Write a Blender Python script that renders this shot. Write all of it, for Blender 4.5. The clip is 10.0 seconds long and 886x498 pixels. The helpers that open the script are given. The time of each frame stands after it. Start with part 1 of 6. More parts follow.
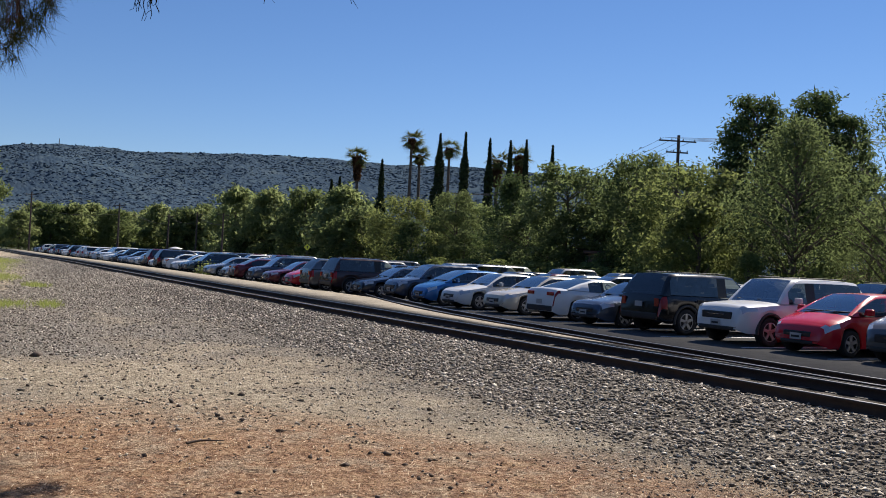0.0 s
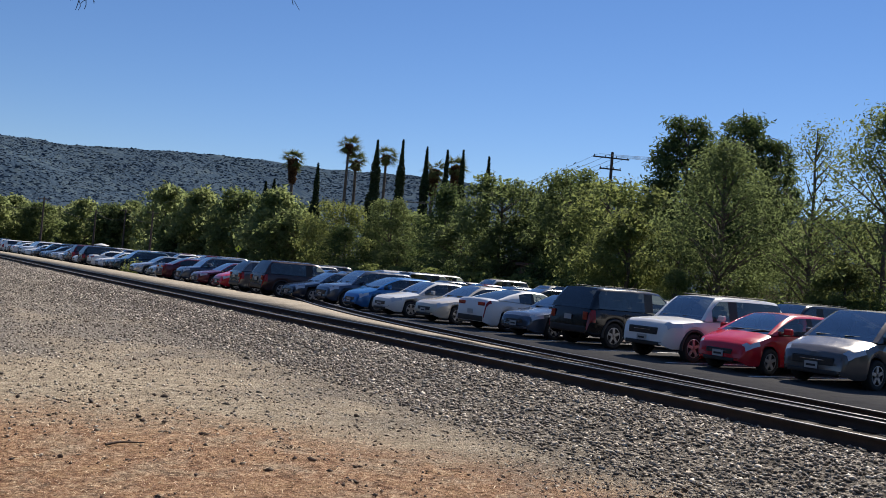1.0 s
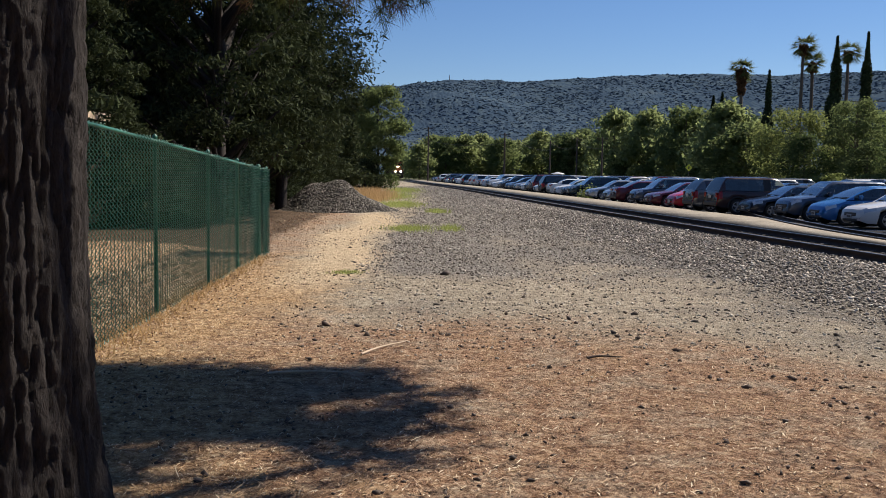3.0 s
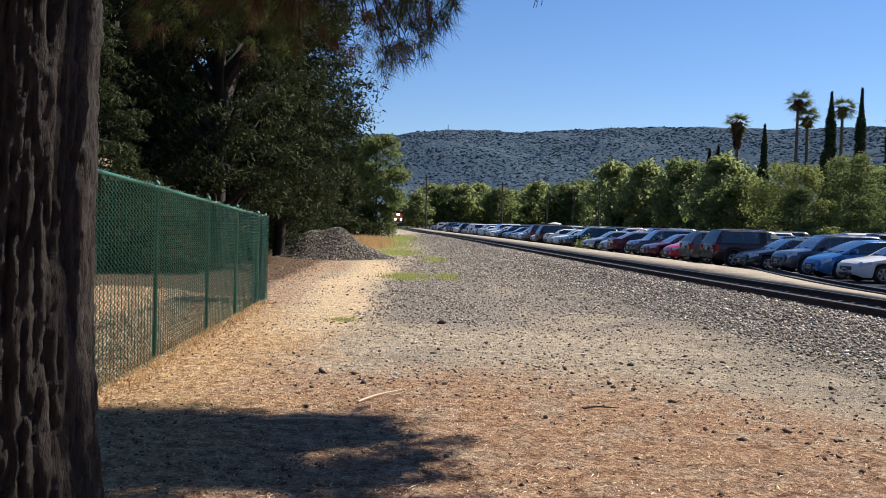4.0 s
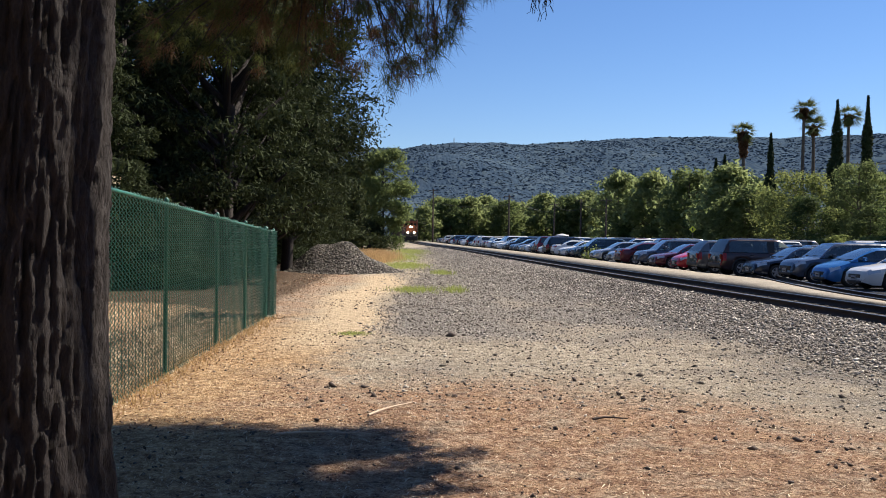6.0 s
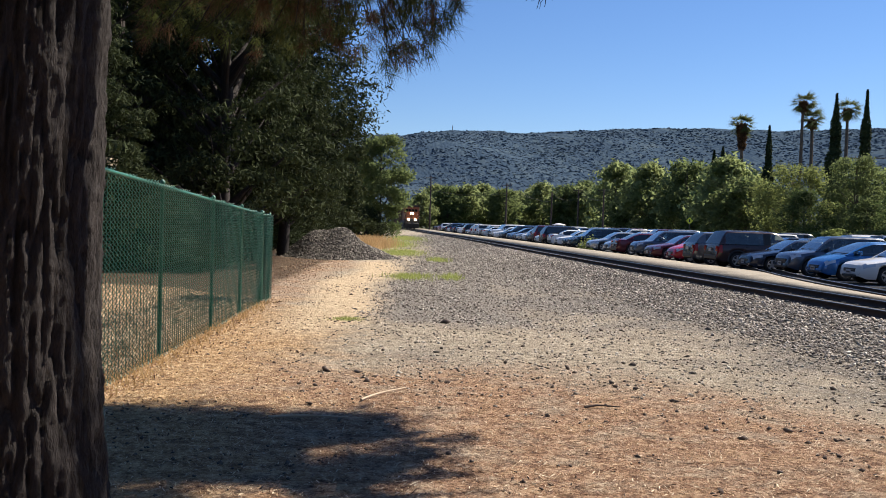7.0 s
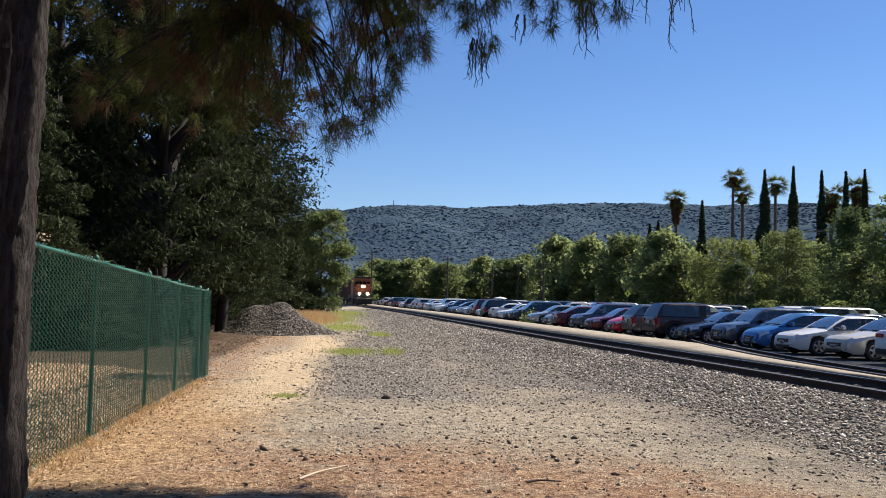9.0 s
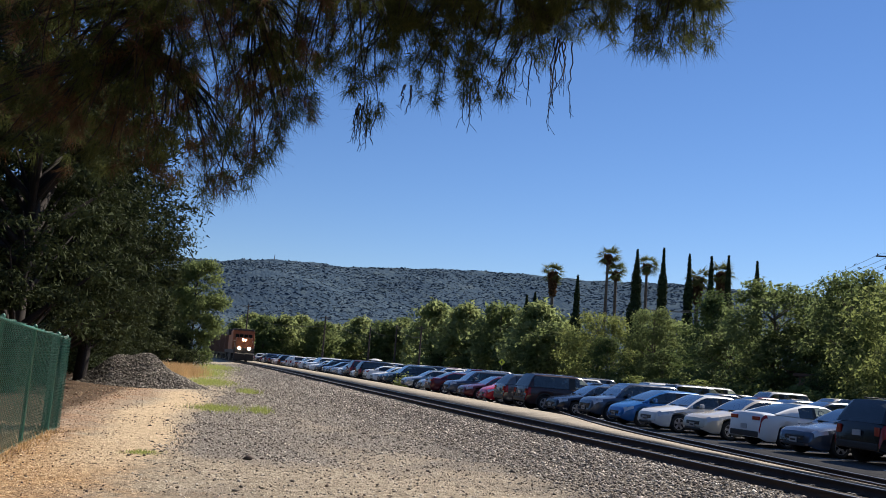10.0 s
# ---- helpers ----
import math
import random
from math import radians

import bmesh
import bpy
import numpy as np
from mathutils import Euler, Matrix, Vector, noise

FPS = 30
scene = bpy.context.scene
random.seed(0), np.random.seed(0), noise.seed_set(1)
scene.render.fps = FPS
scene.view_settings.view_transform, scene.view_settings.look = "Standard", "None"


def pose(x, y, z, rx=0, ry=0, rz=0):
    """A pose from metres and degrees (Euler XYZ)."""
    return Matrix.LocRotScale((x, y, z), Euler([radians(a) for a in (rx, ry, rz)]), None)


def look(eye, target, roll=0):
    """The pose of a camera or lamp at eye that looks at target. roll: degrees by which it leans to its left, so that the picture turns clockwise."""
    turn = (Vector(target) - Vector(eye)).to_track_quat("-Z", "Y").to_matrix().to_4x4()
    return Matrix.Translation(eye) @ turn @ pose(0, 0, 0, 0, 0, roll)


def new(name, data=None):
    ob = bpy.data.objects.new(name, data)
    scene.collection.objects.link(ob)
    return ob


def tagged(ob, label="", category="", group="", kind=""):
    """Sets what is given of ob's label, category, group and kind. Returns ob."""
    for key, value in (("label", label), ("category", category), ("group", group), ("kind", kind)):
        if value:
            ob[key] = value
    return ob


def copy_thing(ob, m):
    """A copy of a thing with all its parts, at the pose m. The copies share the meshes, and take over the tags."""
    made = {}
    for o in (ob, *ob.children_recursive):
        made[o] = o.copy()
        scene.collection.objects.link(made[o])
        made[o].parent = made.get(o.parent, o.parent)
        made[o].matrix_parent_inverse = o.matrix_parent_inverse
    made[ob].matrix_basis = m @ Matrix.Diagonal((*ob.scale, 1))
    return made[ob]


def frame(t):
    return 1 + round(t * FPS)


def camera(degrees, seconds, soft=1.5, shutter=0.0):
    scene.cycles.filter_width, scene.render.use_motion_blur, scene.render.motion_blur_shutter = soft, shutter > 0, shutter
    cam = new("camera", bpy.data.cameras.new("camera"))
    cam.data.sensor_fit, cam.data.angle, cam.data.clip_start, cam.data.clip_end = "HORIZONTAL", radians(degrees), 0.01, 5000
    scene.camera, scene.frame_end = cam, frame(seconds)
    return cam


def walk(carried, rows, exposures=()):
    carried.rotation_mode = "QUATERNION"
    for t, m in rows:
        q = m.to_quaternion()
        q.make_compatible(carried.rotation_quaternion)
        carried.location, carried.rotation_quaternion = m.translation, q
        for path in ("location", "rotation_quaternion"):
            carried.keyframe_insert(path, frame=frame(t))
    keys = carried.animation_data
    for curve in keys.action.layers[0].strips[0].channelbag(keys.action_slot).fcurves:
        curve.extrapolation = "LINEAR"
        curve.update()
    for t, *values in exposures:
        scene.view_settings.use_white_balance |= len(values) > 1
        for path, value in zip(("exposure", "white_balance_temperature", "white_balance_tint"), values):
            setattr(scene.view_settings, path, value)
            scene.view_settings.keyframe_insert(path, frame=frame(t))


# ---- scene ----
cam = camera(52.1, 10.0, soft=0.95)
PATH = [
    (0, (0.199, 0.133, 1.734), (1.069, 1.934, 1.766), 2.8),
    (0.5, (0.177, 0.1, 1.737), (1.154, 1.844, 1.817), 3.7),
    (1, (0.197, 0.128, 1.728), (1.195, 1.86, 1.787), 4.8),
    (1.5, (0.216, 0.173, 1.728), (1.231, 1.895, 1.767), 5.1),
    (1.8, (0.213, 0.212, 1.709), (1.093, 2.008, 1.701), 4.3),
    (2, (0.163, 0.22, 1.706), (0.829, 2.105, 1.642), 2.8),
    (2.1, (0.17, 0.185, 1.728), (0.703, 2.11, 1.639), 2.0),
    (2.2, (0.132, 0.109, 1.745), (0.546, 2.062, 1.628), 1.2),
    (2.3, (0.131, 0.084, 1.748), (0.439, 2.055, 1.612), 0.6),
    (2.5, (0.091, 0.134, 1.733), (0.255, 2.121, 1.571), 0.2),
    (2.7, (0.065, 0.126, 1.708), (0.158, 2.116, 1.531), 0.5),
    (4, (0.037, 0.018, 1.721), (0.122, 2.015, 1.663), 1.6),
    (4.5, (0.023, -0.015, 1.72), (0.203, 1.976, 1.683), 1.9),
    (5, (0.031, 0.001, 1.715), (0.237, 1.99, 1.689), 2.9),
    (5.5, (0.027, -0.014, 1.723), (0.151, 1.982, 1.705), 2.0),
    (5.7, (0.025, -0.023, 1.726), (0.115, 1.975, 1.704), 1.2),
    (6.8, (0.043, -0.031, 1.703), (0.087, 1.967, 1.649), 1.0),
    (7, (0.044, -0.036, 1.709), (0.12, 1.961, 1.652), 1.8),
    (7.5, (0.023, -0.13, 1.722), (0.144, 1.866, 1.678), 2.6),
    (8, (0.042, -0.062, 1.726), (0.111, 1.937, 1.71), 1.7),
    (8.5, (0.039, 0.027, 1.722), (0.087, 2.026, 1.689), 1.2),
    (8.8, (0.059, 0.061, 1.719), (0.188, 2.057, 1.705), 0.9),
    (9, (0.058, -0.044, 1.709), (0.258, 1.943, 1.819), 1.4),
    (9.2, (0.067, -0.107, 1.716), (0.312, 1.863, 1.96), 4.2),
    (9.3, (0.09, -0.115, 1.726), (0.371, 1.846, 1.999), 4.7),
    (9.5, (0.101, -0.095, 1.739), (0.474, 1.848, 2.03), 5.4),
    (10, (0.118, -0.086, 1.742), (0.566, 1.846, 2.0), 4.4),
]
walk(cam, [(t, look(eye, target, roll)) for t, eye, target, roll in PATH],
     exposures=[(0.0, 0.5), (1.5, 0.48), (2.5, 0.3), (4.0, 0.78), (8.8, 0.8), (9.5, 0.62), (10.0, 0.62)])

# ---- light ----
SUN_AZ, SUN_EL = 58.0, 44.0          # degrees to the right of +y, and above the horizon
world = bpy.data.worlds.new("sky")
scene.world = world
world.use_nodes = True
wn = world.node_tree
wn.nodes.clear()
sky = wn.nodes.new("ShaderNodeTexSky")
sky.sky_type = "NISHITA"
sky.sun_disc = False
sky.sun_elevation, sky.sun_rotation = radians(SUN_EL), radians(SUN_AZ)
sky.air_density, sky.dust_density, sky.ozone_density = 1.0, 0.0, 4.5
bg = wn.nodes.new("ShaderNodeBackground")
bg.inputs["Strength"].default_value = 0.0605
wo = wn.nodes.new("ShaderNodeOutputWorld")
deep = wn.nodes.new("ShaderNodeHueSaturation")
deep.inputs["Saturation"].default_value = 1.1
tint = wn.nodes.new("ShaderNodeMix")
tint.data_type, tint.blend_type = "RGBA", "MULTIPLY"
tint.inputs[0].default_value = 1.0
tint.inputs[7].default_value = (0.95, 0.97, 1.13, 1)
wn.links.new(sky.outputs[0], deep.inputs["Color"])
wn.links.new(deep.outputs[0], tint.inputs[6])
wn.links.new(tint.outputs[2], bg.inputs[0])
wn.links.new(bg.outputs[0], wo.inputs[0])
sun_dir = Vector((math.sin(radians(SUN_AZ)) * math.cos(radians(SUN_EL)), math.cos(radians(SUN_AZ)) * math.cos(radians(SUN_EL)), math.sin(radians(SUN_EL))))
sun = new("sun", bpy.data.lights.new("sun", "SUN"))
sun.data.energy, sun.data.angle, sun.data.color = 5.0, radians(0.53), (1.0, 0.91, 0.79)
sun.matrix_world = look(sun_dir * 50, (0, 0, 0))


# ---- materials ----
def mat(name, rough=0.8, metal=0.0, spec=0.5):
    m = bpy.data.materials.new(name)
    m.use_nodes = True
    b = m.node_tree.nodes["Principled BSDF"]
    b.inputs["Roughness"].default_value = rough
    b.inputs["Metallic"].default_value = metal
    b.inputs["Specular IOR Level"].default_value = spec
    return m, m.node_tree, b


def node(nt, kind, **inputs):
    n = nt.nodes.new(kind)
    for k, v in inputs.items():
        n.inputs[k.replace("_", " ")].default_value = v
    return n


def noise_tex(nt, scale, detail=4.0, rough=0.6, coord="Object", vec=None):
    n = node(nt, "ShaderNodeTexNoise", Scale=scale, Detail=detail, Roughness=rough)
    if vec is None:
        vec = nt.nodes.new("ShaderNodeTexCoord").outputs[coord]
    nt.links.new(vec, n.inputs["Vector"])
    return n.outputs["Fac"]


def ramp(nt, fac, stops):
    r = nt.nodes.new("ShaderNodeValToRGB")
    e = r.color_ramp.elements
    while len(e) < len(stops):
        e.new(0.5)
    for i, (p, c) in enumerate(stops):
        e[i].position, e[i].color = p, (*c, 1.0)
    nt.links.new(fac, r.inputs[0])
    return r.outputs[0]


def mixc(nt, fac, a, b, mode="MIX"):
    n = nt.nodes.new("ShaderNodeMix")
    n.data_type, n.blend_type = "RGBA", mode
    for sock, v in ((n.inputs[0], fac), (n.inputs[6], a), (n.inputs[7], b)):
        if hasattr(v, "default_value"):
            nt.links.new(v, sock)
        else:
            sock.default_value = v if isinstance(v, (int, float)) else (*v, 1.0)
    return n.outputs[2]


def maths(nt, op, a, b=0.0, clamp=False):
    n = nt.nodes.new("ShaderNodeMath")
    n.operation, n.use_clamp = op, clamp
    for sock, v in ((n.inputs[0], a), (n.inputs[1], b)):
        if hasattr(v, "default_value"):
            nt.links.new(v, sock)
        else:
            sock.default_value = v
    return n.outputs[0]


def bump(nt, b, height, strength=0.5, dist=0.02):
    n = node(nt, "ShaderNodeBump", Strength=strength, Distance=dist)
    nt.links.new(height, n.inputs["Height"])
    nt.links.new(n.outputs[0], b.inputs["Normal"])


def simple(name, colour, rough=0.7, metal=0.0, vary=0.25, scale=8.0, bumps=0.2, spec=0.5, dist=0.01):
    """A surface with grain and larger stains round one colour."""
    m, nt, b = mat(name, rough, metal, spec)
    fine, coarse = noise_tex(nt, scale * 6), noise_tex(nt, scale * 0.5, 3.0)
    both = maths(nt, "ADD", maths(nt, "MULTIPLY", fine, 0.5), maths(nt, "MULTIPLY", coarse, 0.5))
    lo = tuple(c * (1 - vary) for c in colour)
    hi = tuple(min(1.0, c * (1 + vary)) for c in colour)
    nt.links.new(ramp(nt, both, [(0.3, lo), (0.7, hi)]), b.inputs["Base Color"])
    if bumps:
        bump(nt, b, fine, bumps, dist)
    return m


def leaf_mat(name, lo, hi, trans=0.35, rough=0.82):
    """Leaves: hue by leaf and by tree, some light through them."""
    m, nt, b = mat(name, rough, 0.0, 0.1 if rough > 0.8 else 0.3)
    isl = nt.nodes.new("ShaderNodeNewGeometry").outputs["Random Per Island"]
    obj = nt.nodes.new("ShaderNodeObjectInfo").outputs["Random"]
    col = ramp(nt, isl, [(0.0, lo), (1.0, hi)])
    dry = mixc(nt, maths(nt, "MULTIPLY", obj, 0.35), col, (hi[0] * 1.15, hi[1] * 0.92, hi[2] * 0.8))
    nt.links.new(dry, b.inputs["Base Color"])
    tr = nt.nodes.new("ShaderNodeBsdfTranslucent")
    nt.links.new(mixc(nt, 0.5, dry, tuple(min(1.0, c * 1.9) for c in hi)), tr.inputs[0])
    mx = nt.nodes.new("ShaderNodeMixShader")
    mx.inputs[0].default_value = trans
    nt.links.new(b.outputs[0], mx.inputs[1])
    nt.links.new(tr.outputs[0], mx.inputs[2])
    nt.links.new(mx.outputs[0], nt.nodes["Material Output"].inputs[0])
    return m


def ground_mat():
    m, nt, b = mat("yard_ground", 0.95, 0.0, 0.2)

    def zone(n):
        a = nt.nodes.new("ShaderNodeAttribute")
        a.attribute_name = n
        return a.outputs["Fac"]
    pos = nt.nodes.new("ShaderNodeTexCoord").outputs["Object"]
    fine = noise_tex(nt, 24.0, 8.0, 0.78, vec=pos)
    mid = noise_tex(nt, 7.0, 4.0, 0.65, vec=pos)
    big = noise_tex(nt, 0.8, 4.0, 0.6, vec=pos)
    vor = node(nt, "ShaderNodeTexVoronoi", Scale=19.0)
    nt.links.new(pos, vor.inputs["Vector"])
    vor2 = node(nt, "ShaderNodeTexVoronoi", Scale=36.0)
    nt.links.new(pos, vor2.inputs["Vector"])
    cellr = node(nt, "ShaderNodeSeparateColor")
    nt.links.new(vor.outputs["Color"], cellr.inputs[0])
    stone = ramp(nt, cellr.outputs[0], [(0.0, (0.1, 0.08, 0.066)), (0.6, (0.31, 0.27, 0.225)), (1.0, (0.6, 0.54, 0.46))])
    stone = mixc(nt, ramp(nt, vor.outputs["Distance"], [(0.3, (0, 0, 0)), (0.62, (1, 1, 1))]), stone, (0.09, 0.08, 0.068))
    dirt = ramp(nt, maths(nt, "ADD", maths(nt, "MULTIPLY", fine, 0.55), maths(nt, "MULTIPLY", mid, 0.45)),
                [(0.38, (0.12, 0.095, 0.068)), (0.49, (0.37, 0.305, 0.22)), (0.61, (0.62, 0.53, 0.4))])
    cell2 = node(nt, "ShaderNodeSeparateColor")
    nt.links.new(vor2.outputs["Color"], cell2.inputs[0])
    pebble = ramp(nt, cell2.outputs[1], [(0.0, (0.1, 0.085, 0.072)), (0.7, (0.31, 0.275, 0.23)), (1.0, (0.55, 0.5, 0.43))])
    mulch = ramp(nt, maths(nt, "ADD", maths(nt, "MULTIPLY", fine, 0.6), maths(nt, "MULTIPLY", mid, 0.4)),
                 [(0.39, (0.075, 0.035, 0.02)), (0.49, (0.32, 0.18, 0.105)), (0.61, (0.64, 0.45, 0.29))])
    drift = noise_tex(nt, 1.7, 5.0, 0.65, vec=pos)
    mulch = mixc(nt, ramp(nt, drift, [(0.48, (0, 0, 0)), (0.66, (0.65, 0.65, 0.65))]), mulch, dirt)
    mulch = mixc(nt, ramp(nt, drift, [(0.3, (0.55, 0.55, 0.55)), (0.46, (0, 0, 0))]), mulch, (0.5, 0.34, 0.19))
    dirt = mixc(nt, ramp(nt, drift, [(0.36, (0.5, 0.5, 0.5)), (0.5, (0, 0, 0))]), dirt, (0.24, 0.195, 0.14))
    straw = ramp(nt, maths(nt, "ADD", maths(nt, "MULTIPLY", fine, 0.6), maths(nt, "MULTIPLY", mid, 0.4)),
                 [(0.38, (0.11, 0.055, 0.028)), (0.49, (0.41, 0.25, 0.122)), (0.62, (0.78, 0.56, 0.32))])
    sand = ramp(nt, maths(nt, "ADD", maths(nt, "MULTIPLY", fine, 0.4), maths(nt, "MULTIPLY", mid, 0.6)),
                [(0.38, (0.37, 0.27, 0.165)), (0.62, (0.78, 0.61, 0.4))])
    green = ramp(nt, fine, [(0.38, (0.13, 0.13, 0.045)), (0.62, (0.36, 0.37, 0.15))])

    def edge(z, amount=0.8):
        soft = maths(nt, "ADD", z, maths(nt, "MULTIPLY", maths(nt, "SUBTRACT", maths(nt, "ADD", maths(nt, "MULTIPLY", mid, 0.45), maths(nt, "MULTIPLY", big, 0.55)), 0.5), amount * 2.4))
        r = nt.nodes.new("ShaderNodeMapRange")
        r.inputs[1].default_value, r.inputs[2].default_value = 0.2, 0.8
        nt.links.new(soft, r.inputs[0])
        return r.outputs[0]
    patch = maths(nt, "MULTIPLY", edge(zone("gravel"), 1.0), 0.92)
    col = mixc(nt, patch, dirt, mixc(nt, 0.4, pebble, stone))
    col = mixc(nt, edge(zone("mulch")), col, mulch)
    col = mixc(nt, edge(zone("straw")), col, straw)
    # pine litter, darkened so the colour stands for tree shade behind the fence
    litter = ramp(nt, maths(nt, "ADD", maths(nt, "MULTIPLY", fine, 0.6), maths(nt, "MULTIPLY", mid, 0.4)), [(0.38, (0.022, 0.014, 0.009)), (0.49, (0.075, 0.047, 0.028)), (0.62, (0.26, 0.18, 0.11))])
    col = mixc(nt, edge(zone("litter"), 0.6), col, litter)
    col = mixc(nt, edge(zone("sand"), 0.45), col, sand)
    col = mixc(nt, edge(zone("ballast")), col, stone)
    col = mixc(nt, zone("bed"), col, ramp(nt, fine, [(0.38, (0.02, 0.016, 0.013)), (0.62, (0.1, 0.082, 0.066))]))
    col = mixc(nt, edge(zone("grass"), 0.7), col, green)
    col = mixc(nt, zone("far"), col, mixc(nt, big, (0.16, 0.15, 0.09), (0.07, 0.1, 0.04)))
    nt.links.new(col, b.inputs["Base Color"])
    hgt = maths(nt, "ADD", maths(nt, "MULTIPLY", vor.outputs["Distance"], -0.6), fine)
    bump(nt, b, hgt, 1.0, 0.05)
    return m


def paint(name, colour, metal=0.0, rough=0.2):
    m, nt, b = mat(name, rough, metal, 0.5)
    b.inputs["Coat Weight"].default_value = 0.35
    b.inputs["Coat Roughness"].default_value = 0.06
    dust = noise_tex(nt, 3.0, 5.0)
    hi = tuple(c * 0.93 + 0.008 for c in colour)
    nt.links.new(ramp(nt, dust, [(0.35, colour), (0.8, hi)]), b.inputs["Base Color"])
    r = ramp(nt, dust, [(0.3, (rough * 0.8,) * 3), (0.8, (min(1, rough * 1.5),) * 3)])
    nt.links.new(r, b.inputs["Roughness"])
    return m


def glow(name, colour, strength):
    m, nt, b = mat(name, 0.3)
    b.inputs["Base Color"].default_value = (*colour, 1)
    b.inputs["Emission Color"].default_value = (*colour, 1)
    b.inputs["Emission Strength"].default_value = strength
    return m


def bark_mat(name, lo, hi, scale=1.0):
    m, nt, b = mat(name, 0.9, 0.0, 0.25)
    tc = nt.nodes.new("ShaderNodeTexCoord").outputs["Object"]
    mp = nt.nodes.new("ShaderNodeMapping")
    mp.inputs["Scale"].default_value = (scale, scale, scale * 0.3)
    nt.links.new(tc, mp.inputs[0])
    a = noise_tex(nt, 9.0, 6.0, 0.65, vec=mp.outputs[0])
    c = noise_tex(nt, 45.0, 4.0, 0.7, vec=mp.outputs[0])
    both = maths(nt, "ADD", maths(nt, "MULTIPLY", a, 0.6), maths(nt, "MULTIPLY", c, 0.4))
    nt.links.new(ramp(nt, both, [(0.3, lo), (0.7, hi)]), b.inputs["Base Color"])
    bump(nt, b, both, 0.9, 0.03)
    return m


def hill_mat():
    m, nt, b = mat("wooded_hill", 1.0, 0.0, 0.0)
    pos = nt.nodes.new("ShaderNodeTexCoord").outputs["Object"]
    vor = node(nt, "ShaderNodeTexVoronoi", Scale=0.13)
    mp = nt.nodes.new("ShaderNodeMapping")
    mp.inputs["Scale"].default_value = (1.0, 0.06, 1.15)
    nt.links.new(pos, mp.inputs[0])
    nt.links.new(mp.outputs[0], vor.inputs["Vector"])
    cell = node(nt, "ShaderNodeSeparateColor")
    nt.links.new(vor.outputs["Color"], cell.inputs[0])
    big = noise_tex(nt, 0.006, 5.0, 0.6, vec=pos)
    # distance haze is painted into these tree colours as pale blue
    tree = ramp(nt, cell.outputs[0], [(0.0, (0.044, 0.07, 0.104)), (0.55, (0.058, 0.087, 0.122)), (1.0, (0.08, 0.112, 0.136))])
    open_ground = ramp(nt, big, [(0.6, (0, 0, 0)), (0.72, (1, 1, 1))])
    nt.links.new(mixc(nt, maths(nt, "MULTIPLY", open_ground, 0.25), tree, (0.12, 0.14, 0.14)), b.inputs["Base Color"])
    bump(nt, b, maths(nt, "MULTIPLY", vor.outputs["Distance"], -1.0), 0.5, 3.0)
    return m


def pane_mat(name, tint, gloss=0.1):
    """Clear car glass: tinted see-through, with the sky mirrored more at a slant."""
    m, nt, b = mat(name, 0.05)
    clear = nt.nodes.new("ShaderNodeBsdfTransparent")
    clear.inputs[0].default_value = (*tint, 1)
    shine = node(nt, "ShaderNodeBsdfGlossy", Roughness=0.03)
    fr = node(nt, "ShaderNodeFresnel", IOR=1.6)
    dust = maths(nt, "MULTIPLY", noise_tex(nt, 5.0, 4.0), 0.08)
    fac = maths(nt, "ADD", maths(nt, "ADD", fr.outputs[0], gloss), dust, True)
    mx = nt.nodes.new("ShaderNodeMixShader")
    nt.links.new(fac, mx.inputs[0])
    nt.links.new(clear.outputs[0], mx.inputs[1])
    nt.links.new(shine.outputs[0], mx.inputs[2])
    nt.links.new(mx.outputs[0], nt.nodes["Material Output"].inputs[0])
    return m


def glass_mat(name="car_glass", lo=(0.02, 0.024, 0.026), hi=(0.03, 0.034, 0.035), coat=0.8, gloss=0.6):
    m, nt, b = mat(name, 0.04, 0.0, gloss)
    b.inputs["Base Color"].default_value = (0.02, 0.024, 0.026, 1)
    b.inputs["Coat Weight"].default_value = coat
    b.inputs["Coat Roughness"].default_value = 0.03
    dust = noise_tex(nt, 6.0, 4.0)
    nt.links.new(ramp(nt, dust, [(0.35, lo), (0.75, hi)]), b.inputs["Base Color"])
    return m


import collections  # noqa: E402

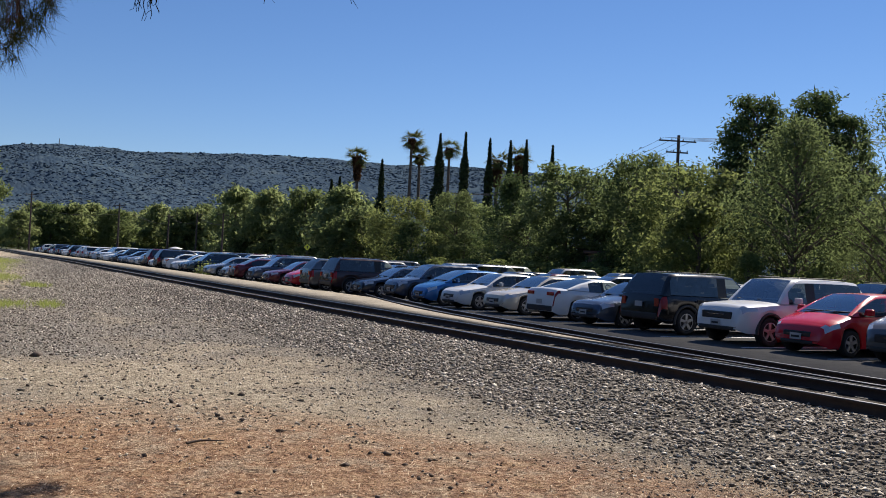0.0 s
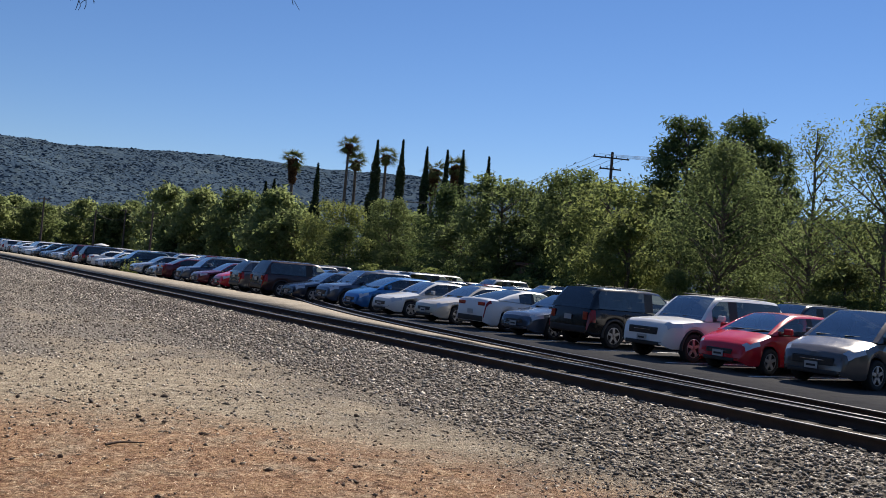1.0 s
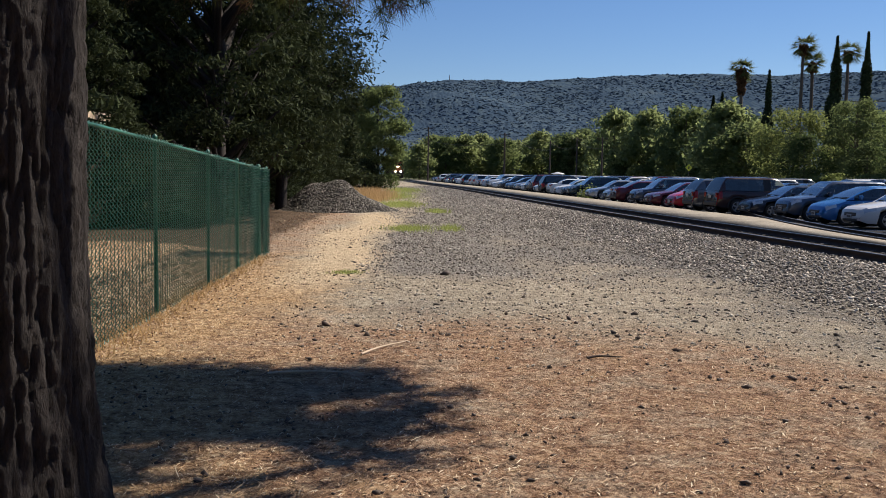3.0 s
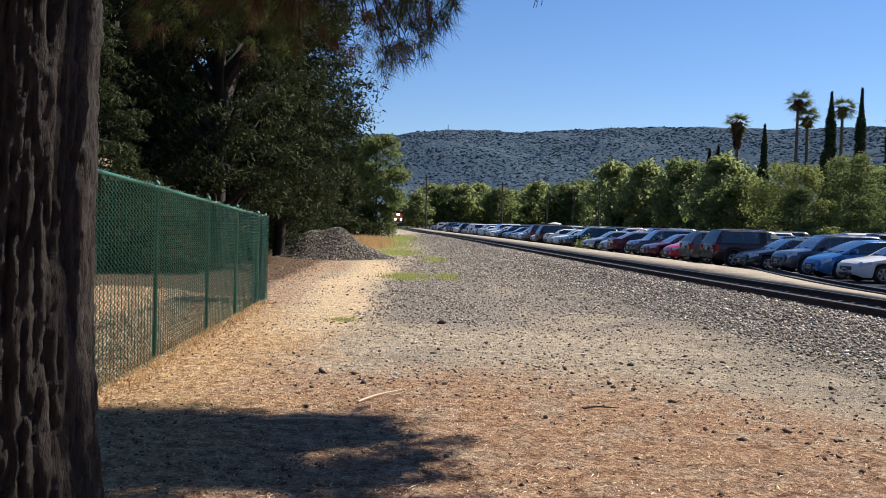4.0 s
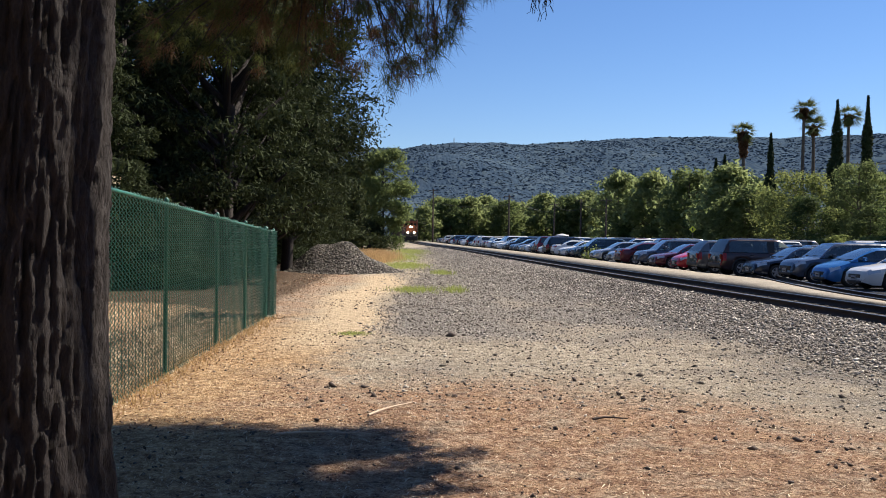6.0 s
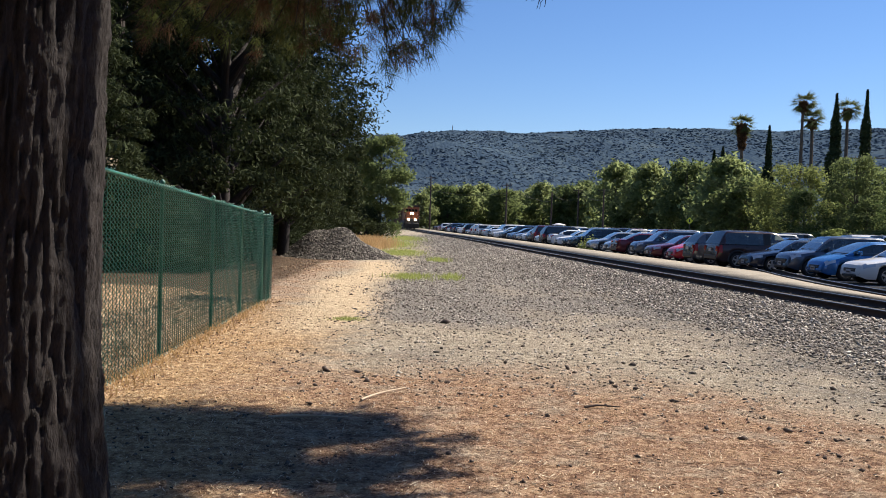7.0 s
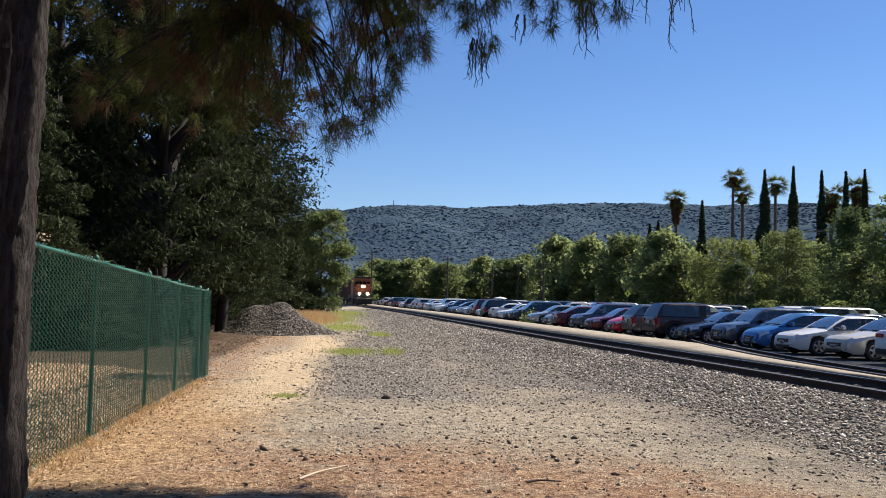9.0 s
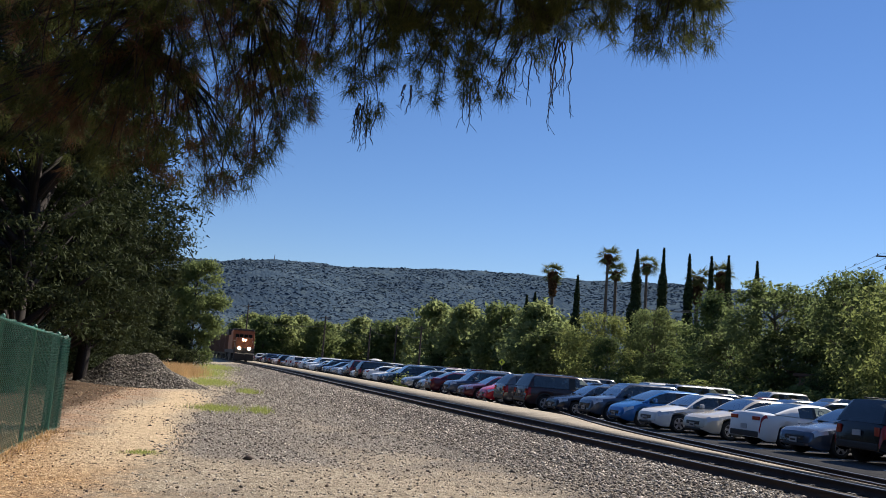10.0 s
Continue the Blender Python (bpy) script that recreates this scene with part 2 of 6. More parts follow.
M = dict(
    ground=ground_mat(),
    asphalt=simple("asphalt", (0.064, 0.062, 0.062), 0.9, vary=0.4, scale=5.0, bumps=0.4),
    strip=simple("pale_sandy_concrete", (0.25, 0.215, 0.165), 0.95, vary=0.5, scale=2.2, bumps=0.8, dist=0.03),
    line=simple("worn_white_line", (0.7, 0.7, 0.68), 0.8, vary=0.2, scale=6.0),
    rail=simple("rail_steel", (0.055, 0.035, 0.026), 0.75, 0.2, vary=0.35, scale=9.0),
    railtop=simple("polished_rail_head", (0.3, 0.285, 0.27), 0.3, 0.95, vary=0.2, scale=9.0, bumps=0.05),
    tie=simple("creosote_tie", (0.05, 0.04, 0.032), 0.95, vary=0.4, scale=7.0, bumps=0.6),
    plate=simple("tie_plate", (0.12, 0.1, 0.085), 0.6, 0.4, vary=0.3, scale=14.0),
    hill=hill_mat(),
    bark=bark_mat("pine_bark", (0.007, 0.006, 0.0058), (0.06, 0.05, 0.047), 3.6),
    bark2=bark_mat("grey_bark", (0.05, 0.04, 0.032), (0.16, 0.13, 0.1), 2.0),
    leaf_mid=leaf_mat("street_tree_leaves", (0.042, 0.062, 0.026), (0.135, 0.172, 0.068), 0.58),
    leaf_lime=leaf_mat("bright_leaves", (0.055, 0.08, 0.026), (0.17, 0.2, 0.068), 0.55),
    # lighter leaf copy: sunlight on the far trees is put into the colour
    leaf_sun=leaf_mat("painted_sun_far_leaves", (0.075, 0.1, 0.045), (0.2, 0.235, 0.1), 0.7),
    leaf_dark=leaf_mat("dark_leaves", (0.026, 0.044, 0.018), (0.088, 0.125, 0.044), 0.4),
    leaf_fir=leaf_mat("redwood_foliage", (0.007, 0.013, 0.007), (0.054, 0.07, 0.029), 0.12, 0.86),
    leaf_cyp=leaf_mat("cypress_foliage", (0.012, 0.024, 0.012), (0.04, 0.06, 0.025), 0.12),
    frond=leaf_mat("palm_fronds", (0.04, 0.06, 0.02), (0.14, 0.16, 0.06), 0.3),
    needle=leaf_mat("pine_needles", (0.02, 0.032, 0.012), (0.085, 0.1, 0.03), 0.3),
    dead=leaf_mat("dead_brown_needles", (0.045, 0.028, 0.018), (0.13, 0.08, 0.045), 0.2),
    grass=leaf_mat("green_grass_blades", (0.14, 0.17, 0.045), (0.33, 0.38, 0.12), 0.45),
    drygrass=leaf_mat("dry_grass_blades", (0.26, 0.16, 0.07), (0.52, 0.36, 0.18), 0.35),
    green_steel=simple("green_vinyl_steel", (0.0156, 0.1326, 0.0897), 0.42, 0.0, vary=0.25, scale=12.0, bumps=0.1, spec=0.6),
    wood=simple("brown_boards", (0.16, 0.1, 0.065), 0.85, vary=0.4, scale=3.0, bumps=0.4),
    trimwood=simple("tan_fascia", (0.55, 0.42, 0.3), 0.8, vary=0.15, scale=4.0),
    pole=simple("weathered_pole", (0.07, 0.05, 0.04), 0.9, vary=0.35, scale=6.0),
    wire=simple("black_cable", (0.03, 0.03, 0.03), 0.6),
    glass=glass_mat("dark_tinted_glass", (0.008, 0.01, 0.011), (0.014, 0.016, 0.017), 0.15, 0.4),
    # pale base colour stands for sky mirrored in the far cars' windshields
    windshield=glass_mat("sky_pale_windshield", (0.24, 0.29, 0.3), (0.34, 0.39, 0.4), 1.0, 0.8),
    pane=pane_mat("clear_windshield", (0.85, 0.92, 0.9), 0.3),
    side_pane=pane_mat("side_glass", (0.5, 0.56, 0.55), 0.03),
    tinted_pane=pane_mat("dark_privacy_glass", (0.1, 0.11, 0.11), 0.03),
    dash=simple("grey_dashboard", (0.3, 0.31, 0.31), 0.7, vary=0.2, scale=8.0),
    seat=simple("grey_upholstery", (0.22, 0.21, 0.2), 0.9, vary=0.3, scale=10.0),
    carplate=simple("dull_number_plate", (0.4, 0.41, 0.42), 0.5, vary=0.1, scale=14.0, bumps=0.0),
    tyre=simple("tyre_rubber", (0.018, 0.018, 0.018), 0.85, vary=0.3, scale=12.0),
    rim=simple("alloy", (0.42, 0.42, 0.43), 0.4, 0.45, vary=0.15, scale=10.0, bumps=0.0),
    black=simple("black_plastic", (0.02, 0.02, 0.021), 0.55, vary=0.3, scale=10.0, bumps=0.1),
    lens=simple("clear_lamp_lens", (0.62, 0.64, 0.66), 0.12, 0.3, vary=0.15, scale=14.0, bumps=0.0),
    redlens=simple("red_lamp_lens", (0.28, 0.012, 0.012), 0.15, vary=0.2, scale=14.0, bumps=0.0),
    plateno=simple("white_plate", (0.7, 0.7, 0.7), 0.5, vary=0.1, scale=14.0, bumps=0.0),
    chrome=simple("chrome", (0.6, 0.6, 0.62), 0.18, 1.0, vary=0.1, scale=14.0, bumps=0.0),
    loco=simple("orange_loco_paint", (0.22, 0.065, 0.02), 0.55, vary=0.2, scale=2.0),
    locodark=simple("grimy_black_loco", (0.03, 0.026, 0.024), 0.7, vary=0.35, scale=2.0),
    freight=simple("rust_brown_freight", (0.09, 0.05, 0.035), 0.8, vary=0.35, scale=1.5),
    lamp_on=glow("lit_headlight", (1.0, 0.82, 0.55), 14.0),
    sign=simple("yellow_green_sign", (0.6, 0.62, 0.05), 0.6, vary=0.08),
    stone_dark=simple("dark_stone", (0.12, 0.09, 0.072), 0.9, vary=0.4, scale=10.0),
)


def woods_mat():
    """Oak crowns seen over two kilometres: hue by crown, broad drifts of dry grass tone, haze painted as blue."""
    m, nt, b = mat("hill_woods", 1.0, 0.0, 0.0)
    isl = nt.nodes.new("ShaderNodeNewGeometry").outputs["Random Per Island"]
    drift = noise_tex(nt, 0.004, 3.0)
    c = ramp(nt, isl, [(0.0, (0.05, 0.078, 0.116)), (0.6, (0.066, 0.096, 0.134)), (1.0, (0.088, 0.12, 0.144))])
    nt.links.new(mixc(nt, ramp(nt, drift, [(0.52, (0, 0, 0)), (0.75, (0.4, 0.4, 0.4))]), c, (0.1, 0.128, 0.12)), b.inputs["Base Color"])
    return m


def chip_mat(name, stops, rough=0.9):
    m, nt, b = mat(name, rough, 0.0, 0.25)
    isl = nt.nodes.new("ShaderNodeNewGeometry").outputs["Random Per Island"]
    c = ramp(nt, isl, stops)
    nt.links.new(mixc(nt, 0.18, c, ramp(nt, noise_tex(nt, 60.0), [(0.3, (0.05, 0.045, 0.04)), (0.7, (0.4, 0.37, 0.33))])), b.inputs["Base Color"])
    return m


M["ballast"] = chip_mat("ballast_stone", [(0.0, (0.055, 0.043, 0.035)), (0.4, (0.215, 0.182, 0.148)), (0.78, (0.47, 0.41, 0.34)), (1.0, (0.88, 0.8, 0.68))])
M["bedstone"] = chip_mat("oil_stained_ballast", [(0.0, (0.02, 0.016, 0.013)), (0.5, (0.07, 0.056, 0.045)), (1.0, (0.22, 0.19, 0.155))])
M["heap"] = chip_mat("heap_stone", [(0.0, (0.03, 0.026, 0.022)), (0.45, (0.095, 0.083, 0.07)), (0.8, (0.22, 0.195, 0.165)), (1.0, (0.5, 0.45, 0.38))])
M["pebble"] = chip_mat("yard_gravel", [(0.0, (0.06, 0.048, 0.04)), (0.5, (0.28, 0.24, 0.195)), (1.0, (0.72, 0.65, 0.54))])
M["chips"] = chip_mat("straw_and_bark_chips", [(0.0, (0.06, 0.026, 0.015)), (0.4, (0.28, 0.145, 0.08)), (0.8, (0.52, 0.36, 0.21)), (1.0, (0.85, 0.72, 0.52))])
M["canopy"] = woods_mat()
M["drystraw"] = chip_mat("dry_straw", [(0.0, (0.14, 0.07, 0.035)), (0.45, (0.5, 0.31, 0.15)), (1.0, (0.88, 0.7, 0.44))])


# ---- mesh helpers ----
def mesh_of(name, verts, faces, smooth=False):
    me = bpy.data.meshes.new(name)
    me.from_pydata([tuple(v) for v in verts], [], faces)
    if smooth:
        me.shade_smooth()
    me.update()
    return me


def tri_mesh(name, verts, faces, smooth=False):
    """A mesh from arrays: n x 3 places, m x k corners."""
    verts, faces = np.asarray(verts, np.float32), np.asarray(faces, np.int32)
    k = faces.shape[1]
    me = bpy.data.meshes.new(name)
    me.vertices.add(len(verts))
    me.vertices.foreach_set("co", verts.ravel())
    me.loops.add(faces.size)
    me.loops.foreach_set("vertex_index", faces.ravel())
    me.polygons.add(len(faces))
    me.polygons.foreach_set("loop_start", np.arange(0, faces.size, k, dtype=np.int32))
    me.polygons.foreach_set("loop_total", np.full(len(faces), k, np.int32))
    if smooth:
        me.polygons.foreach_set("use_smooth", np.ones(len(faces), bool))
    me.update(calc_edges=True)
    return me


def thing(name, label, category, at=None, group="", kind=""):
    ob = new(name)
    ob.empty_display_size = 0.2
    if at is not None:
        ob.matrix_world = at
    return tagged(ob, label, category, group, kind)


def part(name, shape, material, parent=None, label="", m=None):
    """Links a bmesh or mesh as one mesh object under a thing or a part."""
    if isinstance(shape, bmesh.types.BMesh):
        me = bpy.data.meshes.new(name)
        shape.to_mesh(me)
        shape.free()
    else:
        me = shape
    if not me.materials:
        me.materials.append(material)
    ob = new(name, me)
    if parent is not None:
        ob.parent = parent
    if m is not None:
        ob.matrix_basis = m
    if label:
        ob["label"] = label
    return ob


def box(sx, sy, sz, at=(0, 0, 0), bevel=0.0, rot=None, bm=None):
    """A bevelled block centred at a place, added to bm when given."""
    own = bmesh.new()
    bmesh.ops.create_cube(own, size=1.0, matrix=Matrix.Diagonal((sx, sy, sz, 1)))
    if bevel:
        bmesh.ops.bevel(own, geom=own.edges[:], offset=bevel, segments=2, affect="EDGES", profile=0.6)
    own.transform(Matrix.Translation(at) @ (rot or Matrix.Identity(4)))
    if bm is None:
        return own
    me = bpy.data.meshes.new("tmp")
    own.to_mesh(me)
    own.free()
    bm.from_mesh(me)
    bpy.data.meshes.remove(me)
    return bm


def tubes(paths, sides=5):
    """Verts and quads of tapered tubes: each path a list of (x, y, z, radius)."""
    verts, faces = [], []
    for path in paths:
        p = np.asarray(path, float)
        d = np.gradient(p[:, :3], axis=0)
        d /= np.linalg.norm(d, axis=1)[:, None] + 1e-9
        ref = np.array((0.31, 0.95, 0.05)) if abs(d[0][2]) > 0.7 else np.array((0.0, 0.0, 1.0))
        base = len(verts)
        for i in range(len(p)):
            a = np.cross(d[i], ref)
            a /= np.linalg.norm(a) + 1e-9
            b = np.cross(d[i], a)
            for s in range(sides):
                an = 2 * math.pi * s / sides
                verts.append(p[i, :3] + p[i, 3] * (math.cos(an) * a + math.sin(an) * b))
        for i in range(len(p) - 1):
            for s in range(sides):
                q, r = base + i * sides + s, base + i * sides + (s + 1) % sides
                faces.append((q, r, r + sides, q + sides))
    return np.array(verts), np.array(faces)


def lathe(profile, sides=20, axis="z"):
    """Verts and quads of a turned form; profile of (radius, height)."""
    verts, faces = [], []
    for r, z in profile:
        for s in range(sides):
            a = 2 * math.pi * s / sides
            v = (r * math.cos(a), r * math.sin(a), z)
            verts.append(v if axis == "z" else (v[0], v[2], v[1]))
    for i in range(len(profile) - 1):
        for s in range(sides):
            q, r = i * sides + s, i * sides + (s + 1) % sides
            faces.append((q, r, r + sides, q + sides))
    return np.array(verts), np.array(faces)


rng = np.random.default_rng(7)


def leaf_quads(centres, normals, sizes, r, stretch=1.6):
    """Small rhombic leaves, each one quad, round given places."""
    n = len(centres)
    nn = normals + r.normal(0, 0.55, (n, 3))
    nn /= np.linalg.norm(nn, axis=1)[:, None]
    u = np.cross(nn, r.normal(0, 1, (n, 3)))
    u /= np.linalg.norm(u, axis=1)[:, None] + 1e-9
    v = np.cross(nn, u)
    su, sv = (sizes * stretch * 0.5)[:, None], (sizes * 0.5)[:, None]
    lift = nn * (sizes * 0.18)[:, None]
    verts = np.stack([centres - u * su, centres + v * sv + lift, centres + u * su, centres - v * sv + lift], 1).reshape(-1, 3)
    return verts, np.arange(4 * n).reshape(-1, 4)


def leaf_tris(centres, normals, sizes, r, stretch=1.6):
    """Small pointed leaves, each one triangle, round given places."""
    n = len(centres)
    nn = normals + r.normal(0, 0.6, (n, 3))
    nn /= np.linalg.norm(nn, axis=1)[:, None]
    u = np.cross(nn, r.normal(0, 1, (n, 3)))
    u /= np.linalg.norm(u, axis=1)[:, None] + 1e-9
    v = np.cross(nn, u)
    su, sv = (sizes * stretch * 0.5)[:, None], (sizes * 0.5)[:, None]
    verts = np.stack([centres - u * su + v * sv, centres - u * su * 0.6 - v * sv, centres + u * su * 1.1], 1).reshape(-1, 3)
    return verts, np.arange(3 * n).reshape(-1, 3)


def track_c(y):
    """x of the middle of the main track at y."""
    ys = (-80, -30, 0, 10, 20, 30, 50, 80, 110, 137, 176, 214, 253, 292, 340, 700)
    xs = (16.5, 13.1, 11.08, 10.42, 9.8, 9.21, 8.14, 6.75, 5.15, 3.15, 0.95, -0.98, -2.87, -4.9, -7.4, -27.0)
    return smooth_interp(y, ys, xs)


def smooth_interp(y, ys, xs):
    ys, xs = np.asarray(ys, float), np.asarray(xs, float)
    m = np.gradient(xs, ys)
    y = np.asarray(y, float)
    i = np.clip(np.searchsorted(ys, y) - 1, 0, len(ys) - 2)
    hh = ys[i + 1] - ys[i]
    s = np.clip((y - ys[i]) / hh, 0, 1)
    return ((1 + 2 * s) * (1 - s) ** 2 * xs[i] + s * (1 - s) ** 2 * hh * m[i] + s * s * (3 - 2 * s) * xs[i + 1] + s * s * (s - 1) * hh * m[i + 1])


# ---- ground, hills ----
def smoothstep(a, b, v):
    t = np.clip((v - a) / (b - a), 0, 1)
    return t * t * (3 - 2 * t)


def ground_z(x, y):
    """Height of the yard: a low ballast shoulder along the track, faint swells."""
    u = track_c(y) - x
    z = 0.13 * smoothstep(3.6, 1.9, np.abs(u)) * (np.abs(u) < 20)
    z = z + 0.03 * np.sin(x * 0.9 + 1.3 * np.sin(y * 0.35)) * np.sin(y * 0.7 + x * 0.2) * smoothstep(1.6, 4.0, u) * smoothstep(70, 30, np.abs(y))
    z = z + 0.2 * smoothstep(-3.0, -5.5, x) * smoothstep(30, 20, y) * smoothstep(2, 7, y)
    z = np.where((u < -2.6) & (np.abs(y) < 260), -0.06, z)
    return z


def yard_gravel(x, y):
    """How thickly gravel lies on the dirt: a dense bed right of the path, thin drifts elsewhere."""
    x, y = np.asarray(x, float), np.asarray(y, float)
    bed = smoothstep(-1.0, -0.5, x - 0.05 * (y - 17) + 0.15 * np.sin(y * 1.3)) * smoothstep(14.2, 16.4, y + 0.12 * x + 0.3 * np.sin(x * 2.1))
    drift = 0.5 + 0.5 * np.sin(x * 0.62 + 0.55 * y + 1.1 * np.sin(y * 0.37)) * np.sin(y * 0.31 - x * 0.42 + 0.8)
    bed = bed * (1 - 0.75 * smoothstep(1.5, 3.0, x) * smoothstep(0.35, 0.7, drift) * smoothstep(40, 26, y))
    near = 0.42 * smoothstep(0.45, 0.8, drift) * smoothstep(8.5, 11.5, y) * smoothstep(-1.0, 0.5, x)
    return np.maximum(bed, near)


def build_ground():
    gx = np.concatenate([-np.geomspace(4000, 13, 26), np.arange(-12, 14, 0.3), np.geomspace(14, 4000, 30)])
    gy = np.concatenate([-np.geomspace(1500, 6, 18), np.arange(-5, 50, 0.4), np.geomspace(50.5, 4500, 46)])
    X, Y = np.meshgrid(gx, gy)
    Z = ground_z(X, Y)
    nx, ny = len(gx), len(gy)
    idx = np.arange(nx * ny).reshape(ny, nx)
    faces = np.stack([idx[:-1, :-1], idx[:-1, 1:], idx[1:, 1:], idx[1:, :-1]], -1).reshape(-1, 4)
    me = tri_mesh("ground", np.stack([X, Y, Z], -1).reshape(-1, 3), faces, True)
    u = track_c(Y) - X
    zones = dict(
        ballast=smoothstep(8.0, 1.8, u) * (u > -8) * smoothstep(140, 100, np.abs(Y)),
        gravel=np.clip(yard_gravel(X, Y), 0, 1) * 0.95 + 0.04,
        mulch=smoothstep(1.9, -2.6, Y - (10.9 - 0.13 * np.clip(X, 0, 9) ** 2)) * (X > -12) * (Y > -40) + smoothstep(-0.7, -3.0, X + 0.3 * np.sin(Y * 0.5)) * smoothstep(48, 38, Y) * (X > -40) * (Y > 8) * 0.6,
        straw=smoothstep(0.2, -2.9, X + 0.4 * np.sin(Y * 0.8)) * smoothstep(24, 12, Y) * np.where(Y > 7, smoothstep(-4.9, -3.9, X), 1.0),
        sand=np.exp(-((X + 1.5 - 0.02 * (Y - 16) - 0.25 * np.sin(Y * 0.45)) / 0.85) ** 2) * smoothstep(11.5, 15.5, Y) * smoothstep(42, 36, Y) * 1.0,
        grass=np.maximum.reduce([np.exp(-((X - a) / rx) ** 2 - ((Y - b) / ry) ** 2) for a, b, rx, ry in
                                 ((-0.95, 15.4, 0.3, 0.35), (0.1, 28, 0.9, 1.2), (1.4, 27.7, 0.5, 0.8), (1.4, 40.5, 0.5, 1.5), (-0.3, 50, 1.2, 4.5), (-1.0, 72, 1.8, 14), (-0.8, 100, 2.5, 20))]) * 0.55,
        # where ground is painted dark for shade behind the fence and under evergreens
        litter=np.maximum(smoothstep(-2.95, -3.7, X) * smoothstep(5.5, 8, Y), smoothstep(-4.0, -5.4, X - 0.01 * (Y - 30)) * smoothstep(22, 27, Y)) * smoothstep(75, 60, Y) * (X > -60) * 0.95,
        far=smoothstep(130, 260, np.hypot(X, Y)),
        bed=smoothstep(1.35, 1.0, u) * (u > -3) * (np.abs(Y) < 300),
    )
    for n, v in zones.items():
        a = me.attributes.new(n, "FLOAT", "POINT")
        a.data.foreach_set("value", np.clip(v, 0, 1).astype(np.float32).ravel())
    ob = part("ground", me, M["ground"])
    tagged(ob, "bare dirt yard with gravel, wood mulch and a pale worn path", "ground", kind="structure")


build_ground()


def build_hill():
    azs = (-60, -40, -20, -2.4, -0.5, 0.6, 2.5, 4.9, 7.1, 9.7, 12.7, 16, 19, 22.5, 27.8, 34, 45, 54, 60, 75, 95)
    els = (3.8, 4.5, 5.2, 5.47, 5.57, 5.78, 6.0, 6.0, 5.89, 6.08, 6.25, 6.25, 6.33, 6.19, 6.28, 6.0, 5.5, 5.2, 5.1, 4.2, 3.5)
    a = np.linspace(-60, 95, 520)
    rr = np.linspace(0, 1, 50)
    A, R = np.meshgrid(a, rr)
    crest = 2600 * np.tan(np.radians(np.interp(A, azs, els)))
    rad = 1150 + R * 2250
    s = np.clip((rad - 1150) / 1450, 0, 1)
    Z = crest * (s ** 1.15)
    Z = np.where(rad > 2600, crest * (1 - 0.7 * (rad - 2600) / 800), Z)
    wob = np.zeros_like(Z)
    smooth_top = smoothstep(0.9, 1.0, s)
    for i in range(Z.shape[0]):
        for j in range(Z.shape[1]):
            an = radians(a[j])
            v = Vector((rad[i, j] * math.sin(an) / 260, rad[i, j] * math.cos(an) / 420, 0.3))
            f = Vector((rad[i, j] * math.sin(an) / 30, 0.2, 1.3))
            wob[i, j] = 42 * noise.noise(v) * min(1, s[i, j] * 3) * (1 - 0.93 * s[i, j] ** 5) + 4.0 * noise.noise(f) * smooth_top[i, j]
    Z = Z + wob + 1.7 * s
    an = np.radians(A)
    V = np.stack([rad * np.sin(an), rad * np.cos(an), Z - 2], -1).reshape(-1, 3)
    n, k = A.shape
    idx = np.arange(n * k).reshape(n, k)
    faces = np.stack([idx[:-1, :-1], idx[:-1, 1:], idx[1:, 1:], idx[1:, :-1]], -1).reshape(-1, 4)
    tagged(part("wooded_hill", tri_mesh("wooded_hill", V, faces, True), M["hill"]), "long dark wooded ridge under a clear sky, haze painted into its blue", "hill", kind="structure")
    return a, rad[:, 0], Z - 2


HILL = build_hill()


# ---- railway ----
RAIL_Z = 0.29
GAUGE = 1.505


def along(y0, y1, step, off):
    ys = np.arange(y0, y1 + 0.01, step)
    return np.stack([track_c(ys) + off, ys], 1)


def swept(path, section, z):
    """A section (across, up) swept along points of the plan."""
    d = np.gradient(path, axis=0)
    d /= np.linalg.norm(d, axis=1)[:, None]
    nrm = np.stack([d[:, 1], -d[:, 0]], 1)
    verts, faces, k = [], [], len(section)
    for p, n in zip(path, nrm):
        for a, h in section:
            verts.append((p[0] + n[0] * a, p[1] + n[1] * a, z + h))
    for i in range(len(path) - 1):
        for s in range(k):
            q, r = i * k + s, i * k + (s + 1) % k
            faces.append((q, r, r + k, q + k))
    return np.array(verts), np.array(faces)


RAIL = [(-0.07, -0.16), (0.07, -0.16), (0.07, -0.145), (0.012, -0.12), (0.012, -0.045), (0.035, -0.03), (0.035, -0.004), (-0.035, -0.004), (-0.035, -0.03), (-0.012, -0.045), (-0.012, -0.12), (-0.07, -0.145)]
HEAD = [(-0.034, -0.006), (0.034, -0.006), (0.03, 0.0), (0.012, 0.002), (-0.012, 0.002), (-0.03, 0.0)]


def rail_thing(path, z, label):
    t = thing("rail", label, "rail", group="rails", kind="structure")
    part("web", tri_mesh("rail_web", *swept(path, RAIL, z)), M["rail"], t)
    part("rail_head", tri_mesh("rail_head", *swept(path, HEAD, z), True), M["railtop"], t, "polished bright steel running surface")


def spur_path(off):
    ys = np.arange(-30, 44, 1.5)
    base = smooth_interp(ys, (-30, 5, 12, 20, 28, 36, 44), (14.6, 12.55, 12.35, 12.5, 13.0, 14.4, 16.4))
    return np.stack([base + off, ys], 1)


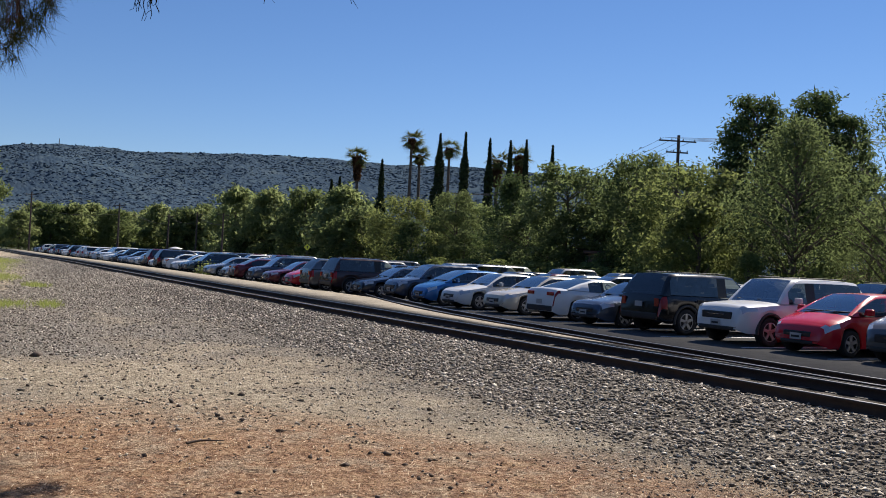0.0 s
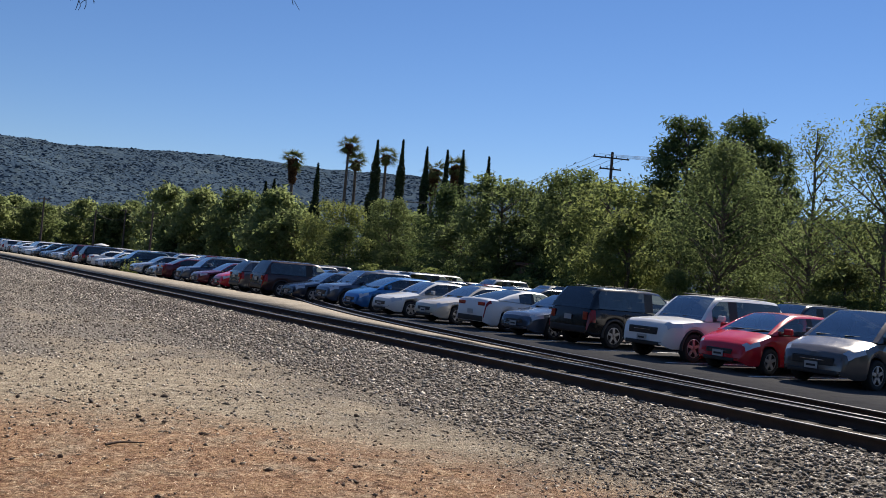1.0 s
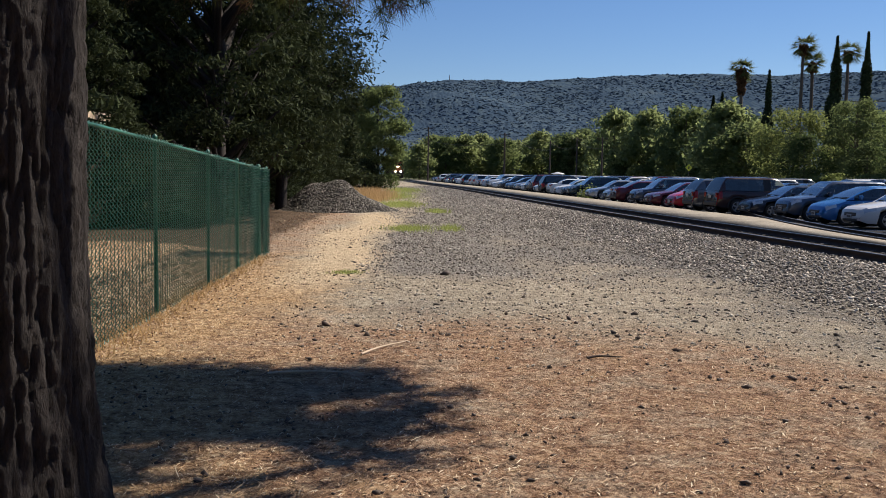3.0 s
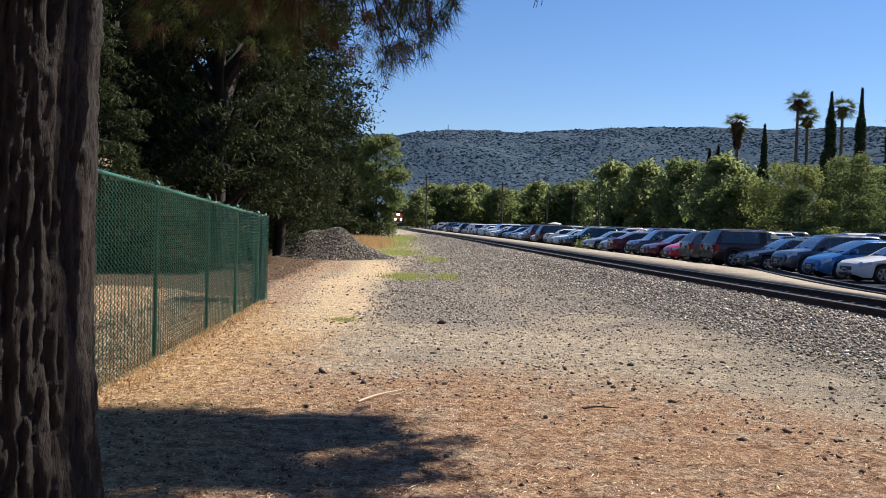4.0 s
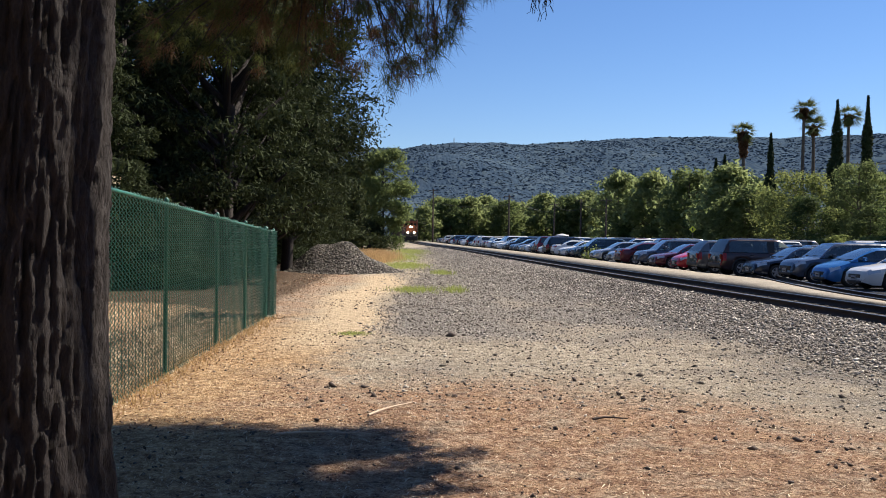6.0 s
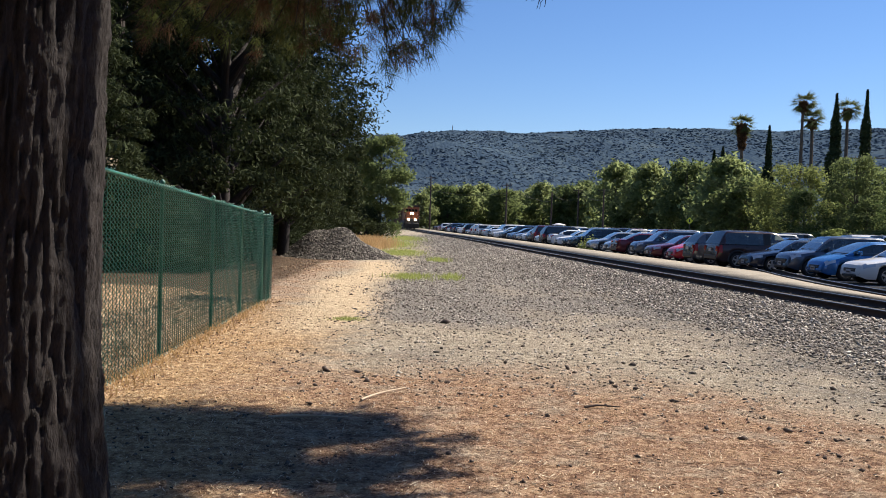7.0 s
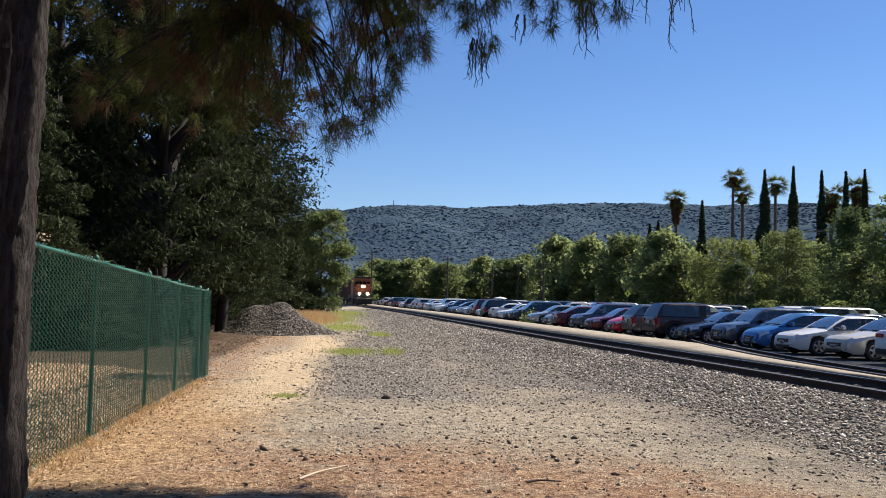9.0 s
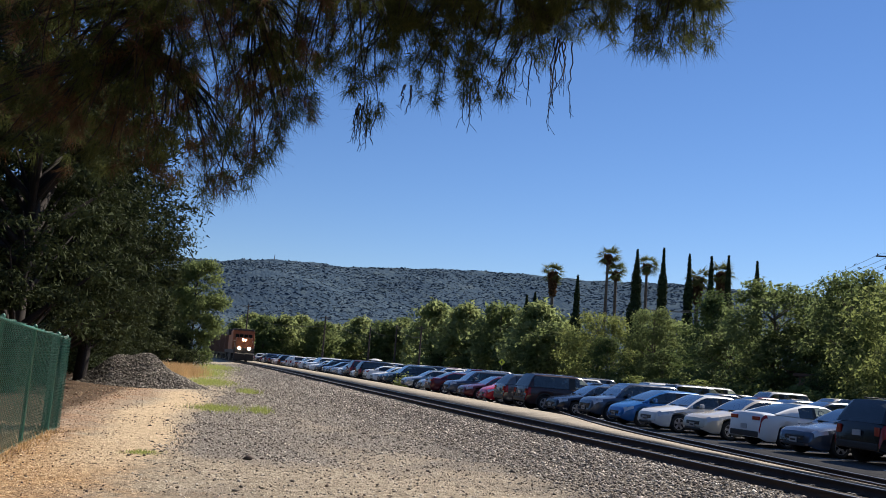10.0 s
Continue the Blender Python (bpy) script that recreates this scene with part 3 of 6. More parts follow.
def build_track():
    for off in (-GAUGE / 2, GAUGE / 2):
        rail_thing(along(-40, 420, 3.0, off), RAIL_Z, "rusty steel rail of the main line with a polished head")
    for off in (0.0, 0.85):
        rail_thing(spur_path(off), 0.2, "rusty rail of a spur set flush in paving")


build_track()


LOT_Z = 0.0


def build_paving():
    # pale strip between main line and spur, then the asphalt lot
    ys = np.concatenate([np.arange(-40, 60, 1.0), np.arange(60, 240, 6.0)])
    c = track_c(ys)
    left = c + 2.1 + 0.1 * np.sin(ys * 1.7) + 0.07 * np.sin(ys * 4.1)
    spur = smooth_interp(ys, (-40, -30, 5, 12, 20, 28, 36, 44, 240), (15.2, 14.6, 12.55, 12.35, 12.5, 13.0, 14.4, 16.4, 60.0))
    right = np.minimum(spur - 0.12, c + 5.3)
    bed = np.minimum(spur + 1.05, c + 5.5)

    def slab(name, xl, xr, yy, z, material, label, cat):
        n = len(yy)
        v = np.concatenate([np.stack([xl, yy, np.full(n, z)], 1), np.stack([xr, yy, np.full(n, z)], 1), np.stack([xl, yy, np.full(n, -0.2)], 1), np.stack([xr, yy, np.full(n, -0.2)], 1)])
        i = np.arange(n - 1)
        f = np.concatenate([np.stack([i, i + n, i + n + 1, i + 1], 1), np.stack([i + 2 * n, i, i + 1, i + 2 * n + 1], 1), np.stack([i + n, i + 3 * n, i + 3 * n + 1, i + n + 1], 1)])
        tagged(part(name, tri_mesh(name, v, f), material), label, cat, kind="structure")
    slab("pavement", left, right, ys, 0.168, M["strip"], "pale sandy concrete strip beside the track", "pavement")
    lot_r = np.full(len(ys), 44.0)
    slab("spur_bed", right, bed, ys, 0.1, M["tie"], "dark timber and tar bed of the spur track", "track bed")
    slab("road", right, lot_r, ys, LOT_Z, M["asphalt"], "worn dark asphalt parking lot", "parking lot")


build_paving()



def nose_x(y):
    return track_c(y) + 7.1 - 1.1 * smoothstep(25, 45, y)


# ---- trees ----
def tree_mesh(height, crown_r, crown_base, seed, leaf=0.34, count=5200, limbs=9, lean=0.0, shape="round", trunk_r=0.16, stretch=1.6):
    """Trunk with limbs, and a crown of leaf clumps; returns two meshes."""
    r = np.random.default_rng(seed)
    paths = [[(lean * z * 0.1 + 0.1 * math.sin(z), 0.08 * math.sin(z * 1.3 + seed), z, trunk_r * (1 - 0.8 * z / height) + 0.012) for z in np.linspace(-0.1, height * 0.92, 9)]]
    centres, rads = [], []
    n = limbs * 5
    for i in range(n):
        h = r.uniform(0, 1)
        a = r.uniform(0, 2 * math.pi)
        if shape == "round":
            prof = math.sin(math.pi * min(1, 0.18 + 0.82 * h) ** 0.9)
        elif shape == "cone":
            prof = (1 - h) ** 0.8 * (0.75 + 0.35 * r.uniform()) + 0.06
        else:
            prof = 0.35 + 0.65 * math.sin(math.pi * (0.1 + 0.85 * h))
        rad = crown_r * prof * r.uniform(0.45, 1.08)
        c = np.array((rad * math.cos(a), rad * math.sin(a), crown_base + h * (height - crown_base)))
        centres.append(c)
        rads.append(crown_r * (r.uniform(0.1, 0.2) if shape == "cone" else r.uniform(0.12, 0.42)) * (0.55 + 0.45 * (1 - h) if shape == "cone" else 1.0))
        if i % 5 == 0:
            z0 = max(crown_base * 0.55, c[2] - 0.5 * rad - 0.8)
            mid = np.array((c[0] * 0.45, c[1] * 0.45, (z0 + c[2]) / 2 - 0.1))
            paths.append([(0, 0, z0, trunk_r * 0.45), (*mid, trunk_r * 0.28), (*c, 0.012)])
    centres, rads = np.array(centres), np.array(rads)
    w = rads ** 2
    pick = r.choice(n, count, p=w / w.sum())
    d = r.normal(0, 1, (count, 3))
    d /= np.linalg.norm(d, axis=1)[:, None]
    rr = rads[pick] * r.uniform(0.1, 1.0, count) ** 0.6 * r.choice((1.0, 1.0, 1.35), count)
    squash = np.array((1, 1, 0.62 if shape != "cone" else 0.38))
    pts = centres[pick] + d * rr[:, None] * squash
    if shape == "cone":
        pts[:, 2] -= 0.25 * np.hypot(pts[:, 0], pts[:, 1]) * 0.6
    lv, lf = leaf_tris(pts, d * 0.6 + np.array((0, 0, 0.5)), leaf * r.uniform(0.6, 1.35, count), r, stretch)
    tv, tf = tubes(paths, 5)
    return tri_mesh("trunk", tv, tf, True), tri_mesh("crown", lv, lf)


TREES = {}


def tree_kind(key, leafmat, **kw):
    TREES[key] = (*tree_mesh(**kw), leafmat)


tree_kind("street_a", "leaf_mid", height=10, crown_r=4.2, crown_base=0.6, seed=1, count=11500, leaf=0.19, limbs=26)
tree_kind("street_b", "leaf_mid", height=11, crown_r=3.6, crown_base=0.6, seed=2, count=11500, leaf=0.19, limbs=26, shape="tall")
tree_kind("street_c", "leaf_dark", height=11, crown_r=4.4, crown_base=0.5, seed=3, count=11500, leaf=0.19, limbs=26)
tree_kind("lime_a", "leaf_lime", height=6.5, crown_r=3.2, crown_base=0.9, seed=4, count=13000, leaf=0.15, limbs=18)
tree_kind("lime_b", "leaf_lime", height=10, crown_r=4.2, crown_base=0.6, seed=5, count=11500, leaf=0.19, limbs=26, shape="tall")
tree_kind("airy", "leaf_mid", height=12, crown_r=4.6, crown_base=2.8, seed=6, count=14500, leaf=0.11, limbs=44, trunk_r=0.2, stretch=2.2)
tree_kind("thin", "leaf_mid", height=12, crown_r=3.2, crown_base=3.0, seed=7, count=3600, leaf=0.09, limbs=44, trunk_r=0.15, stretch=2.0)
tree_kind("conifer_dark", "leaf_dark", height=14, crown_r=2.5, crown_base=4, seed=8, count=19000, leaf=0.14, limbs=60, shape="tall", stretch=2.6)
tree_kind("feathery", "leaf_mid", height=12, crown_r=4.4, crown_base=2.0, seed=27, count=13000, leaf=0.11, limbs=50, trunk_r=0.15, stretch=2.4)
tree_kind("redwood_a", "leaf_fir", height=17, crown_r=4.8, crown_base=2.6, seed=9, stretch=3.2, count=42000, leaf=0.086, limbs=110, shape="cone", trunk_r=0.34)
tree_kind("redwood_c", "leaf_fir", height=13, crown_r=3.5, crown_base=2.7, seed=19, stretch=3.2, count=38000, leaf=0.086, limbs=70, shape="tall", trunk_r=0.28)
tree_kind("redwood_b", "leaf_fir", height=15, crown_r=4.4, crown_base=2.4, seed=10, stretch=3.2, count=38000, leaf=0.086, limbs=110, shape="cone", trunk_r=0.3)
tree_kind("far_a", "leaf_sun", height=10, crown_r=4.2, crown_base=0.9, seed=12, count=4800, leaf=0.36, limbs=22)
tree_kind("far_b", "leaf_mid", height=10, crown_r=3.8, crown_base=0.9, seed=13, count=4800, leaf=0.36, limbs=22, shape="tall")
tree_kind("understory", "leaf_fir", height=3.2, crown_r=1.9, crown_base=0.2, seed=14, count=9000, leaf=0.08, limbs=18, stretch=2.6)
# alder copy in lighter leaves, its sunlit look put into the colour
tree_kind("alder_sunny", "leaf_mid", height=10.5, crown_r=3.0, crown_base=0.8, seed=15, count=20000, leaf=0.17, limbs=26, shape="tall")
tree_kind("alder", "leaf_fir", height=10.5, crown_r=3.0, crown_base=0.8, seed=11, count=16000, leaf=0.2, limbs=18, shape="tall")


def plant(key, x, y, h=None, label="", name="tree", group="", wide=1.0, spin=None, z=0.0):
    trunk, crown, lm = TREES[key]
    base = max(v.co.z for v in crown.vertices) if h else 1.0
    s = h / base if h else 1.0
    t = thing(name, label, "tree", group=group)
    t.matrix_world = pose(x, y, z, 0, 0, rng.uniform(0, 360) if spin is None else spin) @ Matrix.Diagonal((s * wide, s * wide, s, 1))
    part("trunk", trunk, M["bark"] if key[:3] in ("red", "und", "ald") else M["bark2"], t)
    part("crown", crown, M[lm], t)
    return t


def by_bearing(az, d):
    return d * math.sin(radians(az)) + 0.1, d * math.cos(radians(az))


def build_tree_belt():
    """The belt of trees behind the lot, by bearing and distance, with heights."""
    r = np.random.default_rng(21)
    tops_az = (9, 11.2, 13, 16.2, 19, 21, 22.6, 26.8, 31.4, 35.6, 38.6, 41.7, 46, 52, 60, 75)
    tops_el = (2.6, 3.3, 4.5, 5.0, 5.0, 4.5, 4.4, 5.5, 6.7, 7.7, 7.9, 7.4, 6.6, 5.6, 6.0, 6.0)
    lab = {"street_a": "broad green street tree behind the parked cars", "street_b": "tall green tree in the belt beyond the lot", "street_c": "dense dark green shade tree at the lot edge",
           "far_a": "broad green tree in the far belt, sunlight put into its leaf colour", "far_b": "tall green tree in the far belt", "lime_a": "low bright green bushy tree by the lot", "lime_b": "sunlit yellow-green tree in the far belt"}
    az = 11.0
    while az < 60:
        dist = 43.5 / math.sin(radians(az)) * r.uniform(0.98, 1.1)
        el = np.interp(az, tops_az, tops_el) * r.uniform(0.86, 1.0)
        if az > 43:
            dist *= 1.45
        h = 1.7 + dist * math.tan(radians(el))
        key = r.choice(["street_a", "street_b", "street_c", "lime_b", "street_c"] if az > 22 else ["far_a", "far_b", "far_a"])
        x, y = by_bearing(az, dist)
        plant(key, x, y, h, lab[key], group="belt of trees", wide=r.uniform(0.95, 1.2) * (11 / max(h, 8)) ** 0.4, z=0.1)
        if 42.5 < az < 57 and r.uniform() < 0.62:
            az += 3.2
            continue
        if r.uniform() < 0.6 and az < 42:
            x, y = by_bearing(az + r.uniform(0.6, 1.6), dist * 1.14)
            plant("far_b", x, y, h * r.uniform(0.85, 1.02), "dense green tree at the back of the belt", group="belt of trees", wide=1.5, z=0.1)
        # a lower one in front to close the gaps
        if r.uniform() < 0.75 and az < 42:
            d2 = dist * r.uniform(0.95, 0.99)
            x, y = by_bearing(az + r.uniform(0.5, 1.5), d2)
            k2 = r.choice(["street_c", "street_a", "street_b"]) if az > 20 else "far_b"
            plant(k2, x, y, h * r.uniform(0.5, 0.72), lab[k2], group="belt of trees", wide=1.35, z=0.1)
        az += math.degrees(4.6 / dist) * r.uniform(0.75, 1.1) * (0.9 if az > 20 else 1.1) / math.sin(radians(max(az, 20))) ** 0.5
    # far belt across the end of the lot
    for i in range(26):
        a = -0.6 + i * 0.5 + r.uniform(-0.15, 0.15)
        d = r.uniform(235, 300)
        h = 1.7 + d * math.tan(radians(r.uniform(2.1, 3.0) if a > 1.0 else r.uniform(1.5, 2.1)))
        if a < 0.4:
            d += 90
        x, y = by_bearing(a, d)
        key = r.choice(["far_a", "far_a", "far_a", "far_b"])
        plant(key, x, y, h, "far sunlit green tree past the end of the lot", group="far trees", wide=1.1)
    # singles that stand out
    plant("lime_a", *by_bearing(41.5, 58), 7.0, "low bright yellow-green tree at the lot edge", z=0.1, wide=1.0)
    plant("airy", *by_bearing(46.9, 57), 11.8, "tall airy tree with feathery leaves behind the white cars", z=0.1, wide=1.0)
    plant("conifer_dark", *by_bearing(44.6, 74), 16.2, "dark pine with dense clumps rising over the belt", z=0.1)
    plant("conifer_dark", *by_bearing(47.6, 76), 16.8, "dark pine with dense clumps rising over the belt", z=0.1, spin=130)
    plant("conifer_dark", *by_bearing(50.0, 76), 14.8, "narrow dark pine behind the airy tree", z=0.1, wide=0.6)
    plant("thin", *by_bearing(51.9, 55), 12.6, "sparse tree with bare upright limbs against the sky", z=0.1)
    plant("feathery", *by_bearing(55.8, 52), 12.8, "tall feathery light green tree at the lot edge", z=0.1, spin=70)
    plant("feathery", *by_bearing(51.0, 60), 6.5, "low feathery light green tree at the lot edge", z=0.1, spin=20)
    plant("lime_a", *by_bearing(53.9, 50), 4.2, "low bright yellow-green tree at the lot edge", z=0.1)
    plant("lime_a", *by_bearing(44.4, 51), 3.2, "low bright yellow-green tree at the lot edge", z=0.1)


build_tree_belt()


def build_left_trees():
    spec = (("redwood_a", -6.3, 31, 17, 0.95), ("redwood_c", -5.6, 41, 13.5, 1.0), ("redwood_b", -8.9, 25, 9.0, 0.9), ("redwood_a", -10.5, 33, 16.5, 1.0), ("redwood_b", -6.3, 47, 13, 0.8),
            ("redwood_a", -12.0, 25, 16.5, 1.15), ("redwood_b", -6.8, 56, 12, 0.75), ("redwood_b", -12.5, 42, 12, 1.0), ("redwood_b", -9.2, 38, 15.5, 1.0), ("redwood_b", -6.0, 36.5, 12.5, 0.9))
    for k, x, y, h, w in spec:
        plant(k, x, y, h, "dark dense evergreen with drooping sprays beside the fence", group="evergreens along the fence", wide=w * 17 / h * 0.85 if k.endswith("a") else w)
    r = np.random.default_rng(55)
    # dark bushes added to stand for the shade under the evergreens
    for i in range(13):
        yy = 26 + i * 3.1
        plant("understory", -7.0 - 0.5 * r.uniform() - (1.4 if yy > 34 and yy < 48 else 0) - (0.6 if yy < 24 else 0), yy, r.uniform(1.8, 3.2), "dark bush added to stand for shade under the evergreens", name="bush", group="bushes under the evergreens", wide=1.25)
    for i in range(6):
        plant("understory", -9.5 - r.uniform(0, 3), 20 + i * 2.0, r.uniform(3.2, 4.5), "dark bush added to stand for shade under the evergreens", name="bush", group="bushes under the evergreens", wide=1.2)
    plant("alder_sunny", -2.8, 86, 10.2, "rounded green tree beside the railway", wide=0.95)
    # dark bush added to fill the light gap under the tree
    plant("understory", -4.0, 84, 3.4, "dark bush added to fill the gap under the railway tree", name="bush", wide=1.3)
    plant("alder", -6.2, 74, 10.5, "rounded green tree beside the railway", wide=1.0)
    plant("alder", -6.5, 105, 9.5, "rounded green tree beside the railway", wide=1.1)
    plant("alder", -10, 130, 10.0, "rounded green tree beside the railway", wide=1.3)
    # unseen trees added at the yard's back, behind the viewer, to darken car reflections
    for i in range(13):
        plant("far_b", -34 + 8.2 * i + r.uniform(-2, 2), -24 + r.uniform(-4, 3) - 0.1 * abs(i - 4), r.uniform(10, 13), "leafy green tree added out of view to darken car reflections", group="trees at the back of the yard", wide=1.3)
    plant("alder", -16, 190, 11.0, "rounded green tree beside the railway", wide=1.5)


build_left_trees()


def build_palm(x, y, h, seed, skirt=False):
    r = np.random.default_rng(seed)
    t = thing("palm_tree", "tall thin fan palm over the tree belt" if not skirt else "fan palm with a shaggy skirt of dead fronds", "palm tree", pose(x, y, 0, 0, 0, r.uniform(0, 360)), group="palms")
    lean = r.uniform(-0.03, 0.03)
    part("trunk", tri_mesh("palm_trunk", *tubes([[(lean * z, 0.02 * z * lean, z, 0.36 - 0.008 * z) for z in np.linspace(-0.1, h - 1.6, 9)]], 8), True), M["bark2"], t)
    verts, faces = [], []
    n = 64
    for i in range(n):
        a = r.uniform(0, 2 * math.pi)
        up = r.uniform(-1.0, 1.0)
        L = r.uniform(1.6, 2.4)
        d = np.array((math.cos(a) * math.cos(up), math.sin(a) * math.cos(up), math.sin(up)))
        side = np.cross(d, (0, 0, 1.0))
        side /= np.linalg.norm(side) + 1e-9
        top = np.array((lean * h, 0, h - 1.7))
        hub = top + d * L * 0.55
        upv = np.cross(side, d)
        for k in np.linspace(-1.15, 1.15, 9):
            tip = hub + (d * math.cos(k) + side * math.sin(k)) * L * 0.62 + np.array((0, 0, -0.25 * L * abs(math.sin(k)) - 0.1))
            w = (side * math.cos(k) - d * math.sin(k)) * 0.07 + upv * 0.02
            b = len(verts)
            verts += [hub - w, hub + w, tip]
            faces.append((b, b + 1, b + 2))
        b = len(verts)
        verts += [top, top + side * 0.06, hub]
        faces.append((b, b + 1, b + 2))
    part("fronds", tri_mesh("palm_fronds", np.array(verts), np.array(faces)), M["frond"], t)
    lo = h - 1.9 - (3.6 if skirt else 1.2)
    m = 900 if skirt else 260
    z = r.uniform(lo, h - 1.9, m)
    an = r.uniform(0, 2 * math.pi, m)
    rad = 0.3 + (0.36 if skirt else 0.22) * ((z - lo) / (h - 1.9 - lo)) ** 1.5 * r.uniform(0.5, 1, m)
    c = np.stack([lean * z + rad * np.cos(an), rad * np.sin(an), z], 1)
    part("dead_fronds", tri_mesh("dead_fronds", *leaf_quads(c, np.stack([np.cos(an), np.sin(an), 0 * an], 1), r.uniform(0.3, 0.6, m), r, 2.2)), M["dead"], t, "dry brown hanging fronds")


def build_cypress(x, y, h, w, seed):
    r = np.random.default_rng(seed)
    t = thing("cypress", "slender dark columnar cypress", "cypress tree", pose(x, y, 0), group="cypresses")
    part("trunk", tri_mesh("cypress_trunk", *tubes([[(0, 0, z, 0.2 - 0.012 * z * 12 / h) for z in np.linspace(-0.1, h * 0.8, 5)]], 6)), M["bark2"], t)
    n = 3800
    s = r.uniform(0, 1, n) ** 0.85
    prof = w * np.minimum(1, s * 6) * np.where(s < 0.45, 1.0, 1 - ((s - 0.45) / 0.55) ** 1.35) * (0.85 + 0.2 * np.sin(s * 23 + seed)) + 0.02
    an = r.uniform(0, 2 * math.pi, n)
    rad = prof * r.uniform(0.55, 1.05, n)
    c = np.stack([rad * np.cos(an), rad * np.sin(an), 0.3 + s * (h - 0.3)], 1)
    part("crown", tri_mesh("cypress_crown", *leaf_quads(c, np.stack([np.cos(an), np.sin(an), 0.4 + 0 * an], 1), r.uniform(0.3, 0.55, n) * (1.0 - 0.6 * s), r, 2.4)), M["leaf_cyp"], t)


def build_skyline():
    for az, el, d, sk, s in ((20.3, 6.95, 150, True, 1), (23.45, 8.2, 150, False, 2), (24.1, 7.2, 152, False, 3), (25.9, 7.75, 150, False, 4), (28.9, 7.15, 140, True, 5), (30.3, 7.5, 140, True, 6)):
        x, y = by_bearing(az, d)
        build_palm(x, y, 1.7 + d * math.tan(radians(el)) + 0.4, s, sk)
    for az, el, d, w, s in ((21.7, 6.35, 140, 0.8, 1), (25.3, 8.15, 140, 1.35, 2), (26.9, 8.3, 140, 1.1, 3), (28.45, 8.0, 138, 0.95, 4), (29.75, 7.9, 136, 0.95, 5), (30.75, 8.0, 136, 0.9, 6), (32.4, 7.7, 134, 0.85, 7),
                            (18.6, 4.9, 150, 1.2, 8), (19.1, 5.1, 150, 1.2, 9)):
        x, y = by_bearing(az, d)
        build_cypress(x, y, 1.7 + d * math.tan(radians(el)), w, s)


build_skyline()


# ---- parked cars ----
KINDS = dict(
    # length, width, height, cowl, roof start, roof end, rear glass foot, (u, z) of the lower body, wheel radius, sill
    sedan=dict(L=4.8, W=1.85, H=1.45, cowl=0.27, rs=0.44, re=0.68, rb=0.86, top=((0, 0.5), (0.012, 0.66), (0.05, 0.76), (0.26, 0.93), (0.5, 0.97), (0.84, 1.03), (0.965, 1.02), (0.99, 0.9), (1, 0.55)), wr=0.33, sill=0.2),
    coupe=dict(L=4.8, W=1.86, H=1.44, cowl=0.29, rs=0.46, re=0.64, rb=0.88, top=((0, 0.5), (0.012, 0.66), (0.05, 0.76), (0.28, 0.92), (0.5, 0.98), (0.84, 1.06), (0.97, 1.06), (0.99, 0.92), (1, 0.55)), wr=0.34, sill=0.2),
    hatch=dict(L=4.4, W=1.76, H=1.5, cowl=0.2, rs=0.44, re=0.78, rb=0.965, top=((0, 0.48), (0.015, 0.66), (0.06, 0.78), (0.2, 0.97), (0.5, 1.0), (0.9, 1.08), (0.985, 1.04), (1, 0.55)), wr=0.32, sill=0.2),
    crossover=dict(L=4.6, W=1.85, H=1.68, cowl=0.24, rs=0.4, re=0.86, rb=0.975, top=((0, 0.55), (0.015, 0.78), (0.06, 0.92), (0.23, 1.04), (0.5, 1.08), (0.9, 1.14), (0.985, 1.1), (1, 0.6)), wr=0.35, sill=0.27),
    suv=dict(L=4.9, W=1.97, H=1.79, cowl=0.27, rs=0.4, re=0.9, rb=0.98, top=((0, 0.6), (0.012, 0.9), (0.04, 1.02), (0.26, 1.11), (0.5, 1.13), (0.9, 1.16), (0.985, 1.12), (1, 0.62)), wr=0.38, sill=0.32),
    van=dict(L=5.08, W=1.98, H=1.76, cowl=0.19, rs=0.38, re=0.9, rb=0.985, top=((0, 0.5), (0.012, 0.72), (0.05, 0.86), (0.18, 1.05), (0.5, 1.08), (0.9, 1.12), (0.985, 1.08), (1, 0.6)), wr=0.34, sill=0.22),
)
CAR_MESHES = {}


def grid_faces(n, k, skip=lambda i, j: False):
    return [(i * k + j, (i + 1) * k + j, (i + 1) * k + j + 1, i * k + j + 1) for i in range(n - 1) for j in range(k - 1) if not skip(i, j)]


def sub_mesh(name, verts, faces, smooth=True):
    used = sorted({v for f in faces for v in f})
    at = {v: i for i, v in enumerate(used)}
    return mesh_of(name, [verts[v] for v in used], [tuple(at[v] for v in reversed(f)) for f in faces], smooth)


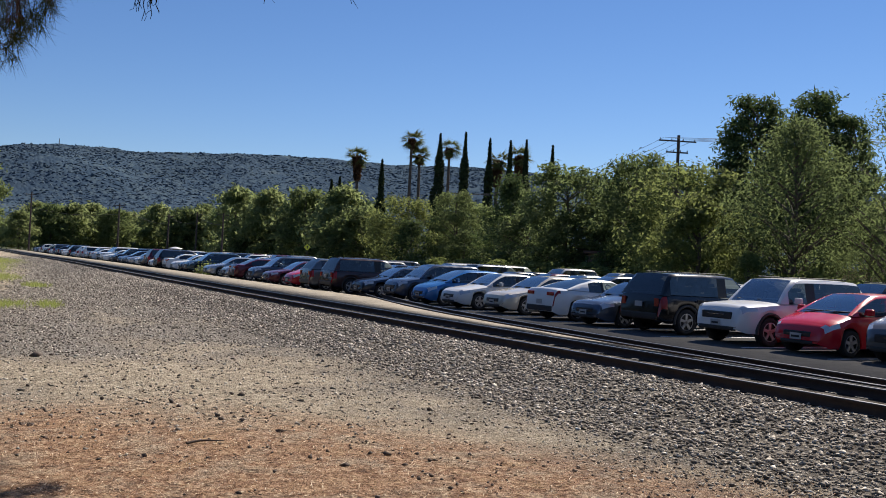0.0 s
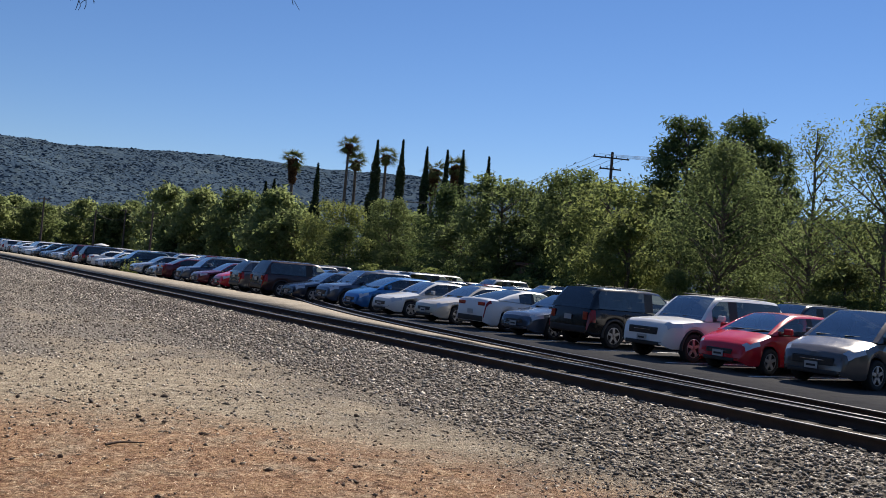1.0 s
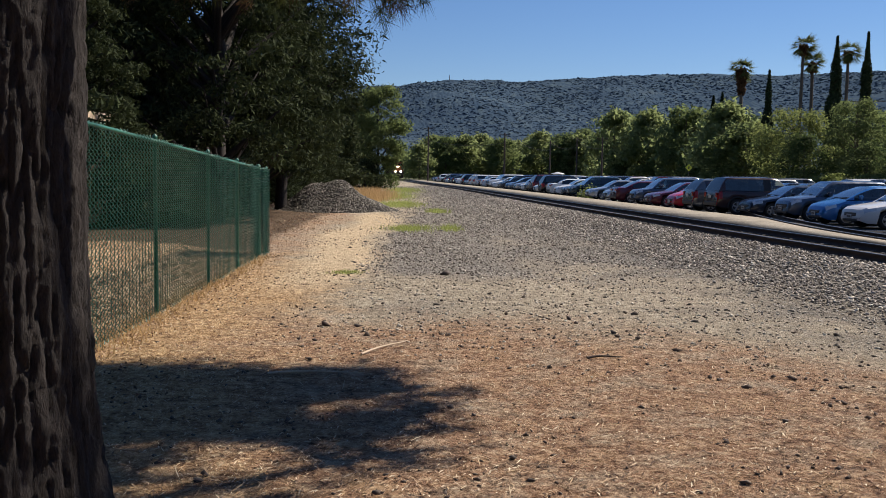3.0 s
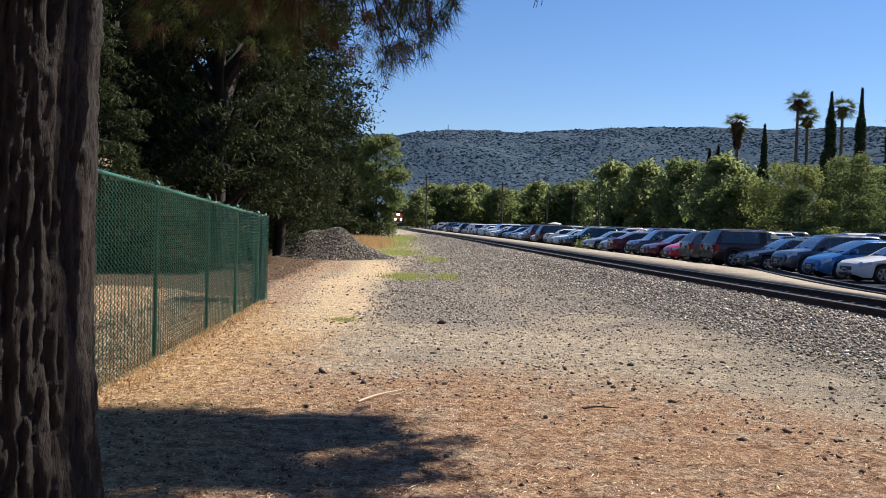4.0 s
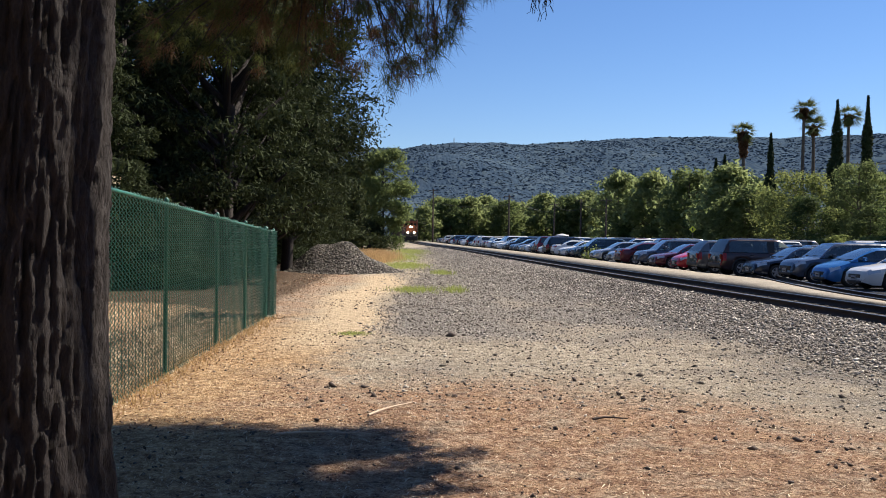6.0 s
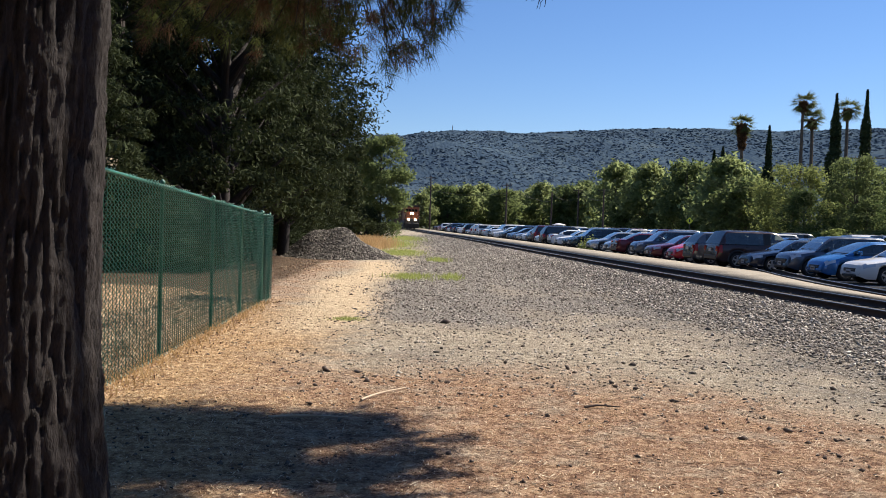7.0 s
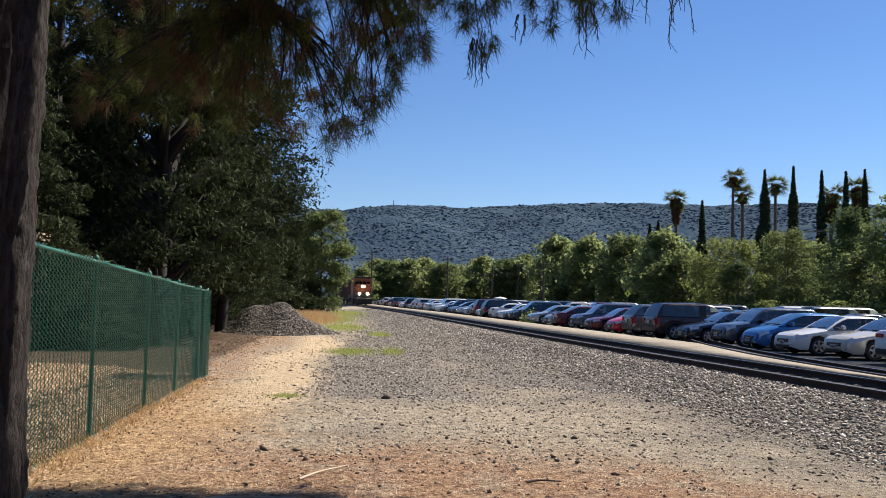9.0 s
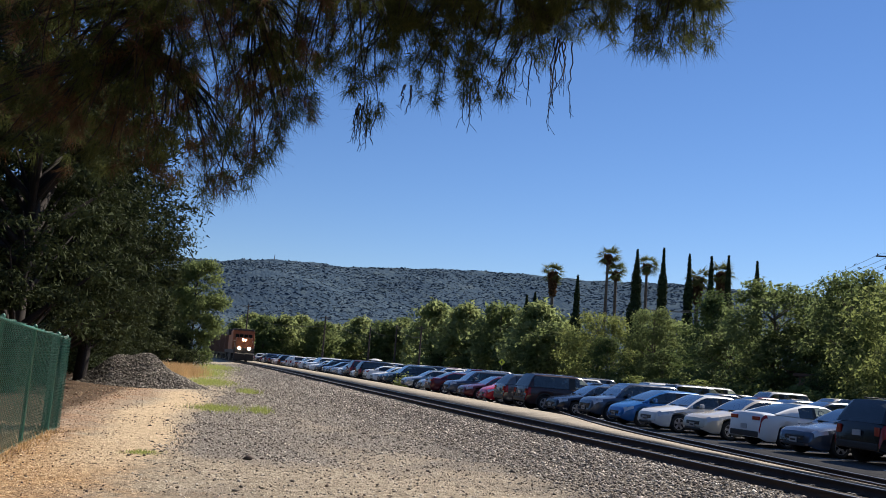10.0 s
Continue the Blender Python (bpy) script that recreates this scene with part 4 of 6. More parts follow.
def car_shapes(kind):
    """Meshes of one kind of car; front towards +x, wheels on z = 0."""
    if kind in CAR_MESHES:
        return CAR_MESHES[kind]
    K = KINDS[kind]
    L, W, H, wr = K["L"], K["W"], K["H"], K["wr"]
    xa, xr = L / 2 - 0.19 * L, -L / 2 + 0.2 * L
    us = np.unique(np.round(np.concatenate([np.linspace(0, 0.06, 6), np.linspace(0.06, 0.94, 23), np.linspace(0.94, 1, 6),
                                            0.19 + np.linspace(-1, 1, 9) * (wr + 0.06) / L, 0.8 + np.linspace(-1, 1, 9) * (wr + 0.06) / L]), 4))
    tz = np.interp(us, *zip(*K["top"]))
    verts, k = [], 0
    for u, top in zip(us, tz):
        x = L / 2 - u * L
        w = W / 2 * (1 - 0.3 * max(0, 1 - u / 0.13) ** 2.2 - 0.13 * max(0, (u - 0.92) / 0.08) ** 2)
        zb = K["sill"] + 0.1 * max(0, 1 - u / 0.05) + 0.1 * max(0, (u - 0.95) / 0.05)
        for xw in (xa, xr):
            d = (wr + 0.055) ** 2 - (x - xw) ** 2
            if d > 0:
                zb = max(zb, wr + math.sqrt(d))
        zm = min(top - 0.12, zb + 0.5 * (top - zb))
        half = [(w * 0.93, zb), (w * 0.975, min(zb + 0.06, zm)), (w, zm), (w * 0.985, top - 0.14), (w * 0.94, top - 0.035), (w * 0.8, top + 0.004), (w * 0.42, top + 0.026), (0, top + 0.034)]
        row = [(x, y, z) for y, z in half] + [(x, -y, z) for y, z in reversed(half[:-1])]
        k = len(row)
        verts += row
    n = len(us)
    tall_tail = kind in ("suv", "van", "crossover", "hatch")
    lamp_of = {}
    for i in range(n - 1):
        um = (us[i] + us[i + 1]) / 2
        for side, js in (("l", (3, 4)), ("r", (k - 5, k - 6))):
            if 0.02 < um < 0.09:
                lamp_of[i, js[0]] = "headlight_" + side
            if 0.02 < um < 0.05:
                lamp_of[i, js[1]] = "headlight_" + side
            if um > 0.953:
                lamp_of[i, js[0]] = "taillight_" + side
                if tall_tail:
                    lamp_of[i, js[0] + (-1 if side == "l" else 1)] = "taillight_" + side
    body = grid_faces(n, k, lambda i, j: (i, j) in lamp_of)
    lamps = collections.defaultdict(list)
    for (i, j), g in lamp_of.items():
        lamps[g].append((i * k + j, i * k + j + 1, (i + 1) * k + j + 1, (i + 1) * k + j))
    body.append(tuple(range(k)))
    body.append(tuple((n - 1) * k + j for j in reversed(range(k))))
    out = dict(body=mesh_of("body", verts, body, True))
    out["body"].set_sharp_from_angle(angle=radians(38))
    for g, fs in lamps.items():
        out[g] = sub_mesh(g, verts, fs)
    # cabin
    cu = sorted({K["cowl"], K["rs"], K["re"], K["rb"], *np.linspace(K["cowl"], K["rs"], 5), *np.linspace(K["rs"], K["re"], 8), *np.linspace(K["re"], K["rb"], 5)})
    prof_u = (K["cowl"], K["cowl"] + 0.6 * (K["rs"] - K["cowl"]), K["rs"], K["rs"] + 0.05, (K["rs"] + K["re"]) / 2, K["re"] - 0.05, K["re"], K["re"] + 0.5 * (K["rb"] - K["re"]), K["rb"])
    belt0, belt1 = np.interp(K["cowl"], *zip(*K["top"])), np.interp(K["rb"], *zip(*K["top"]))
    prof_h = (0.0, 0.64, 0.94, 0.98, 1.0, 0.985, 0.95, 0.56, 0.0)
    cv, kk = [], 0
    for u in cu:
        x = L / 2 - u * L
        belt = np.interp(u, *zip(*K["top"])) - 0.01
        top = belt + 0.02 + (H - belt - 0.02) * float(np.interp(u, prof_u, prof_h))
        hh = (top - belt) / (H - belt0)
        wb = W / 2 * 0.93
        wt = wb - 0.19 * hh * (1.0 if kind not in ("suv", "van") else 0.75)
        half = [(wb, belt), (wb - (wb - wt) * 0.85, belt + (top - belt) * 0.84), (wt - 0.03, belt + (top - belt) * 0.93), (wt - 0.12, top - 0.018 * hh), (wt * 0.45, top), (0, top + 0.008)]
        row = [(x, y, z) for y, z in half] + [(x, -y, z) for y, z in reversed(half[:-1])]
        kk = len(row)
        cv += row
    m = len(cu)
    groups = collections.defaultdict(list)
    b_pillar = K["rs"] + 0.12
    for i in range(m - 1):
        um = (cu[i] + cu[i + 1]) / 2
        for j in range(kk - 1):
            f = (i * kk + j, i * kk + j + 1, (i + 1) * kk + j + 1, (i + 1) * kk + j)
            side = j in (0, kk - 2)
            flat = 3 <= j <= kk - 5
            if side and um > K["cowl"] + 0.05 and um < min(K["rb"] - 0.045, K["re"] + (0.07 if kind in ("sedan", "coupe", "hatch") else 0.012)):
                lr = "l" if j == 0 else "r"
                if abs(um - b_pillar) < 0.018:
                    groups["pillar_" + lr].append(f)
                else:
                    groups[("front_window_" if um < b_pillar else "rear_window_") + lr].append(f)
            elif flat and um < K["rs"] - 0.005:
                groups["windshield"].append(f)
            elif flat and um > K["re"] + 0.005:
                groups["backlight"].append(f)
            else:
                groups["roof"].append(f)
    for g, fs in groups.items():
        out[g] = sub_mesh(g, cv, fs)
    # small fittings
    nose, tail = L / 2, -L / 2
    zt = np.interp(0.03, *zip(*K["top"]))
    tz_ = np.interp(0.96, *zip(*K["top"])) - 0.16
    tall = 0.3 if tall_tail else 0.15
    for sd, sg in (("l", 1), ("r", -1)):
        out["rear_lamp_" + sd] = mesh_from(box(0.05, 0.36 if tall < 0.2 else 0.17, tall * 0.8, (tail + 0.035, sg * (W / 2 - (0.36 if tall < 0.2 else 0.27)), tz_ - (tall - 0.15) / 3), 0.018))
    big = kind in ("suv", "crossover", "van")
    g = box(0.09, W * (0.52 if big else 0.44), 0.19 if big else 0.13, (nose - 0.035, 0, zt - (0.22 if big else 0.2)), 0.03)
    out["grille"] = mesh_from(g)
    out["grille_bar"] = mesh_from(box(0.03, W * 0.3, 0.012, (nose + 0.01, 0, zt - 0.2), 0.004))
    out["front_bumper"] = mesh_from(box(0.14, W * (0.62 if big else 0.52), 0.11 if big else 0.09, (nose - 0.045, 0, K["sill"] + 0.11), 0.035))
    out["rear_bumper"] = mesh_from(box(0.16, W * 0.8, 0.2, (tail + 0.06, 0, K["sill"] + 0.2), 0.05))
    out["underbody"] = mesh_from(box(L * 0.9, W * 0.78, 0.3, (0, 0, K["sill"] + 0.22), 0.04))
    out["plate_front"] = mesh_from(box(0.02, 0.31, 0.15, (nose + 0.036, 0, K["sill"] + 0.24)))
    out["plate_rear"] = mesh_from(box(0.02, 0.31, 0.15, (tail - 0.012, 0, tz_ - 0.12 if tall > 0.2 else K["sill"] + 0.42)))
    out["plate_bar"] = mesh_from(box(0.006, 0.23, 0.05, (nose + 0.047, 0, K["sill"] + 0.235), 0.001))
    wip = box(0.035, 0.62, 0.02, (L / 2 - (K["cowl"] + 0.022) * L, W * 0.2, belt0 + 0.085), 0.006, Matrix.Rotation(radians(9), 4, "Z"))
    out["wiper_l"] = mesh_from(wip)
    out["wiper_r"] = mesh_from(box(0.035, 0.55, 0.02, (L / 2 - (K["cowl"] + 0.02) * L, -W * 0.18, belt0 + 0.08), 0.006, Matrix.Rotation(radians(9), 4, "Z")))
    mz = belt0 + 0.1
    for s, y in (("l", W / 2 + 0.08), ("r", -W / 2 - 0.08)):
        bm = box(0.1, 0.22, 0.15, (L / 2 - (K["cowl"] + 0.1) * L, y, mz), 0.035)
        box(0.04, 0.12, 0.04, (L / 2 - (K["cowl"] + 0.1) * L, y * 0.92, mz - 0.05), 0.0, None, bm)
        out["mirror_" + s] = mesh_from(bm)
        for i, hx in enumerate((0.5, 0.7)):
            out[f"handle_{s}{i}"] = mesh_from(box(0.2, 0.03, 0.035, (L / 2 - hx * L, (W / 2 - 0.005) * (1 if s == "l" else -1), belt0 - 0.1), 0.008))
            out[f"seam_{s}{i}"] = mesh_from(box(0.008, 0.012, 0.55, (L / 2 - (hx + 0.035) * L, (W / 2 - 0.006) * (1 if s == "l" else -1), belt0 - 0.38)))
    # dark trim round the arches, and the cabin seen through the panes
    if kind in ("suv", "crossover"):
        av = []
        for an in np.linspace(-0.15, math.pi + 0.15, 15):
            for rr_, dy in ((wr + 0.045, -0.05), (wr + 0.05, 0.012), (wr + 0.115, 0.012), (wr + 0.12, -0.05)):
                av.append((rr_ * math.cos(an), dy, rr_ * math.sin(an)))
        out["arch"] = mesh_of("arch", av, grid_faces(15, 4), True)
    zb_ = float(np.interp((K["rs"] + K["re"]) / 2, *zip(*K["top"]))) + 0.035
    cab0, cab1 = L / 2 - (K["cowl"] + 0.05) * L, L / 2 - (K["rb"] - 0.06) * L
    bm = box(cab0 - cab1, W * 0.8, 0.03, ((cab0 + cab1) / 2, 0, zb_), 0.005)
    box(0.32, W * 0.76, 0.07, (cab0 - 0.22, 0, zb_ + 0.02), 0.03, None, bm)
    out["interior"] = mesh_from(bm)
    hs = min(0.3, (H - zb_) * 0.62)
    for i, (u_, y_) in enumerate(((K["rs"] + 0.09, 0.36), (K["rs"] + 0.09, -0.36), (min(K["re"] - 0.02, K["rs"] + 0.29), 0.36), (min(K["re"] - 0.02, K["rs"] + 0.29), -0.36))):
        bm = box(0.13, 0.46, hs * 0.75, (L / 2 - u_ * L, y_, zb_ + hs * 0.37), 0.045)
        box(0.09, 0.24, hs * 0.36, (L / 2 - u_ * L - 0.02, y_, zb_ + hs * 0.98), 0.035, None, bm)
        out[f"seat{i}"] = mesh_from(bm)
    sv, sf = lathe([(0.165, -0.012), (0.185, 0.0), (0.165, 0.012), (0.15, 0.0), (0.165, -0.012)], 14)
    out["steering_wheel"] = tri_mesh("steering_wheel", sv, sf, True)
    out["steering_wheel"].transform(Matrix.Translation((cab0 - 0.46, -0.36, zb_ + 0.09)) @ Matrix.Rotation(radians(62), 4, "Y"))
    if kind == "suv":
        for s, y in (("l", 1), ("r", -1)):
            out["rack_" + s] = mesh_from(box(L * 0.38, 0.03, 0.028, (L / 2 - 0.64 * L, y * (W / 2 - 0.3), H + 0.02), 0.012))
    # wheel: turned tyre, five-spoke rim
    tv, tf = lathe([(wr * 0.64, -0.1), (wr * 0.93, -0.11), (wr, -0.085), (wr, 0.085), (wr * 0.93, 0.11), (wr * 0.64, 0.1), (wr * 0.6, 0.03), (wr * 0.6, -0.1)], 15, "y")
    out["tyre"] = tri_mesh("tyre", tv, tf, True)
    bm = bmesh.new()
    rv, rf = lathe([(wr * 0.6, 0.1), (wr * 0.66, 0.105), (wr * 0.66, 0.09), (wr * 0.6, 0.02)], 15, "y")
    bm.from_mesh(tri_mesh("tmp_rim", rv, rf))
    for i in range(5):
        box(0.075, 0.03, wr * 0.62, (0, 0.08, wr * 0.31), 0.0, None, spoke := bmesh.new())
        spoke.transform(Matrix.Rotation(2 * math.pi * i / 5, 4, "Y"))
        me = bpy.data.meshes.new("tmp")
        spoke.to_mesh(me)
        bm.from_mesh(me)
        spoke.free()
    out["rim"] = mesh_from(bm)
    dv, df = lathe([(0.001, 0.045), (wr * 0.6, 0.045)], 18, "y")
    out["brake"] = tri_mesh("brake", dv, df)
    out["axles"] = (xa, xr)
    CAR_MESHES[kind] = out
    return out


def mesh_from(bm):
    me = bpy.data.meshes.new("fitting")
    bm.to_mesh(me)
    bm.free()
    return me


PAINTS = dict(
    white=paint("white_car_paint", (0.78, 0.78, 0.77)), pearl=paint("pearl_white_paint", (0.72, 0.71, 0.68)), cream=paint("champagne_paint", (0.62, 0.56, 0.46), 0.2),
    silver=paint("silver_paint", (0.5, 0.51, 0.52), 0.6), grey=paint("grey_metallic_paint", (0.2, 0.2, 0.2), 0.6), slate=paint("slate_blue_paint", (0.09, 0.11, 0.15), 0.5),
    black=paint("black_car_paint", (0.006, 0.006, 0.007)), navy=paint("navy_paint", (0.02, 0.028, 0.05), 0.3), blue=paint("bright_blue_paint", (0.03, 0.16, 0.42), 0.3),
    steel=paint("steel_blue_paint", (0.14, 0.2, 0.3), 0.5), red=paint("red_car_paint", (0.55, 0.012, 0.025)), maroon=paint("maroon_paint", (0.11, 0.012, 0.022), 0.2), brown=paint("dark_brown_paint", (0.06, 0.032, 0.03), 0.3), teal=paint("dark_teal_paint", (0.03, 0.06, 0.075), 0.4),
    van=paint("warm_grey_paint", (0.15, 0.138, 0.132), 0.4),
)
COLOUR_WORD = dict(white="white", pearl="pearl white", cream="champagne beige", silver="silver", grey="metallic grey", slate="slate blue", black="black", navy="dark navy", blue="bright blue", steel="steel blue", red="red", maroon="dark maroon", brown="dark brown", teal="dark teal", van="warm grey")
KIND_WORD = dict(sedan="sedan", coupe="fastback sedan", hatch="hatchback", crossover="crossover", suv="sport utility", van="minivan")
CARS = {}


def car(kind, colour, x, y, heading, row="front row of parked cars", how=""):
    """One parked car. heading: degrees of its front from +x."""
    m = pose(x, y, LOT_Z, 0, 0, heading)
    near = row.startswith("front") and y < 48
    key = (kind, colour, near)
    label = f"{COLOUR_WORD[colour]} {KIND_WORD[kind]} parked {how or 'nose towards the track'} on asphalt"
    if key in CARS:
        t = copy_thing(CARS[key], m)
        return tagged(t, label, "car", row)
    S = car_shapes(kind)
    t = thing("car", label, "car", m, row)
    CARS[key] = t
    col = PAINTS[colour]

    def own(src, name, material, parent=t, label="", at=None):
        me = S[src]
        if material is col:
            me = me.copy()
            me.materials.clear()
        return part(name, me, material, parent, label, at)
    body = own("body", "body", col)
    own("roof", "roof", col)
    for g, nm, mt in (("windshield", "windshield", "pane" if near else "windshield"), ("backlight", "rear_window", "tinted_pane" if near else "glass"), ("front_window_l", "side_window", "side_pane" if near else "glass"), ("front_window_r", "side_window", "side_pane" if near else "glass"), ("rear_window_l", "side_window", "tinted_pane" if near else "glass"), ("rear_window_r", "side_window", "tinted_pane" if near else "glass"),
                      ("pillar_l", "pillar", "black"), ("pillar_r", "pillar", "black"), ("headlight_l", "headlight", "lens"), ("headlight_r", "headlight", "lens"), ("taillight_l", "taillight", "redlens"), ("taillight_r", "taillight", "redlens"), ("rear_lamp_l", "rear_lamp", "redlens"), ("rear_lamp_r", "rear_lamp", "redlens"), ("grille", "grille", "black"),
                      ("front_bumper", "front_bumper", "black"), ("rear_bumper", "rear_bumper", "black"), ("underbody", "underbody", "black"), ("plate_front", "number_plate", "carplate"), ("plate_rear", "number_plate", "carplate"), ("rack_l", "roof_rack", "black"), ("rack_r", "roof_rack", "black")):
        if g in S:
            own(g, nm, M[mt])
    if near:
        part("plate_bar", S["plate_bar"], M["black"], t, "dark bar of unreadable plate writing")
        for s in "lr":
            part("wiper", S["wiper_" + s], M["black"], t)
        part("grille_bar", S["grille_bar"], M["chrome"], t)
        part("interior", S["interior"], M["dash"], t, "grey dashboard and cabin trim")
        part("steering_wheel", S["steering_wheel"], M["black"], t)
        for i in range(4):
            part("seat", S[f"seat{i}"], M["seat"], t, "grey upholstered seat")
        if "arch" in S:
            for xw in S["axles"]:
                for sgn in (1, -1):
                    part("arch_trim", S["arch"], M["black"], body, "", pose(xw, sgn * KINDS[kind]["W"] / 2, KINDS[kind]["wr"], 0, 0, 0 if sgn > 0 else 180))
    for s in "lr":
        own("mirror_" + s, "mirror", col)
        for i in (0, 1) if near else ():
            own(f"handle_{s}{i}", "door_handle", M["chrome"] if kind == "sedan" else M["black"], body)
            own(f"seam_{s}{i}", "door_seam", M["black"], body)
    W, wr = KINDS[kind]["W"], KINDS[kind]["wr"]
    for xw in S["axles"]:
        for sgn in (1, -1):
            w = part("wheel", S["tyre"], M["tyre"], t, "", pose(xw, sgn * (W / 2 - 0.12), wr, 0, 0, 0 if sgn > 0 else 180))
            part("rim", S["rim"], M["rim"], w, "alloy rim")
            if near:
                part("brake_disc", S["brake"], M["black"], w)
    return t


def build_cars():
    r = np.random.default_rng(5)
    # front row, from the nearest: kind, colour, nose to the track or away
    front = [("van", "van", 1), ("hatch", "red", 1), ("suv", "white", 1), ("suv", "black", -1), ("sedan", "slate", 1), ("coupe", "white", -1), ("sedan", "cream", 1), ("sedan", "pearl", 1),
             ("hatch", "blue", 1), ("crossover", "slate", 1), ("sedan", "navy", 1), ("suv", "brown", -1), ("crossover", "grey", -1), ("hatch", "red", 1), ("sedan", "maroon", 1), ("crossover", "slate", 1), ("sedan", "maroon", -1),
             ("sedan", "silver", 1), ("sedan", "silver", 1), None, ("crossover", "teal", 1), ("sedan", "navy", 1), ("sedan", "white", 1), ("sedan", "white", -1), ("van", "black", -1), ("sedan", "white", 1), ("suv", "maroon", -1),
             ("crossover", "grey", 1), ("sedan", "white", 1), ("sedan", "silver", 1), ("hatch", "slate", 1), ("sedan", "steel", 1), ("crossover", "navy", 1), ("sedan", "grey", 1), ("sedan", "white", 1)]
    pal = ["white", "white", "silver", "silver", "grey", "black", "navy", "slate", "steel", "maroon", "pearl", "pearl"]
    kinds = ["sedan", "sedan", "crossover", "suv", "hatch", "van"]
    stalls = (13.5, 15.95, 18.5, 21.7, 24.0, 26.66, 29.4, 31.9, 34.4, 36.9, 40.0, 43.2, 46.5, 49.1, 52.5, 55.9, 59.3, 62.7, 67.0)
    i = 0
    while 13.5 + 2.98 * i < 205:
        y = stalls[i] if i < len(stalls) else 13.5 + 2.98 * i
        spec = front[i] if i < len(front) else (r.choice(kinds), r.choice(pal), r.choice((1, 1, -1)))
        if spec:
            kind, colour, way = spec
            L = KINDS[kind]["L"]
            slope = math.degrees(math.atan2(float(track_c(y + 1) - track_c(y - 1)), 2))
            x = float(nose_x(y)) + L / 2 + r.uniform(-0.15, 0.25)
            car(kind, colour, x, y + r.uniform(-0.08, 0.08), (180 if way > 0 else 0) - slope + r.uniform(-1.5, 1.5), how="nose towards the track" if way > 0 else "tail towards the track")
        i += 1
    # second row past the aisle, third row beyond
    for x0, y0, y1, miss in ((11.6, 16.0, 190, 0.12), (16.8, 25, 190, 0.15)):
        y = y0
        while y < y1:
            if r.uniform() > miss:
                kind, colour, way = r.choice(["sedan", "crossover", "suv", "sedan", "hatch"]), r.choice(pal), r.choice((1, -1))
                x = float(track_c(y)) + 7.1 + x0 + KINDS[kind]["L"] / 2
                if x < 38.5 and not (x0 < 12 and abs(y - 23.0) < 2.7):
                    slope = math.degrees(math.atan2(float(track_c(y + 1) - track_c(y - 1)), 2))
                    car(kind, colour, x, y, (180 if way > 0 else 0) - slope + r.uniform(-1.5, 1.5), "back rows of parked cars", "beyond the first row")
            y += 2.98
    car("suv", "navy", 29.2, 23.0, 176, "back rows of parked cars", "beyond the first row")
    # stall lines
    bm = bmesh.new()
    for n in range(60):
        yy = (stalls[n] + stalls[n + 1]) / 2 if n < len(stalls) - 1 else 12.0 + 2.98 * n
        box(4.6, 0.1, 0.006, (float(nose_x(yy)) + 2.1, yy, LOT_Z + 0.004), 0, None, bm)
    tagged(part("road_marking", bm, M["line"]), "faded white stall lines on the asphalt", "road marking", kind="structure")


build_cars()


# ---- fence, yard ----
FENCE_X = -2.85


def fence_top(y):
    return 2.06 - 0.037 * (y - 10.8)


def build_fence():
    t = thing("fence", "green vinyl-coated chain-link fence beside the yard", "fence")
    y0 = 5.6
    posts = (5.6, 8.2, 10.8, 13.6, 15.9, 18.1, 19.1)
    for y in posts:
        h = fence_top(y) + 0.02
        r = 0.042 if y == 18.1 else 0.028
        v, f = lathe([(r, -0.2), (r, h - 0.02), (r * 1.15, h - 0.02), (r * 1.1, h + 0.02), (0.004, h + 0.045)], 10)
        part("post", tri_mesh("fence_post", v + np.array((FENCE_X - 0.03, y, 0)), f, True), M["green_steel"], t)
    v, f = tubes([[(FENCE_X - 0.02, y, fence_top(y) - 0.02, 0.021) for y in np.linspace(y0, 18.1, 6)]], 8)
    part("top_rail", tri_mesh("fence_rail", v, f, True), M["green_steel"], t)
    # woven wires, each a zigzag from foot to top
    step, dz = 0.056, 0.028
    verts, faces = [], []
    k = total = 0
    for a, fold in [(q, 0.0) for q in np.arange(y0, 18.1, step)] + [(q, f) for f in (0.05, -0.02, -0.08, -0.13) for q in np.arange(18.2, 19.1, step)]:
        h = fence_top(a)
        n = int(h / dz)
        z = np.arange(n + 1) * dz + 0.02
        sg = np.where(np.arange(n + 1) % 2 == 0, 1.0, -1.0) * (1 if k % 2 == 0 else -1)
        yy = a + sg * step * 0.52
        xx = FENCE_X + 0.007 * np.where((np.arange(n + 1) // 1) % 2 == 0, 1, -1) + 0.012 * math.sin(a * 1.9) + fold
        p = np.stack([xx, yy, z], 1)
        w = 0.0042
        ring = np.stack([p + (w, 0, w * 0.6), p + (-w, 0, w * 0.6), p + (0, 0, -w)], 1).reshape(-1, 3)
        base = total
        total += len(ring)
        i = np.arange(n)[:, None] * 3
        fs = np.concatenate([np.concatenate([i + s, i + (s + 1) % 3, i + 3 + (s + 1) % 3, i + 3 + s], 1) for s in range(3)]) + base
        verts.append(ring)
        faces.append(fs)
        k += 1
    ob = part("chain_link", tri_mesh("chain_link", np.concatenate(verts), np.concatenate(faces)), M["green_steel"], t, "woven green wire mesh")
    ob["kind"] = "stuff"


build_fence()


